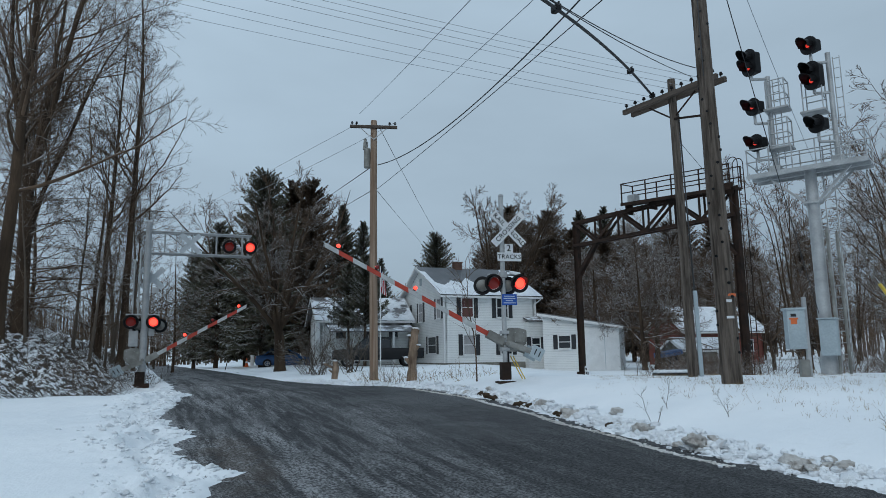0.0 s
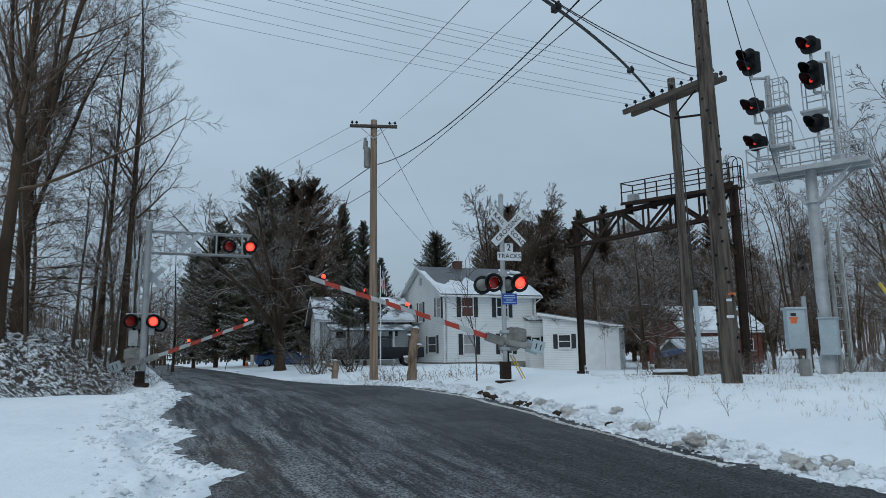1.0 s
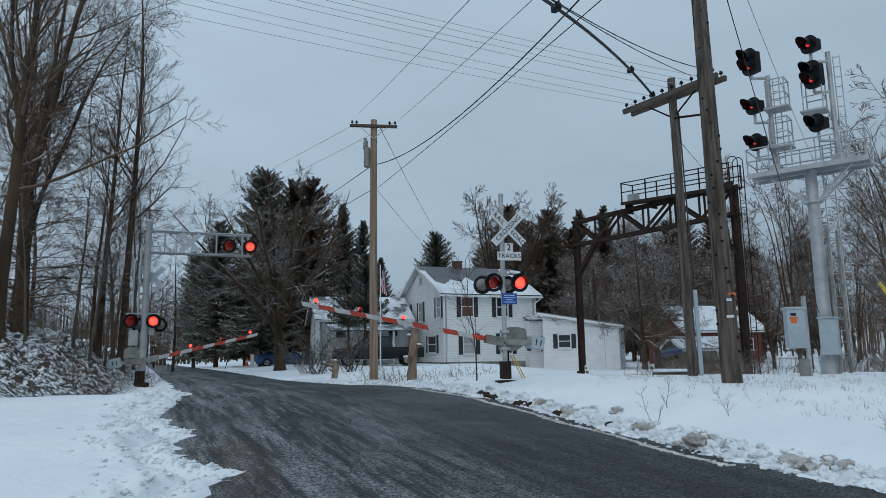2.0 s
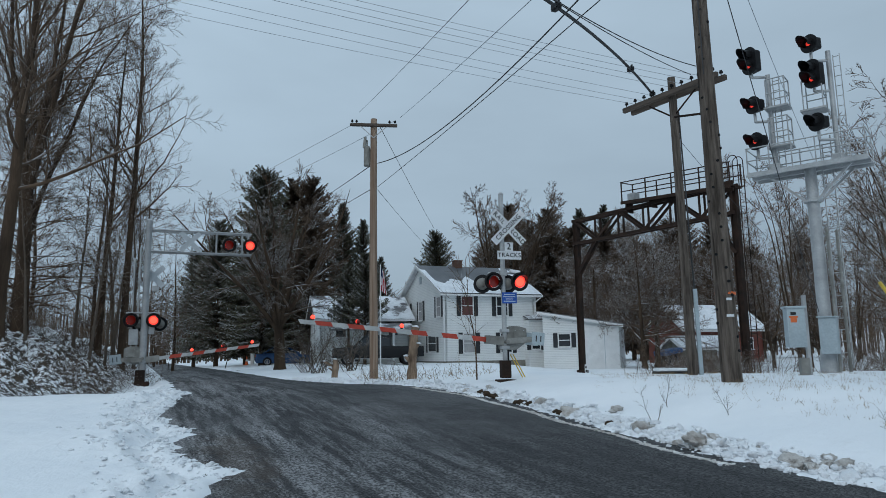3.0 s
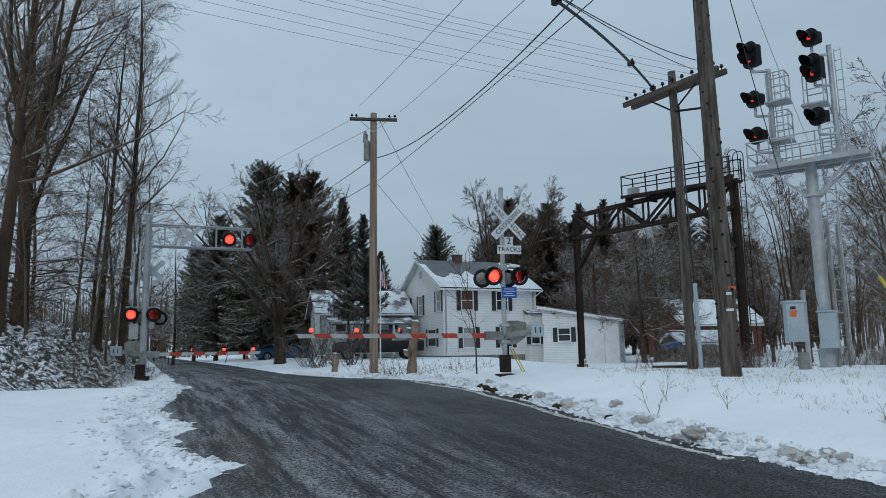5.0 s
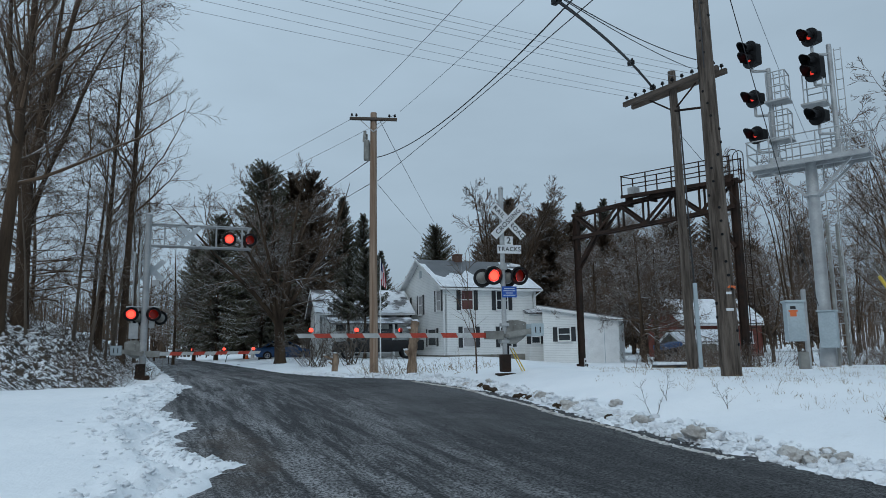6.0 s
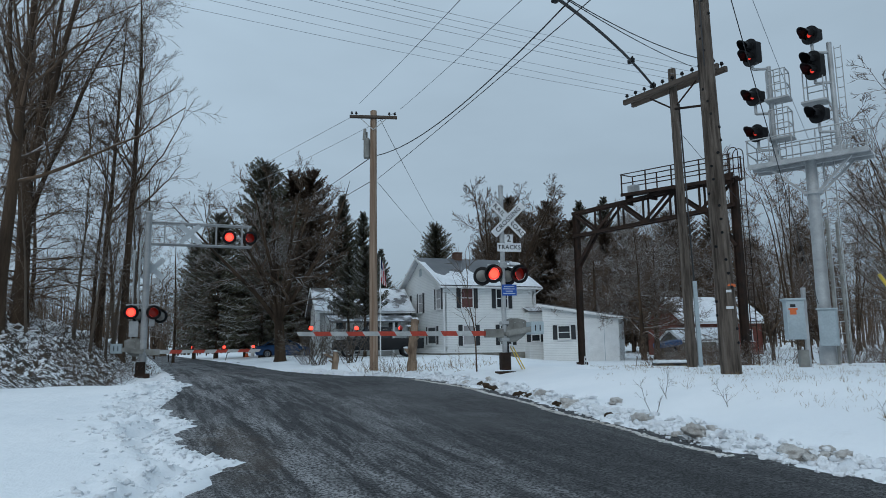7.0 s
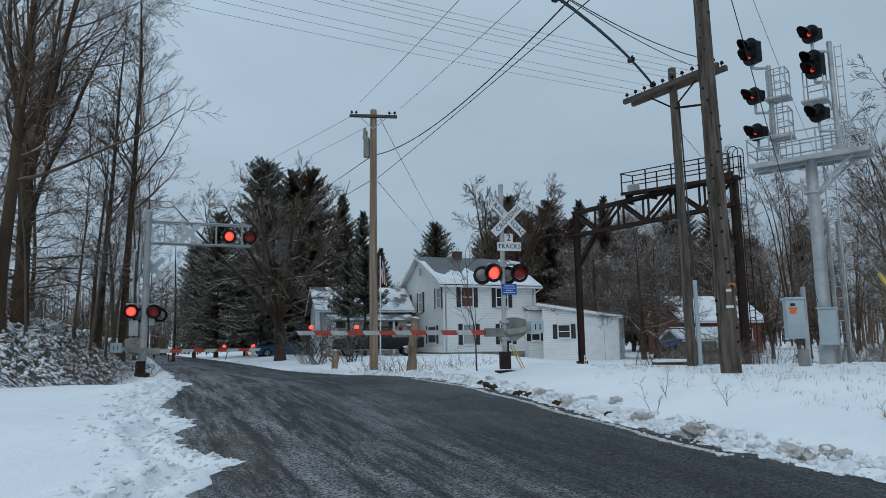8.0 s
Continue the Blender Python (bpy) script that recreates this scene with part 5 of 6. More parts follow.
def tarp_heap():
    m = thing("tarpaulin_heap", pose(15.7, 48.5, at(15.7, 48.5, 0.05), 0, 0, 10), "blue tarpaulin over a dark stack", "tarpaulin")
    part("stack", box(bmesh.new(), (0, 0, 0.5), (1.4, 1.2, 1.0), (0, 0, 0), 0.05), BLACK, m)
    bm = box(bmesh.new(), (0, 0, 1.1), (1.55, 1.4, 0.35), (0, -10, 0), 0.08)
    part("cover", bm, BLUE_TARP, m)


tarp_heap()


# ---- cars ----
def wheel(parent, x, y, r=0.34):
    w = part("wheel", smooth_bm(lathe(bmesh.new(), [(r * 0.6, -0.11), (r * 0.9, -0.11), (r, -0.07), (r, 0.07), (r * 0.9, 0.11), (r * 0.6, 0.11)], 22, pose(0, 0, 0, 90, 0, 0))), TYRE, parent, "black tyre with alloy rim")
    w.matrix_basis = pose(x, y, r)
    rim = bmesh.new()
    lathe(rim, [(0.001, 0.0), (r * 0.14, 0.02), (r * 0.16, 0.0)], 10, pose(0, -0.1, 0, 90, 0, 0))
    lathe(rim, [(r * 0.5, 0.0), (r * 0.62, 0.01), (r * 0.62, -0.18), (r * 0.5, -0.16)], 22, pose(0, -0.1, 0, 90, 0, 0))
    for k in range(5):
        a = 2 * math.pi * k / 5
        beam(rim, (0, -0.1, 0), (r * 0.55 * math.cos(a), -0.1, r * 0.55 * math.sin(a)), 0.05, 0.03)
    part("rim", rim, RIM, w)


def loft(bm, sections):
    """Sections: x, and an outline in y and z."""
    rings = [[bm.verts.new((x, y, z)) for y, z in outline] for x, outline in sections]
    for p, q in zip(rings, rings[1:]):
        for k in range(len(p)):
            bm.faces.new((p[k], p[(k + 1) % len(p)], q[(k + 1) % len(p)], q[k]))
    bm.faces.new(rings[0])
    bm.faces.new(list(reversed(rings[-1])))
    bmesh.ops.recalc_face_normals(bm, faces=bm.faces)
    return smooth_bm(bm, 35)


def hull(half, lo, belt, top=None):
    top = belt if top is None else top
    return [(-half * 0.92, lo), (half * 0.92, lo), (half, lo + 0.2), (half, belt - 0.12), (half * 0.93, top), (-half * 0.93, top), (-half, belt - 0.12), (-half, lo + 0.2)]


def blue_sedan():
    x, y = -12.7, 55.0
    m = thing("sedan", pose(x, y, at(x, y, 0.12), 0, 0, 14), "parked dark blue sedan with snow dusted roof", "car")
    b = loft(bmesh.new(), [(-2.30, hull(0.72, 0.38, 0.80)), (-2.18, hull(0.84, 0.24, 0.96)), (-1.2, hull(0.91, 0.2, 1.0)), (0.9, hull(0.91, 0.2, 0.96)), (1.9, hull(0.86, 0.22, 0.80)), (2.25, hull(0.70, 0.3, 0.62))])
    part("body", b, CAR_BLUE, m)
    c = loft(bmesh.new(), [(-1.75, [(-0.75, 0.95), (0.75, 0.95), (0.74, 0.98), (-0.74, 0.98)]), (-0.95, [(-0.78, 0.95), (0.78, 0.95), (0.58, 1.40), (-0.58, 1.40)]), (0.15, [(-0.78, 0.95), (0.78, 0.95), (0.58, 1.43), (-0.58, 1.43)]), (1.1, [(-0.76, 0.93), (0.76, 0.93), (0.72, 0.97), (-0.72, 0.97)])])
    part("cabin_glass", c, GLASS, m)
    part("roof", loft(bmesh.new(), [(-1.1, [(-0.58, 1.35), (0.58, 1.35), (0.5, 1.41), (-0.5, 1.41)]), (-0.4, [(-0.61, 1.40), (0.61, 1.40), (0.5, 1.47), (-0.5, 1.47)]), (0.3, [(-0.59, 1.38), (0.59, 1.38), (0.5, 1.44), (-0.5, 1.44)])]), CLEAN_SNOW, m, "snow dusted roof")
    for s in (-1, 1):
        part("pillar", beam(bmesh.new(), (-0.35, s * 0.70, 0.95), (-0.35, s * 0.60, 1.42), 0.08, 0.03), CAR_BLUE, m)
        part("pillar", beam(bmesh.new(), (-1.75, s * 0.76, 0.97), (-0.98, s * 0.60, 1.42), 0.04, 0.10), CAR_BLUE, m)
        part("pillar", beam(bmesh.new(), (1.1, s * 0.76, 0.96), (0.18, s * 0.60, 1.43), 0.04, 0.08), CAR_BLUE, m)
        part("tail_light", box(bmesh.new(), (-2.22, s * 0.62, 0.80), (0.12, 0.3, 0.14), (0, 0, 0), 0.03), ARM_RED, m)
        part("headlight", box(bmesh.new(), (2.12, s * 0.6, 0.62), (0.2, 0.3, 0.12), (0, 0, 0), 0.03), RIM, m)
        for wx in (-1.38, 1.38):
            wheel(m, wx, s * 0.86)


def dark_pickup():
    x, y = -4.1, 42.5
    m = thing("pickup", pose(x, y, at(x, y, 0.02), 0, 0, 188), "parked black pickup truck behind shrubs", "truck")
    b = loft(bmesh.new(), [(-2.75, hull(0.93, 0.5, 1.12)), (-0.6, hull(0.96, 0.42, 1.14)), (1.2, hull(0.96, 0.42, 1.16)), (1.5, hull(0.95, 0.42, 1.14)), (2.6, hull(0.90, 0.45, 1.06)), (2.8, hull(0.80, 0.5, 0.95))])
    part("body", b, CAR_BLACK, m)
    c = loft(bmesh.new(), [(-0.75, [(-0.84, 1.1), (0.84, 1.1), (0.68, 1.72), (-0.68, 1.72)]), (0.75, [(-0.84, 1.1), (0.84, 1.1), (0.68, 1.76), (-0.68, 1.76)]), (1.5, [(-0.84, 1.1), (0.84, 1.1), (0.80, 1.14), (-0.80, 1.14)])])
    part("cabin_glass", c, GLASS, m)
    part("roof", loft(bmesh.new(), [(-0.85, [(-0.70, 1.70), (0.70, 1.70), (0.62, 1.80), (-0.62, 1.80)]), (0.8, [(-0.70, 1.72), (0.70, 1.72), (0.62, 1.83), (-0.62, 1.83)])]), CAR_BLACK, m)
    for s in (-1, 1):
        for px in (-0.75, 0.1):
            part("pillar", beam(bmesh.new(), (px, s * 0.85, 1.1), (px, s * 0.69, 1.75), 0.10, 0.03), CAR_BLACK, m)
        part("pillar", beam(bmesh.new(), (1.5, s * 0.83, 1.12), (0.78, s * 0.69, 1.76), 0.05, 0.08), CAR_BLACK, m)
        part("headlight", box(bmesh.new(), (2.72, s * 0.66, 0.86), (0.16, 0.34, 0.18), (0, 0, 0), 0.03), RIM, m)
        part("running_board", box(bmesh.new(), (0.3, s * 0.98, 0.40), (2.2, 0.14, 0.06), (0, 0, 0), 0.02), RIM, m)
        for wx in (-1.75, 1.85):
            wheel(m, wx, s * 0.9, 0.40)


blue_sedan()
dark_pickup()

# ---- trees ----
def tube(V, F, pts, radii, k):
    base = len(V)
    n = len(pts)
    d = pts[1] - pts[0]
    side = d.orthogonal().normalized()
    for i, p in enumerate(pts):
        if 0 < i < n - 1:
            d = pts[i + 1] - pts[i - 1]
        elif i == n - 1:
            d = pts[i] - pts[i - 1]
        side = (side - d * (side.dot(d) / max(d.length_squared, 1e-9))).normalized()
        up = d.normalized().cross(side)
        for j in range(k):
            a = 2 * math.pi * j / k
            V.append(p + (side * math.cos(a) + up * math.sin(a)) * radii[i])
    for i in range(n - 1):
        for j in range(k):
            a, b = base + i * k + j, base + i * k + (j + 1) % k
            F.append((a, b, b + k, a + k))


def unit(v):
    return v / np.maximum(np.linalg.norm(v, axis=-1, keepdims=True), 1e-9)


def strands(P, D, L, R, n, wobble, rise, g, minr, taper=0.8):
    """One bent, tapering strand from each start."""
    pts, rad = np.empty((len(P), n + 1, 3)), np.empty((len(P), n + 1))
    pts[:, 0], rad[:, 0] = P, R
    d = unit(D)
    for i in range(n):
        d = d + g.normal(0, wobble, d.shape)
        d[:, 2] += rise
        d = unit(d)
        pts[:, i + 1] = pts[:, i] + d * (L / n)[:, None]
        rad[:, i + 1] = np.maximum(minr * 0.6, R * (1 - taper * (i + 1) / n))
    return pts, rad


def offshoots(pts, rad, L, k, g, lo, hi, angle, ratio, thick, minr, up=0.0, fall=0.65):
    """Starts, directions, lengths and radii of k children along each strand."""
    n = pts.shape[1] - 1
    f = lo + (hi - lo) * (np.arange(k) + g.random((len(pts), k))) / k
    i = np.minimum(n - 1, (f * n).astype(int))
    t = f * n - i
    b = np.arange(len(pts))[:, None]
    p = pts[b, i] * (1 - t)[..., None] + pts[b, i + 1] * t[..., None]
    ax = unit(pts[b, i + 1] - pts[b, i])
    out = g.normal(size=ax.shape)
    out[..., 2] += up
    out = unit(out - ax * (out * ax).sum(-1, keepdims=True))
    a = np.radians(g.uniform(angle[0], angle[1], f.shape))[..., None]
    d = ax * np.cos(a) + out * np.sin(a)
    length = L[:, None] * ratio * g.uniform(0.6, 1.15, f.shape) * (1.15 - fall * f)
    r = np.maximum(minr, (rad[b, i] * (1 - t) + rad[b, i + 1] * t) * thick)
    return p.reshape(-1, 3), d.reshape(-1, 3), length.ravel(), r.ravel()


def skin(pts, rad, k):
    """Tubes round strands, k sided."""
    t = unit(np.gradient(pts, axis=1))
    ref = np.where((np.abs(t[:, :1, 2:]) > 0.75), np.array([1.0, 0.1, 0]), np.array([0, 0.1, 1.0]))
    s = unit(np.cross(t, np.broadcast_to(ref, t.shape)))
    u = np.cross(t, s)
    a = 2 * np.pi * np.arange(k) / k
    ring = s[:, :, None] * np.cos(a)[:, None] + u[:, :, None] * np.sin(a)[:, None]
    V = (pts[:, :, None] + ring * rad[:, :, None, None]).reshape(-1, 3)
    B, n1 = rad.shape
    i = (np.arange(B)[:, None, None] * n1 + np.arange(n1 - 1)[None, :, None]) * k
    j = np.arange(k)[None, None, :]
    q = np.stack([i + j, i + (j + 1) % k, i + k + (j + 1) % k, i + k + j], -1).reshape(-1, 4)
    return V, q


def cones(P, D, L, R):
    """Three sided pointed twigs."""
    d = unit(D)
    s = unit(np.cross(d, np.where(np.abs(d[:, 2:]) > 0.75, np.array([1.0, 0.1, 0]), np.array([0, 0.1, 1.0]))))
    u = np.cross(d, s)
    V = np.stack([P + s * R[:, None], P + (-0.5 * s + 0.87 * u) * R[:, None], P + (-0.5 * s - 0.87 * u) * R[:, None], P + d * L[:, None]], 1).reshape(-1, 3)
    k = np.arange(len(P))[:, None] * 4
    return V, np.concatenate([k + np.array(c) for c in ((0, 1, 3), (1, 2, 3), (2, 0, 3))], 0)


def solid(name, pieces, material, parent=None, label=""):
    """One smooth mesh out of pieces of vertices and quads or triangles."""
    V, loops, starts, off, at_loop = [], [], [], 0, 0
    for v, f in pieces:
        V.append(v)
        loops.append((f + off).ravel())
        starts.append(at_loop + np.arange(len(f)) * f.shape[1])
        off, at_loop = off + len(v), at_loop + f.size
    V, loops, starts = np.concatenate(V), np.concatenate(loops), np.concatenate(starts)
    me = bpy.data.meshes.new(name)
    me.vertices.add(len(V))
    me.vertices.foreach_set("co", V.ravel())
    me.loops.add(len(loops))
    me.loops.foreach_set("vertex_index", loops.astype(np.int32))
    me.polygons.add(len(starts))
    me.polygons.foreach_set("loop_start", starts.astype(np.int32))
    me.polygons.foreach_set("use_smooth", np.ones(len(starts), dtype=bool))
    me.update(calc_edges=True)
    me.materials.append(material)
    ob = new(name, me)
    ob.parent = parent
    return tagged(ob, label)


def bare_tree(H, r, seed, first=0.25, limbs=20, kids=(9, 9, 6), angle=(35, 65), reach=0.36, rise=0.08, lean=0.0, minr=0.006, forks=0, split=0.3, fan=0.4, wobble=0.10, fall=0.75, droop=0.0):
    """Trunk and crown pieces of one leafless tree; forks: stems that part at split of its height."""
    g = np.random.RandomState(seed)
    z0 = np.array([[0, 0, -0.2]])
    up = np.array([[lean, 0, 1.0]])
    if forks:
        T, TR = strands(z0, up, np.array([split * H]), np.array([r]), 5, 0.03, 0.0, g, minr, 0.22)
        TR[:, 0] *= 1.35
        a = np.arange(forks) * 2.4 + seed + g.uniform(-0.4, 0.4, forks)
        tilt = fan * g.uniform(0.35, 1.25, forks)
        D = np.stack([np.cos(a) * tilt + lean, np.sin(a) * tilt, np.ones(forks)], -1)
        P = T[0, -1] - np.array([0, 0, 1.0]) * g.uniform(0, 0.16 * split * H, forks)[:, None]
        L = (1 - split) * H * g.uniform(0.82, 1.08, forks)
        S, SR = strands(P, D, L, np.full(forks, r * 0.5), 10, 0.05, 0.0, g, minr, 0.93)
        trunk = [skin(T, TR, 10), skin(S, SR, 7)]
        p, d, ln, rr = offshoots(S, SR, L, max(2, limbs // forks), g, 0.06, 0.97, angle, reach / (1 - split), 0.55, minr * 1.6, 0.25, fall)
    else:
        T, TR = strands(z0, up, np.array([H]), np.array([r]), 18, 0.022, 0.01, g, minr, 0.95)
        TR[:, 0] *= 1.4
        trunk = [skin(T, TR, 12)]
        p, d, ln, rr = offshoots(T, TR, np.array([H]), limbs, g, first, 0.98, angle, reach, 0.42, minr * 1.6, 0.0, fall)
    low = np.clip(1 - p[:, 2] / (0.6 * H), 0, 1)
    d[:, 2] -= droop * low
    A, AR = strands(p, d, ln, rr, 7, wobble, rise, g, minr)
    p, d, l2, rr = offshoots(A, AR, ln, kids[0], g, 0.16, 1.0, (22, 60), 0.58, 0.6, minr * 1.1, 0.05)
    B, BR = strands(p, d, l2, rr, 4, wobble, rise * 0.8, g, minr)
    p, d, l3, rr = offshoots(B, BR, l2, kids[1], g, 0.14, 1.0, (20, 60), 0.56, 0.6, minr, 0.05)
    C, CR = strands(p, d, l3, rr, 2, wobble, rise * 0.6, g, minr)
    p, d, l4, rr = offshoots(C, CR, l3, kids[2], g, 0.15, 1.0, (20, 60), 0.55, 0.8, minr * 0.75, 0.1)
    return trunk, [skin(A, AR, 5), skin(B, BR, 3), skin(C, CR, 3), cones(p, d, l4 + 0.05, rr)]


def tree_kind(name, m, label, category, meshes, bark, twig, group=""):
    ob = thing(name, m, label, category, group)
    solid("trunk", meshes[0], bark, ob)
    solid("crown", meshes[1], twig, ob)
    return ob


def spot(x, y, turn=0, size=1.0, high=None):
    return pose(x, y, at(x, y, 0.1), 0, 0, turn) @ Matrix.Diagonal((size, size, high or size, 1))


def spruce(H, base, seed, droop=0.35, gap=0.26, first=0.08, shape=0.72, fill=1.0):
    """Trunk with stems, and sprays of needles, of one conifer."""
    g = np.random.RandomState(seed)
    P, D, L, T = [], [], [], []
    z = first * H
    while z < H * 0.99:
        f = z / H
        full = base * (1 - f) ** shape * (0.6 + 0.4 * min(1, f / 0.16))
        for _ in range(g.randint(6, 9)):
            a = g.uniform(0, 6.283)
            P.append((0, 0, z + g.uniform(-0.14, 0.14)))
            D.append((math.cos(a), math.sin(a), 0))
            L.append(full * g.choice((g.uniform(0.5, 0.85), g.uniform(0.8, 1.14))) + 0.10)
            T.append(0.55 * f - droop * (1 - f) * g.uniform(0.5, 1.35))
        z += gap * g.uniform(0.7, 1.3) * (1.05 - 0.5 * f)
    P, D, L, T = np.array(P), np.array(D), np.array(L), np.array(T)
    m = 15
    s = (np.arange(1, m + 1) / m)[None, :]
    pts = P[:, None] + D[:, None] * (L[:, None] * s)[..., None]
    pts[..., 2] += L[:, None] * (T[:, None] * s + 0.22 * s ** 3)
    side = np.stack([-D[:, 1], D[:, 0], 0 * L], -1)
    w = (0.16 + 0.20 * g.random(pts.shape[:2])) * (1.05 - 0.55 * s) * np.minimum(1.3, 0.45 + L * 0.34)[:, None] * fill
    half = D[:, None] * (0.045 + 0.03 * np.minimum(L, 3.0))[:, None, None]
    V, F = [], []
    for sgn in (-1, 1):
        tip = pts + side[:, None] * (sgn * w * g.uniform(0.6, 1.3, w.shape))[..., None] + D[:, None] * (w * g.uniform(0.3, 1.0, w.shape))[..., None]
        tip[..., 2] -= w * g.uniform(0.1, 0.9, w.shape)
        V.append(np.stack([pts - half, pts + half, tip], 2).reshape(-1, 3))
    tip = pts + g.normal(0, 0.05, pts.shape) + D[:, None] * 0.05
    tip[..., 2] -= w * g.uniform(0.5, 1.5, w.shape)
    V.append(np.stack([pts - half, pts + half, tip], 2).reshape(-1, 3))
    V = np.concatenate(V)
    stem = np.stack([P, pts[:, m // 2], pts[:, -1]], 1)
    srad = np.stack([0.02 + 0.008 * L, 0.015 + 0 * L, 0.006 + 0 * L], 1)
    trunk, tr = strands(np.array([[0, 0, -0.2]]), np.array([[0, 0, 1.0]]), np.array([H + 0.1]), np.array([0.017 * H]), 10, 0.008, 0, g, 0.01, 0.95)
    return [skin(trunk, tr, 9), skin(stem, srad, 3)], [(V, np.arange(len(V)).reshape(-1, 3))]


# the leafless trees on the bank
BANK = "bare trees on the bank"
big_bare = tree_kind("bare_tree", spot(-13.5, 20.6, 20), "tall leafless tree with a thick trunk on a snowy bank", "tree",
                     bare_tree(19, 0.215, 1, 0.22, 26, (8, 7, 4), (35, 70), 0.34, 0.06, 0.0, 0.0075, droop=0.4), BARK, TWIG, BANK)
fork_bare = tree_kind("bare_tree", spot(-14.65, 23.6, 200), "leafless tree with ascending forked stems on a snowy bank", "tree",
                      bare_tree(18.5, 0.25, 2, 0.3, 32, (8, 7, 4), (30, 65), 0.28, 0.05, 0.0, 0.0075, 5, 0.30, 0.34), BARK, TWIG, BANK)
slim_bare = tree_kind("bare_tree", spot(-13.3, 28.2, 0), "slender tall leafless tree with fine upright twigs", "tree",
                      bare_tree(18.5, 0.17, 3, 0.34, 34, (6, 6, 4), (30, 58), 0.27, 0.045, 0.03, 0.0065, fall=0.85), BARK, TWIG, BANK)
sap_bare = tree_kind("bare_tree", spot(-12.4, 24.0, 0), "thin leaning leafless sapling on the bank", "tree",
                     bare_tree(7.5, 0.06, 4, 0.22, 16, (5, 5, 3), (30, 60), 0.26, 0.06, 0.08, 0.006), PALE_BARK, TWIG, BANK)
dense_bare = tree_kind("bare_tree", spot(-18.4, 29.3, 0), "leafless tree with long level snowy branches", "tree",
                       bare_tree(12.5, 0.13, 5, 0.08, 30, (6, 6, 4), (55, 88), 0.34, 0.0, 0.02, 0.008, fall=0.8), BARK, TWIG_SNOWY, BANK)
for src, x, y, t, sz in (
        (slim_bare, -14.75, 29.2, 60, 0.86), (slim_bare, -19.2, 31.0, 300, 0.95),
        (dense_bare, -15.2, 34.5, 120, 0.85), (dense_bare, -23.0, 38.0, 40, 1.0), (dense_bare, -17.4, 34.0, 220, 0.95),
        (dense_bare, -16.4, 26.6, 310, 0.9), (dense_bare, -15.1, 24.2, 190, 0.8), (fork_bare, -17.2, 27.4, 120, 0.85), 
        (sap_bare, -13.4, 22.0, 160, 0.9), (sap_bare, -14.4, 26.6, 70, 1.2), (sap_bare, -12.9, 26.2, 310, 0.9), (sap_bare, -14.0, 28.9, 20, 1.3),
        (sap_bare, -13.4, 29.8, 120, 1.35), (sap_bare, -14.8, 31.0, 200, 1.5), (slim_bare, -19.6, 43.0, 10, 0.6), (dense_bare, -18.5, 47.0, 80, 0.8)):
    copy_thing(src, spot(x, y, t, sz))

# conifers behind the crossing
FIRS = "tall conifers behind the crossing"
fir_a = tree_kind("spruce", spot(-14.6, 55.0), "tall dark green spruce with drooping branches", "tree", spruce(16.2, 4.6, 21, 0.40, 0.25, 0.10, 0.55), BARK, NEEDLES, FIRS)
fir_b = tree_kind("spruce", spot(-11.2, 57.0), "tall browned spruce with sparse needles", "tree", spruce(15.8, 4.4, 22, 0.30, 0.25, 0.10, 0.55), BARK, DRY_NEEDLES, FIRS)
fir_c = tree_kind("spruce", spot(-8.7, 58.5), "dark green narrow pointed spruce", "tree", spruce(13.9, 2.9, 23, 0.25, 0.27, 0.06, 0.72), BARK, NEEDLES, FIRS)
for src, x, y, t, sz in ((fir_c, -7.2, 60.5, 90, 0.92), (fir_a, -19.9, 60.0, 120, 0.80), (fir_b, -12.9, 58.5, 200, 1.02), (fir_a, -17.8, 61.5, 250, 0.62), (fir_a, -0.7, 63.5, 30, 0.75),
                         (fir_b, 8.2, 84.0, 10, 1.24), (fir_b, 13.4, 85.0, 140, 1.22), (fir_b, 11.0, 88.0, 250, 1.15), (fir_c, 18.9, 93.0, 60, 1.5), (fir_c, 22.6, 94.0, 200, 1.55),
                         (fir_b, 5.4, 88.0, 75, 0.95), (fir_b, 17.0, 90.0, 33, 1.12), (fir_b, 21.0, 88.0, 73, 1.1), (fir_b, 25.0, 91.0, 173, 1.15), (fir_b, 29.5, 88.0, 273, 1.15), (fir_b, 36.0, 90.0, 110, 0.95), (fir_b, 41.0, 90.0, 3, 0.95), (fir_c, -5.8, 63.0, 210, 0.7), (fir_a, 17.0, 88.0, 300, 0.85), (fir_b, 27.0, 92.0, 45, 1.0),
                         (fir_a, -24.0, 66.0, 15, 0.7), (fir_b, 33.0, 92.0, 80, 1.2), (fir_b, 37.5, 93.0, 190, 1.2), (fir_b, 45.0, 85.0, 130, 1.0)):
    copy_thing(src, spot(x, y, t, sz))

pine = tree_kind("pine", spot(-5.2, 45.0), "green pine with a bare lower trunk in the yard", "tree", spruce(7.4, 2.2, 25, 0.1, 0.30, 0.40), BARK, NEEDLES, "yard trees")

copy_thing(pine, spot(-6.5, 46.6, 140, 0.95))

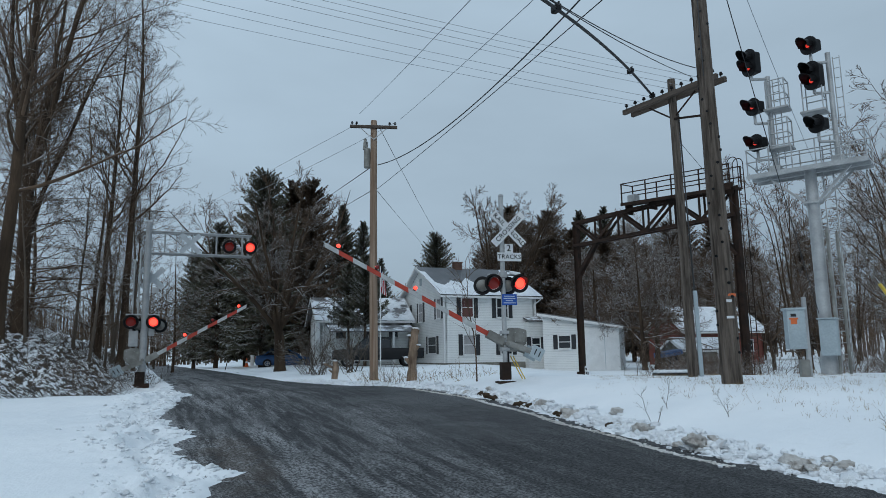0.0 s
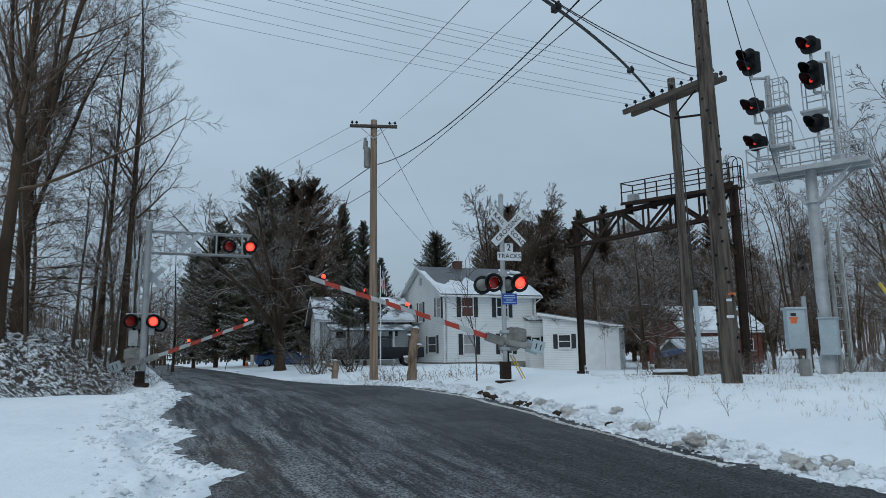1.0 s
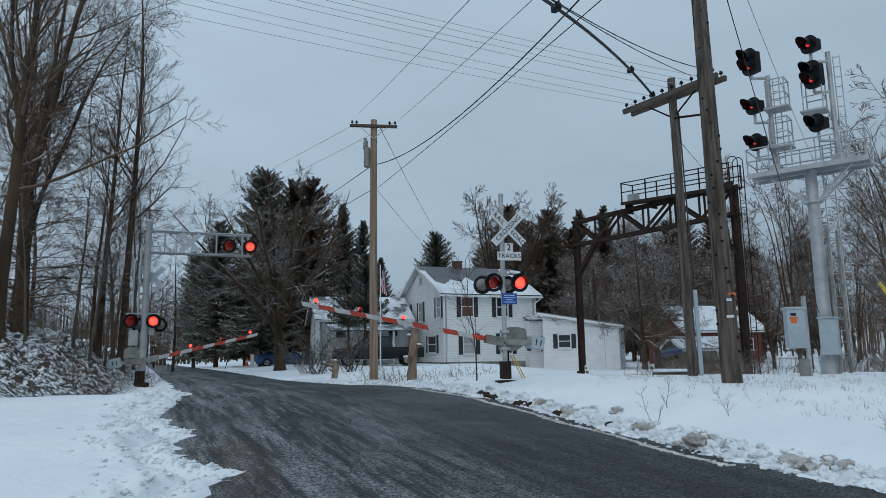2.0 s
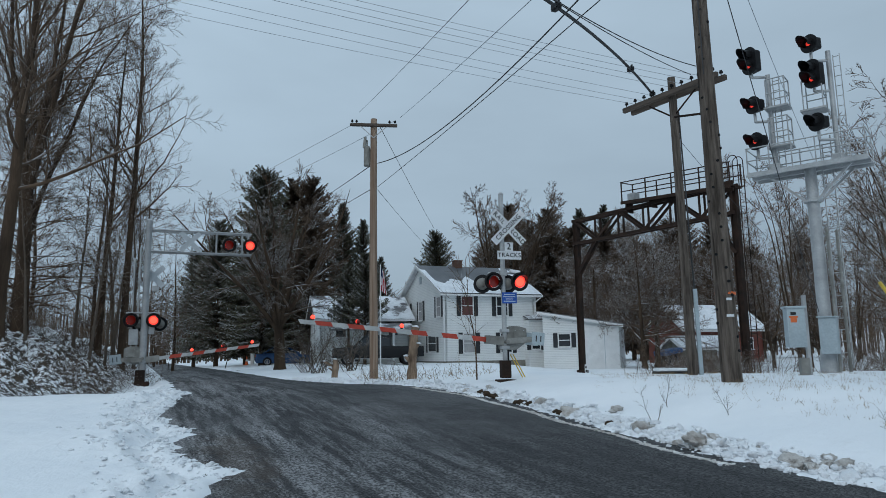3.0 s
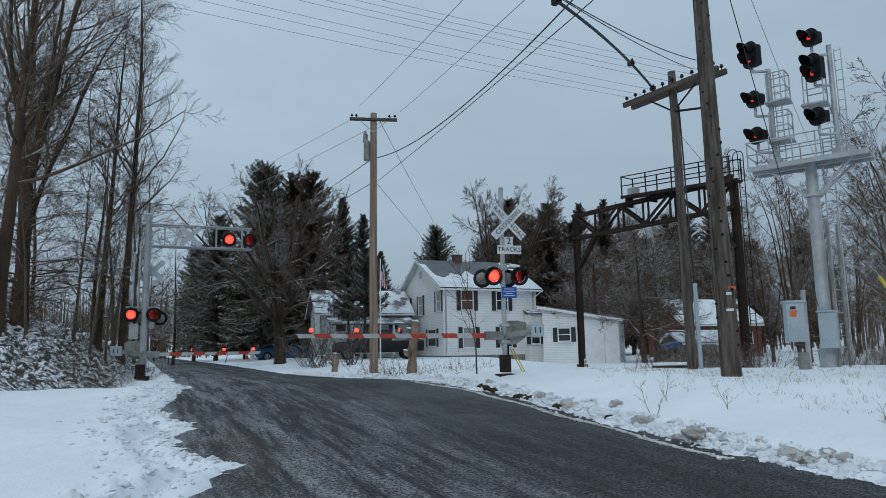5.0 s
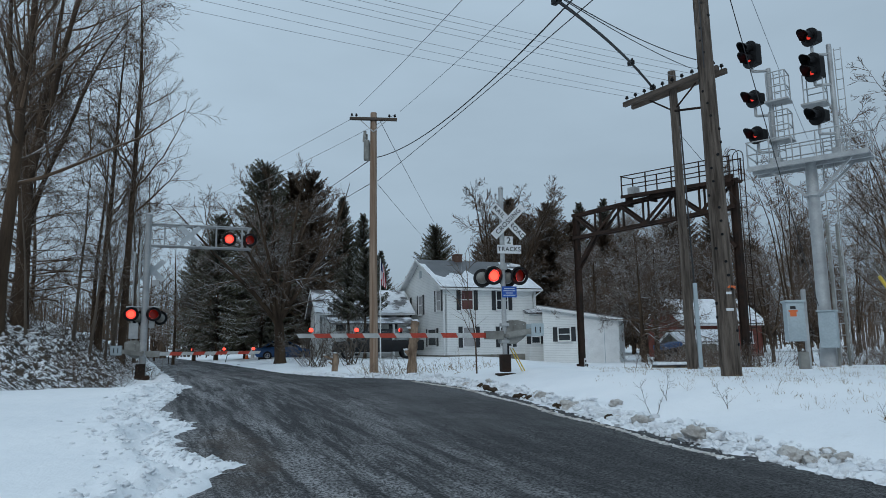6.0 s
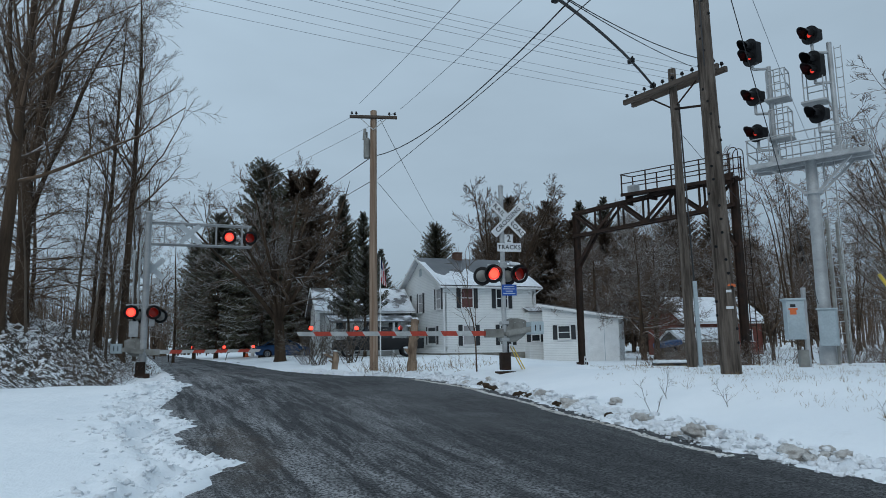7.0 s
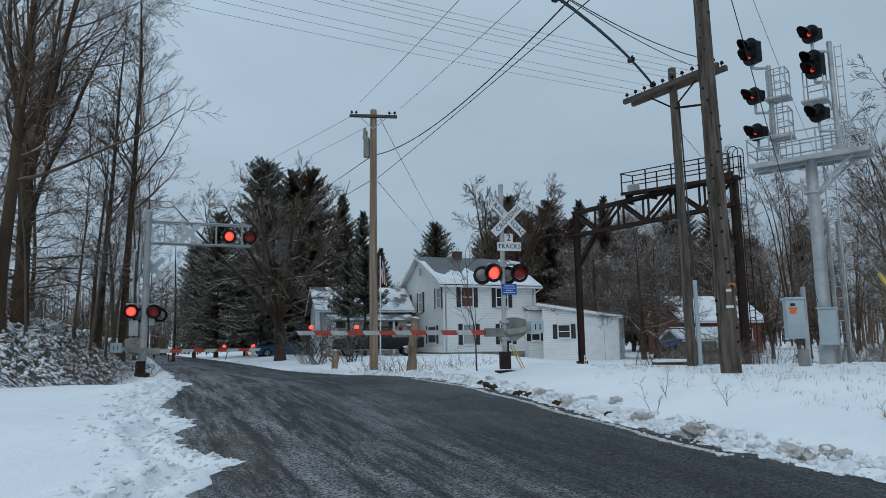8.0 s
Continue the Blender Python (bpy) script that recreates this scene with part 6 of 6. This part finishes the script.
# yard trees and the woods behind
WOODS = "woods behind the houses"
maple = tree_kind("bare_tree", spot(-10.0, 42.0, 0), "leafless maple with low snowy limbs in front of the spruces", "tree",
                  bare_tree(12.4, 0.36, 31, 0.26, 60, (8, 7, 4), (35, 80), 0.30, 0.02, 0.0, 0.011, 10, 0.22, 0.62, 0.10, 0.6), BARK, TWIG_SNOWY, "yard trees")
dome = tree_kind("bare_tree", spot(6.7, 76.0, 0), "round crowned leafless tree behind the house", "tree",
                 bare_tree(20.2, 0.4, 32, 0.22, 144, (8, 7, 4), (25, 60), 0.20, 0.02, 0.0, 0.017, 18, 0.22, 0.42, 0.08, 0.5), BARK, TWIG, WOODS)
wood_a = tree_kind("bare_tree", spot(20.0, 46.0, 0), "leafless woodland tree with snow dusted twigs", "tree",
                   bare_tree(13.0, 0.15, 33, 0.15, 22, (6, 6, 4), (35, 70), 0.36, 0.05, 0.0, 0.013), BARK, TWIG_SNOWY, WOODS)
wood_b = tree_kind("bare_tree", spot(24.0, 44.0, 0), "leafless many stemmed woodland tree", "tree",
                   bare_tree(12.0, 0.17, 34, 0.12, 24, (6, 6, 3), (35, 75), 0.36, 0.04, 0.0, 0.013, 4, 0.08, 0.28), BARK, TWIG_SNOWY, WOODS)
lone = tree_kind("bare_tree", spot(12.75, 44.0, 0), "small leafless tree with snowy level limbs beside the wing", "tree",
                 bare_tree(7.4, 0.19, 35, 0.24, 26, (8, 8, 5), (55, 90), 0.52, 0.0, 0.0, 0.010, droop=0.1), BARK, TWIG_SNOWY, "yard trees")
wrng = random.Random(4)
copy_thing(lone, spot(14.6, 47.5, 100, 1.15))
copy_thing(lone, spot(11.0, 50.0, 220, 1.2))
for k in range(32):
    src = (wood_a, wood_b)[k % 2]
    y = wrng.uniform(44, 88)
    x = y * wrng.uniform(0.20, 0.72)
    if 15 < x < 32 and 42 < y < 68:
        y = 68 + wrng.uniform(0, 16)
    copy_thing(src, spot(x, y, wrng.uniform(0, 360), wrng.uniform(0.75, 1.1) * (1.0 + max(0, y - 60) * 0.004)))
for k in range(8):
    y = wrng.uniform(31, 46)
    x = y * wrng.uniform(0.46, 0.72)
    copy_thing((wood_a, wood_b)[k % 2], spot(x, y, wrng.uniform(0, 360), wrng.uniform(0.6, 0.85) + (0.3 if x > 0.56 * y else 0.0)))
for k in range(10):
    y = wrng.uniform(66, 92)
    x = y * wrng.uniform(0.10, 0.36)
    copy_thing((wood_a, wood_b)[k % 2], spot(x, y, wrng.uniform(0, 360), wrng.uniform(0.9, 1.15)))
for k in range(10):
    y = wrng.uniform(64, 110)
    x = y * wrng.uniform(-0.50, -0.34)
    copy_thing((wood_a, wood_b)[k % 2], spot(x, y, wrng.uniform(0, 360), wrng.uniform(0.5, 0.8)))


def far_woods():
    """A distant wooded ridge: many plain stems and twigs."""
    r = random.Random(8)
    V, F = [], []
    for k in range(2600):
        a = radians(r.uniform(-52, 52))
        d = r.uniform(105, 260)
        x, y = d * math.sin(a), d * math.cos(a)
        z = float(land(np.array([x]), np.array([y]))[0])
        h = r.uniform(8, 14)
        tube(V, F, [Vector((x, y, z - 0.3)), Vector((x + r.gauss(0, 0.4), y, z + h))], [0.16, 0.03], 3)
        for b in range(7):
            zz = z + h * r.uniform(0.25, 0.95)
            an = r.uniform(0, 6.28)
            ln = r.uniform(1.2, 3.2)
            tube(V, F, [Vector((x, y, zz)), Vector((x + ln * math.cos(an), y + ln * math.sin(an), zz + ln * r.uniform(0.2, 0.9)))], [0.06, 0.02], 3)
    tagged(rows_mesh("far_woods", V, F, TWIG), "distant grey brown leafless woods", "woods", kind="stuff")


far_woods()

# ---- line wires ----
side = (ARM_R - ARM_L).normalized()
for k, lift in enumerate((3.8, 4.1, 3.96, 3.82, 3.65, 3.5, 3.27)):
    a = ARM_L.lerp(ARM_R, (0.06, 0.16, 0.30, 0.52, 0.62, 0.72, 0.82)[k]) + Vector((0, 0, 0.12))
    wire("line_wire", a, a + Vector((-32.0, -11.0, lift)) + side * (0.2 * k), 0.55, 0.0055, THIN_WIRE, label="thin bare line wire")
wire("signal_cable", (5.78, 17.7, 8.45), (1.56, 8.8, 6.35), -0.15, 0.035, WIRE, 1.5, "thick black lashed cable")
wire("service_wire", (6.41, 16.6, 8.57), (1.69, 9.0, 6.46), 0.08, 0.010, WIRE, 1.6)
wire("service_wire", (5.29, 13.4, 7.41), (1.65, 8.6, 6.24), 0.105, 0.010, WIRE, 1.6)
wire("telephone_cable", (-2.32, 23.9, 8.44), (2.02, 9.5, 6.73), 0.45, 0.016, WIRE, 1.5, "black lashed telephone cable")
wire("telephone_cable", (-2.32, 23.9, 7.56), (2.33, 9.5, 6.72), 0.04, 0.011, WIRE, 1.5, "black lashed telephone cable")
wire("telephone_cable", (-2.61, 24.1, 8.40), (-10.15, 60.0, 16.0), 0.02, 0.022, WIRE, 1.0, "black lashed telephone cable")
wire("telephone_cable", (-2.54, 24.1, 7.55), (-7.11, 46.0, 11.64), 0.0, 0.016, WIRE, 1.0, "black lashed telephone cable")
wire("line_wire", (-3.07, 23.95, 10.02), (-22.97, 60.0, 14.49), 0.05, 0.010, THIN_WIRE, 1.3, "thin bare line wire")
wire("line_wire", (-1.66, 23.95, 10.06), (-22.97, 60.0, 14.39), 0.46, 0.010, THIN_WIRE, 1.0, "thin bare line wire")
wire("line_wire", (-2.98, 23.9, 10.39), (0.38, 9.5, 6.75), 0.03, 0.009, THIN_WIRE, 1.5, "thin bare line wire")
wire("line_wire", (-1.49, 23.9, 10.15), (1.31, 9.5, 6.74), 0.03, 0.009, THIN_WIRE, 1.5, "thin bare line wire")
wire("house_drop", (-2.25, 24.1, 9.89), (-0.65, 50.3, 10.9), 0.08, 0.011, WIRE, 1.0, "service drop to the house")
wire("house_drop", (-2.34, 24.1, 7.51), (-1.66, 51.0, 10.1), 0.03, 0.011, WIRE, 1.0, "service drop to the house")
for f in (0.02, 0.36, 0.98):
    clip = thing("cable_clamp", pose(*Vector((5.78, 17.7, 8.45)).lerp(Vector((1.56, 8.8, 6.35)), f) + Vector((0, 0, 0.60 * f * (1 - f))), 0, 0, 25), "dark clamp on the thick lashed cable", "cable clamp")
    part("body", box(bmesh.new(), (0, 0, 0), (0.09, 0.16, 0.10), (0, 0, 0), 0.02), BLACK, clip)
    part("ear", box(bmesh.new(), (0.04, 0.02, 0.08), (0.03, 0.06, 0.09), (0, 20, 0), 0.01), BLACK, clip)
wire("guy_wire", (4.0, 10.0, 9.8), (10.3, 18.6, 2.0), 0.1, 0.009, WIRE, 1.0, "dark slanting steel guy wire")
wire("guy_wire", (4.45, 10.0, 8.45), (11.6, 20.0, 6.2), 0.2, 0.006, THIN_WIRE, 1.0, "thin steel guy wire")
wire("lashed_drop", (6.2, 17.0, 6.9), (13.0, 21.0, 2.2), 0.35, 0.008, WIRE, 1.0)


# ---- stumps, markers, stems ----
def stump(x, y, h, r, seed, label, limbs):
    """A cut, weathered trunk with sawn limb stubs and a cap of snow."""
    g = np.random.RandomState(seed)
    m = thing("tree_stump", spot(x, y), label, "stump")
    T, TR = strands(np.array([[0, 0, -0.1]]), np.array([[0.05, 0, 1.0]]), np.array([h + 0.1]), np.array([r * 1.15]), 9, 0.06, 0.0, g, 0.02, 0.18)
    TR[:, 0] *= 1.3
    TR *= g.uniform(0.88, 1.12, TR.shape)
    V, F = skin(T, TR, 11)
    V += g.normal(0, 0.012, V.shape)
    ring = len(V) - 11
    solid("trunk", [(V, F), (V[ring:], np.array([(0, k, k + 1) for k in range(1, 10)]))], STUMP_WOOD, m)
    tops = [Vector(T[0, -1])]
    for f, dx, dz, rr in limbs:
        p = Vector(T[0, int(f * 9)])
        q = p + Vector((dx, -0.04, dz))
        part("stub", rod(bmesh.new(), p, q, rr, rr * 0.85, 9), STUMP_WOOD, m)
        tops.append(q)
    top = chunk_mesh(seed, 2)
    top.materials.append(CLEAN_SNOW)
    for k, p in enumerate(tops):
        cap = new("snow_cap", top)
        cap.parent = m
        w = r * (1.05 if k == 0 else 0.75)
        cap.matrix_basis = pose(p.x, p.y, p.z + 0.02) @ Matrix.Diagonal((w, w, w * 0.6, 1))


STUMP_WOOD = worn("weathered_stump_wood", (0.40, 0.29, 0.21), (0.11, 0.075, 0.052), 0.9, 0, 6.0, 26.0, (1, 1, 0.3), 0.9, 0.03)
stump(-4.15, 26.0, 0.78, 0.11, 2, "short cut trunk with side limbs and a snow cap", ((0.75, -0.42, 0.22, 0.045), (0.5, -0.24, 0.18, 0.035)))
stump(-1.08, 22.2, 1.75, 0.13, 4, "cut trunk with stub limbs and a snow cap", ((0.35, -0.22, 0.30, 0.065), (0.62, 0.20, 0.28, 0.055), (0.8, -0.14, 0.18, 0.045)))


# ---- roadside clutter beyond the far gate ----
def traffic_cone(x, y):
    m = thing("traffic_cone", spot(x, y), "orange traffic cone with a white band in the snow", "cone")
    part("base", box(bmesh.new(), (0, 0, 0.12), (0.38, 0.38, 0.05), (0, 0, 0), 0.015), ORANGE, m)
    part("body", lathe(bmesh.new(), [(0.15, 0.14), (0.10, 0.42), (0.035, 0.85), (0.001, 0.86)], 16), ORANGE, m)
    part("band", lathe(bmesh.new(), [(0.112, 0.42), (0.087, 0.58)], 16), SIGN_WHITE, m, "white reflective band")


def pedestal(x, y):
    m = thing("utility_pedestal", spot(x, y), "white utility pedestal standing in the snow", "pedestal")
    part("body", box(bmesh.new(), (0, 0, 0.5), (0.28, 0.28, 1.0), (0, 0, 0), 0.03), TRIM, m)
    part("lid", box(bmesh.new(), (0, 0, 1.0), (0.32, 0.32, 0.08), (0, 0, 0), 0.03), TRIM, m)


def utility_trailer(x, y):
    m = thing("utility_trailer", pose(x, y, at(x, y, 0.02), 0, 0, 12), "low grey utility trailer parked beside the road", "trailer")
    part("bed", box(bmesh.new(), (0, 0, 0.52), (1.9, 1.1, 0.10), (0, 0, 0), 0.02), BOX_GREY, m)
    part("tongue", rod(bmesh.new(), (-0.95, 0, 0.48), (-1.7, 0, 0.42), 0.04), BOX_GREY, m)
    for yy in (-0.52, 0.52):
        part("side_rail", box(bmesh.new(), (0, yy, 0.82), (1.9, 0.05, 0.06)), BOX_GREY, m)
        wheel(m, -0.1, yy * 1.15, 0.27)
        for xx in (-0.9, 0.9):
            part("rail_post", box(bmesh.new(), (xx, yy, 0.68), (0.05, 0.05, 0.3)), BOX_GREY, m)
    part("snow_load", box(bmesh.new(), (0, 0, 0.60), (1.8, 1.0, 0.07), (0, 0, 0), 0.03), CLEAN_SNOW, m)


def road_marker(x, y, lean):
    m = thing("road_marker", spot(x, y), "thin dark roadside marker post", "marker post")
    part("post", rod(bmesh.new(), (0, 0, 0), (lean, 0, 0.75), 0.03, n=8), RUST, m)


traffic_cone(-17.2, 60.0)
pedestal(-16.7, 60.0)
utility_trailer(-16.0, 62.0)
road_marker(-20.0, 50.0, 0.0)
road_marker(-15.9, 50.0, 0.18)


def stems(name, places, label, category, seed, hi, count, spread_r, material, twigs=2, r=0.006, splay=0.3):
    """Clumps of dry stems that lean apart and branch."""
    g = np.random.RandomState(seed)
    for x, y in places:
        off = g.normal(0, spread_r, (count, 2))
        z = ground_height(x + off[:, 0], y + off[:, 1]) - at(x, y) - 0.03
        P = np.concatenate([off, z[:, None]], 1)
        D = np.concatenate([off * (0.5 / max(spread_r, 0.1)) * splay + g.normal(0, splay, (count, 2)), np.ones((count, 1))], 1)
        L = hi * g.uniform(0.35, 1.1, count)
        A, AR = strands(P, D, L, r * g.uniform(0.7, 1.4, count), 5, 0.10, 0.0, g, r * 0.5)
        p, d, l2, rr = offshoots(A, AR, L, twigs, g, 0.25, 1.0, (20, 60), 0.45, 0.7, r * 0.5, 0.2)
        B, BR = strands(p, d, l2, rr, 3, 0.12, 0.03, g, r * 0.4)
        p, d, l3, rr = offshoots(B, BR, l2, max(2, twigs // 2), g, 0.2, 1.0, (20, 60), 0.5, 0.7, r * 0.4, 0.1)
        ob = solid(name, [skin(A, AR, 4), skin(B, BR, 3), cones(p, d, l3 + 0.02, rr)], material)
        ob.matrix_basis = pose(x, y, at(x, y))
        tagged(ob, label, category, kind="stuff" if count > 3 else "")


sq = random.Random(21)
stems("weed_clump", [(sq.uniform(-2.6, 1.2), sq.uniform(20.2, 22.6)) for _ in range(11)], "dry brown weed stems in the snow", "weeds", 1, 0.5, 8, 0.28, DEAD_GRASS, 5, 0.005, 0.7)
stems("weed_clump", [(sq.uniform(-2.3, 0.4), sq.uniform(19.8, 22.0)) for _ in range(7)], "dark twiggy weeds bent over in the snow", "weeds", 11, 0.75, 5, 0.25, TWIG, 5, 0.006, 0.6)
stems("shrub", [(-5.6, 31.5), (-4.2, 31.6), (-6.6, 33.4)], "leafless garden shrub with arching snow dusted twigs", "shrub", 2, 2.7, 16, 0.22, PALE_BARK, 9, 0.017, 0.55)
stems("sapling", [(0.85, 19.6)], "thin leafless sapling beside the crossing signal", "sapling", 3, 3.4, 1, 0.03, TWIG, 12, 0.018, 0.03)
stems("brush", [(9.6 + sq.uniform(-2.0, 2.2), 26.5 + sq.uniform(-1.5, 1.5)) for _ in range(9)], "tangled snowy brush", "brush", 4, 1.2, 26, 0.5, TWIG_SNOWY, 5, 0.009, 0.6)
stems("brush", [(15.5 + sq.uniform(-3, 5), 24.5 + sq.uniform(-3, 3)) for _ in range(16)], "tangled brown brush below the woods", "brush", 5, 1.5, 24, 0.6, TWIG_SNOWY, 5, 0.009, 0.6)
stems("brush", [(12.2 + sq.uniform(-1.0, 1.6), 35 + sq.uniform(-2, 2)) for _ in range(6)], "low snow loaded bushes by the shed", "brush", 15, 1.5, 44, 0.6, TWIG_SNOWY, 7, 0.011, 0.7)
stems("brush", [(-14.2 - sq.uniform(0, 4.5), 22.5 + sq.uniform(-1.5, 7)) for _ in range(14)], "brown leafless brush along the top of the bank", "brush", 17, 2.4, 18, 0.5, TWIG, 5, 0.009, 0.5)
stems("weed_stalk", [(5.62, 8.75), (3.55, 11.9), (3.95, 12.4), (4.5, 11.2)], "single dry stalk standing in the snow", "weeds", 6, 0.6, 2, 0.03, TWIG, 6, 0.006, 0.15)
stems("weed_clump", [(sq.uniform(-12.5, -10.2), sq.uniform(20.0, 26.0)) for _ in range(20)], "dry brush at the foot of the bank", "brush", 7, 0.8, 10, 0.3, TWIG, 4, 0.006, 0.6)


def snow_grass():
    """Dead blades poking through the snow by the road and poles."""
    q = random.Random(31)
    V, F = [], []
    for c in range(850):
        y = q.uniform(8.5, 21)
        x = y * q.uniform(0.22, 0.70) if q.random() < 0.8 else 5.6 + q.gauss(0, 0.5)
        v = 0.9135 * x + 0.4067 * y
        if v < 9.0:
            continue
        z = at(x, y)
        for b in range(q.randint(2, 8)):
            px, py = x + q.gauss(0, 0.05), y + q.gauss(0, 0.05)
            h, a = q.uniform(0.02, 0.09), q.uniform(0, 6.28)
            w = 0.004
            tx, ty = q.gauss(0, 0.05), q.gauss(0, 0.05)
            k = len(V)
            V.extend([Vector((px - w * math.cos(a), py - w * math.sin(a), z - 0.02)), Vector((px + w * math.cos(a), py + w * math.sin(a), z - 0.02)), Vector((px + tx, py + ty, z + h))])
            F.append((k, k + 1, k + 2))
    tagged(rows_mesh("grass", V, F, DEAD_GRASS), "dead tan grass blades poking through snow", "grass", kind="stuff")


snow_grass()


def bank_litter():
    """Twigs, dead leaves and brambles on the bank."""
    q = random.Random(41)
    V, F = [], []
    for c in range(1500):
        y = q.uniform(14.5, 34)
        x = -10.4 - 0.35 * max(0, y - 23) - abs(q.gauss(0, 2.6))
        z = at(x, y)
        d = Vector((q.gauss(0, 1), q.gauss(0, 1), abs(q.gauss(0, 0.5)) + 0.05)).normalized()
        L = q.uniform(0.12, 0.6)
        p = Vector((x, y, z - 0.01))
        tube(V, F, [p, p + d * L * 0.5 + Vector((0, 0, 0.04)), p + d * L], [0.009, 0.007, 0.003], 3)
    tagged(rows_mesh("bank_litter", V, F, TWIG), "fallen twigs and brambles on the snowy bank", "brush", kind="stuff")


bank_litter()


def flag_pole():
    m = thing("flagpole", spot(-3.16, 34.0), "white flagpole with a limp red, white and blue flag", "flagpole")
    part("pole", rod(bmesh.new(), (0, 0, 0), (0, 0, 5.2), 0.035, 0.025), TRIM, m)
    V, F = [], []
    for j in range(9):
        for i in range(7):
            f, g = i / 6, j / 8
            V.append(Vector((0.03 + 0.30 * f * (0.5 + 0.5 * g), 0.06 * math.sin(f * 9 + g), 5.05 - 1.15 * g - 0.25 * f)))
    for j in range(8):
        for i in range(6):
            F.append((j * 7 + i, j * 7 + i + 1, j * 7 + i + 8, j * 7 + i + 7))
    me = rows_mesh("flag", V, F, FLAG_RED, m, "limp striped flag")
    me.data.materials.append(SIGN_WHITE)
    me.data.materials.append(FLAG_BLUE)
    for k, p in enumerate(me.data.polygons):
        j, i = divmod(k, 6)
        p.material_index = 2 if j < 3 and i < 3 else (i + j // 3) % 2
    sol = me.modifiers.new("thickness", "SOLIDIFY")
    sol.thickness = 0.006


flag_pole()


def guy_guard():
    m = thing("guy_guard", spot(9.25, 14.0), "yellow plastic guard on a guy wire", "guy guard")
    part("guard", rod(bmesh.new(), (0.62, 0, 0.6), (-0.28, 0, 2.05), 0.035), YELLOW, m)
    part("wire", rod(bmesh.new(), (0.95, 0, 0.0), (-0.36, 0, 2.2), 0.01, n=6), GALV, m)


guy_guard()
yg = thing("guy_guard", spot(1.75, 18.9), "yellow guard strips beside the crossing signal", "guy guard")
for dx in (0.0, 0.07):
    part("guard", rod(bmesh.new(), (0.05 + dx, 0, 0.75), (0.42 + dx, -0.1, 0.0), 0.015), YELLOW, yg)
fl = thing("survey_ribbon", spot(6.0, 14.0), "orange ribbon hanging behind the thick pole", "ribbon")
part("ribbon", box(bmesh.new(), (-0.14, 0, 1.5), (0.05, 0.02, 0.5), (0, 3, 0), 0.006), ORANGE, fl)
mk = thing("marker_stake", spot(5.3, 26.0), "white marker stake with dark figures", "marker")
part("stake", box(bmesh.new(), (0, 0, 0.22), (0.09, 0.03, 0.5), (0, 0, 0), 0.006), SIGN_WHITE, mk)
for k in range(2):
    part("print_bar", box(bmesh.new(), (0, -0.018, 0.36 - 0.14 * k), (0.05, 0.004, 0.08)), SIGN_BLACK, mk)
hump = thing("cable_vault_cover", spot(7.3, 22.0), "dark low vault cover capped with snow", "vault cover")
part("lid", box(bmesh.new(), (0, 0, 0.08), (1.3, 0.7, 0.3), (0, 0, 0), 0.08), BLACK, hump)
part("snow_cap", box(bmesh.new(), (0, 0.05, 0.25), (1.2, 0.6, 0.12), (0, 0, 0), 0.06), CLEAN_SNOW, hump)


def motions():
    def swing(arm, side, rows, high):
        walk(arm, [(t, pose(0, 0, high, 0, -side * a, 0)) for t, a in rows])

    swing(right_arm, -1, ((0, 28.0), (0.5, 22.6), (1, 18.0), (1.5, 13.8), (1.7, 12.4), (2.3, 9.4), (2.8, 7.0), (3, 5.8), (3.2, 4.7), (3.5, 3.4), (4, 1.5), (4.5, 0.6), (6, 0.4), (8, 0.4)), 1.02)
    swing(left_arm, 1, ((0, 30.0), (0.5, 25.2), (1, 20.7), (1.5, 16.9), (2.3, 11.6), (2.8, 9.0), (3, 7.2), (3.5, 2.4), (4, 0.6), (4.5, 0.2), (6, 0), (8, 0)), 0.93)

    def flash(disc, place, on, off):
        """The lamp turns its lit face out for half of each 1.1 s."""
        turns = []
        for k in range(-1, 9):
            turns += [(1.1 * k + on, 1), (1.1 * k + off, 0)]
        rows, lit = [(0.0, 0 if any(1.1 * k + on <= 0 < 1.1 * k + off for k in range(-1, 2)) else 180)], None
        ang = rows[0][1]
        for t, want in turns:
            goal = 0 if want else 180
            if t <= 0 or t > 7.9 or ang % 360 == goal:
                continue
            rows.append((t, ang))
            rows += [(t + 0.015, ang + 60), (t + 0.03, ang + 120), (t + 0.045, ang + 180)]
            ang += 180
        if rows[-1][0] < 8:
            rows.append((8.0, ang))
        walk(disc, [(t, pose(*place, 0, 0, a)) for t, a in rows])

    for disc, place in lamps_a:
        flash(disc, place, 0.10, 0.64)
    for disc, place in lamps_b:
        flash(disc, place, 0.66, 1.14)
    for disc, place in arm_lamps["a"]:
        flash(disc, place, 0.10, 0.64)
    for disc, place in arm_lamps["b"]:
        flash(disc, place, 0.66, 1.14)


motions()
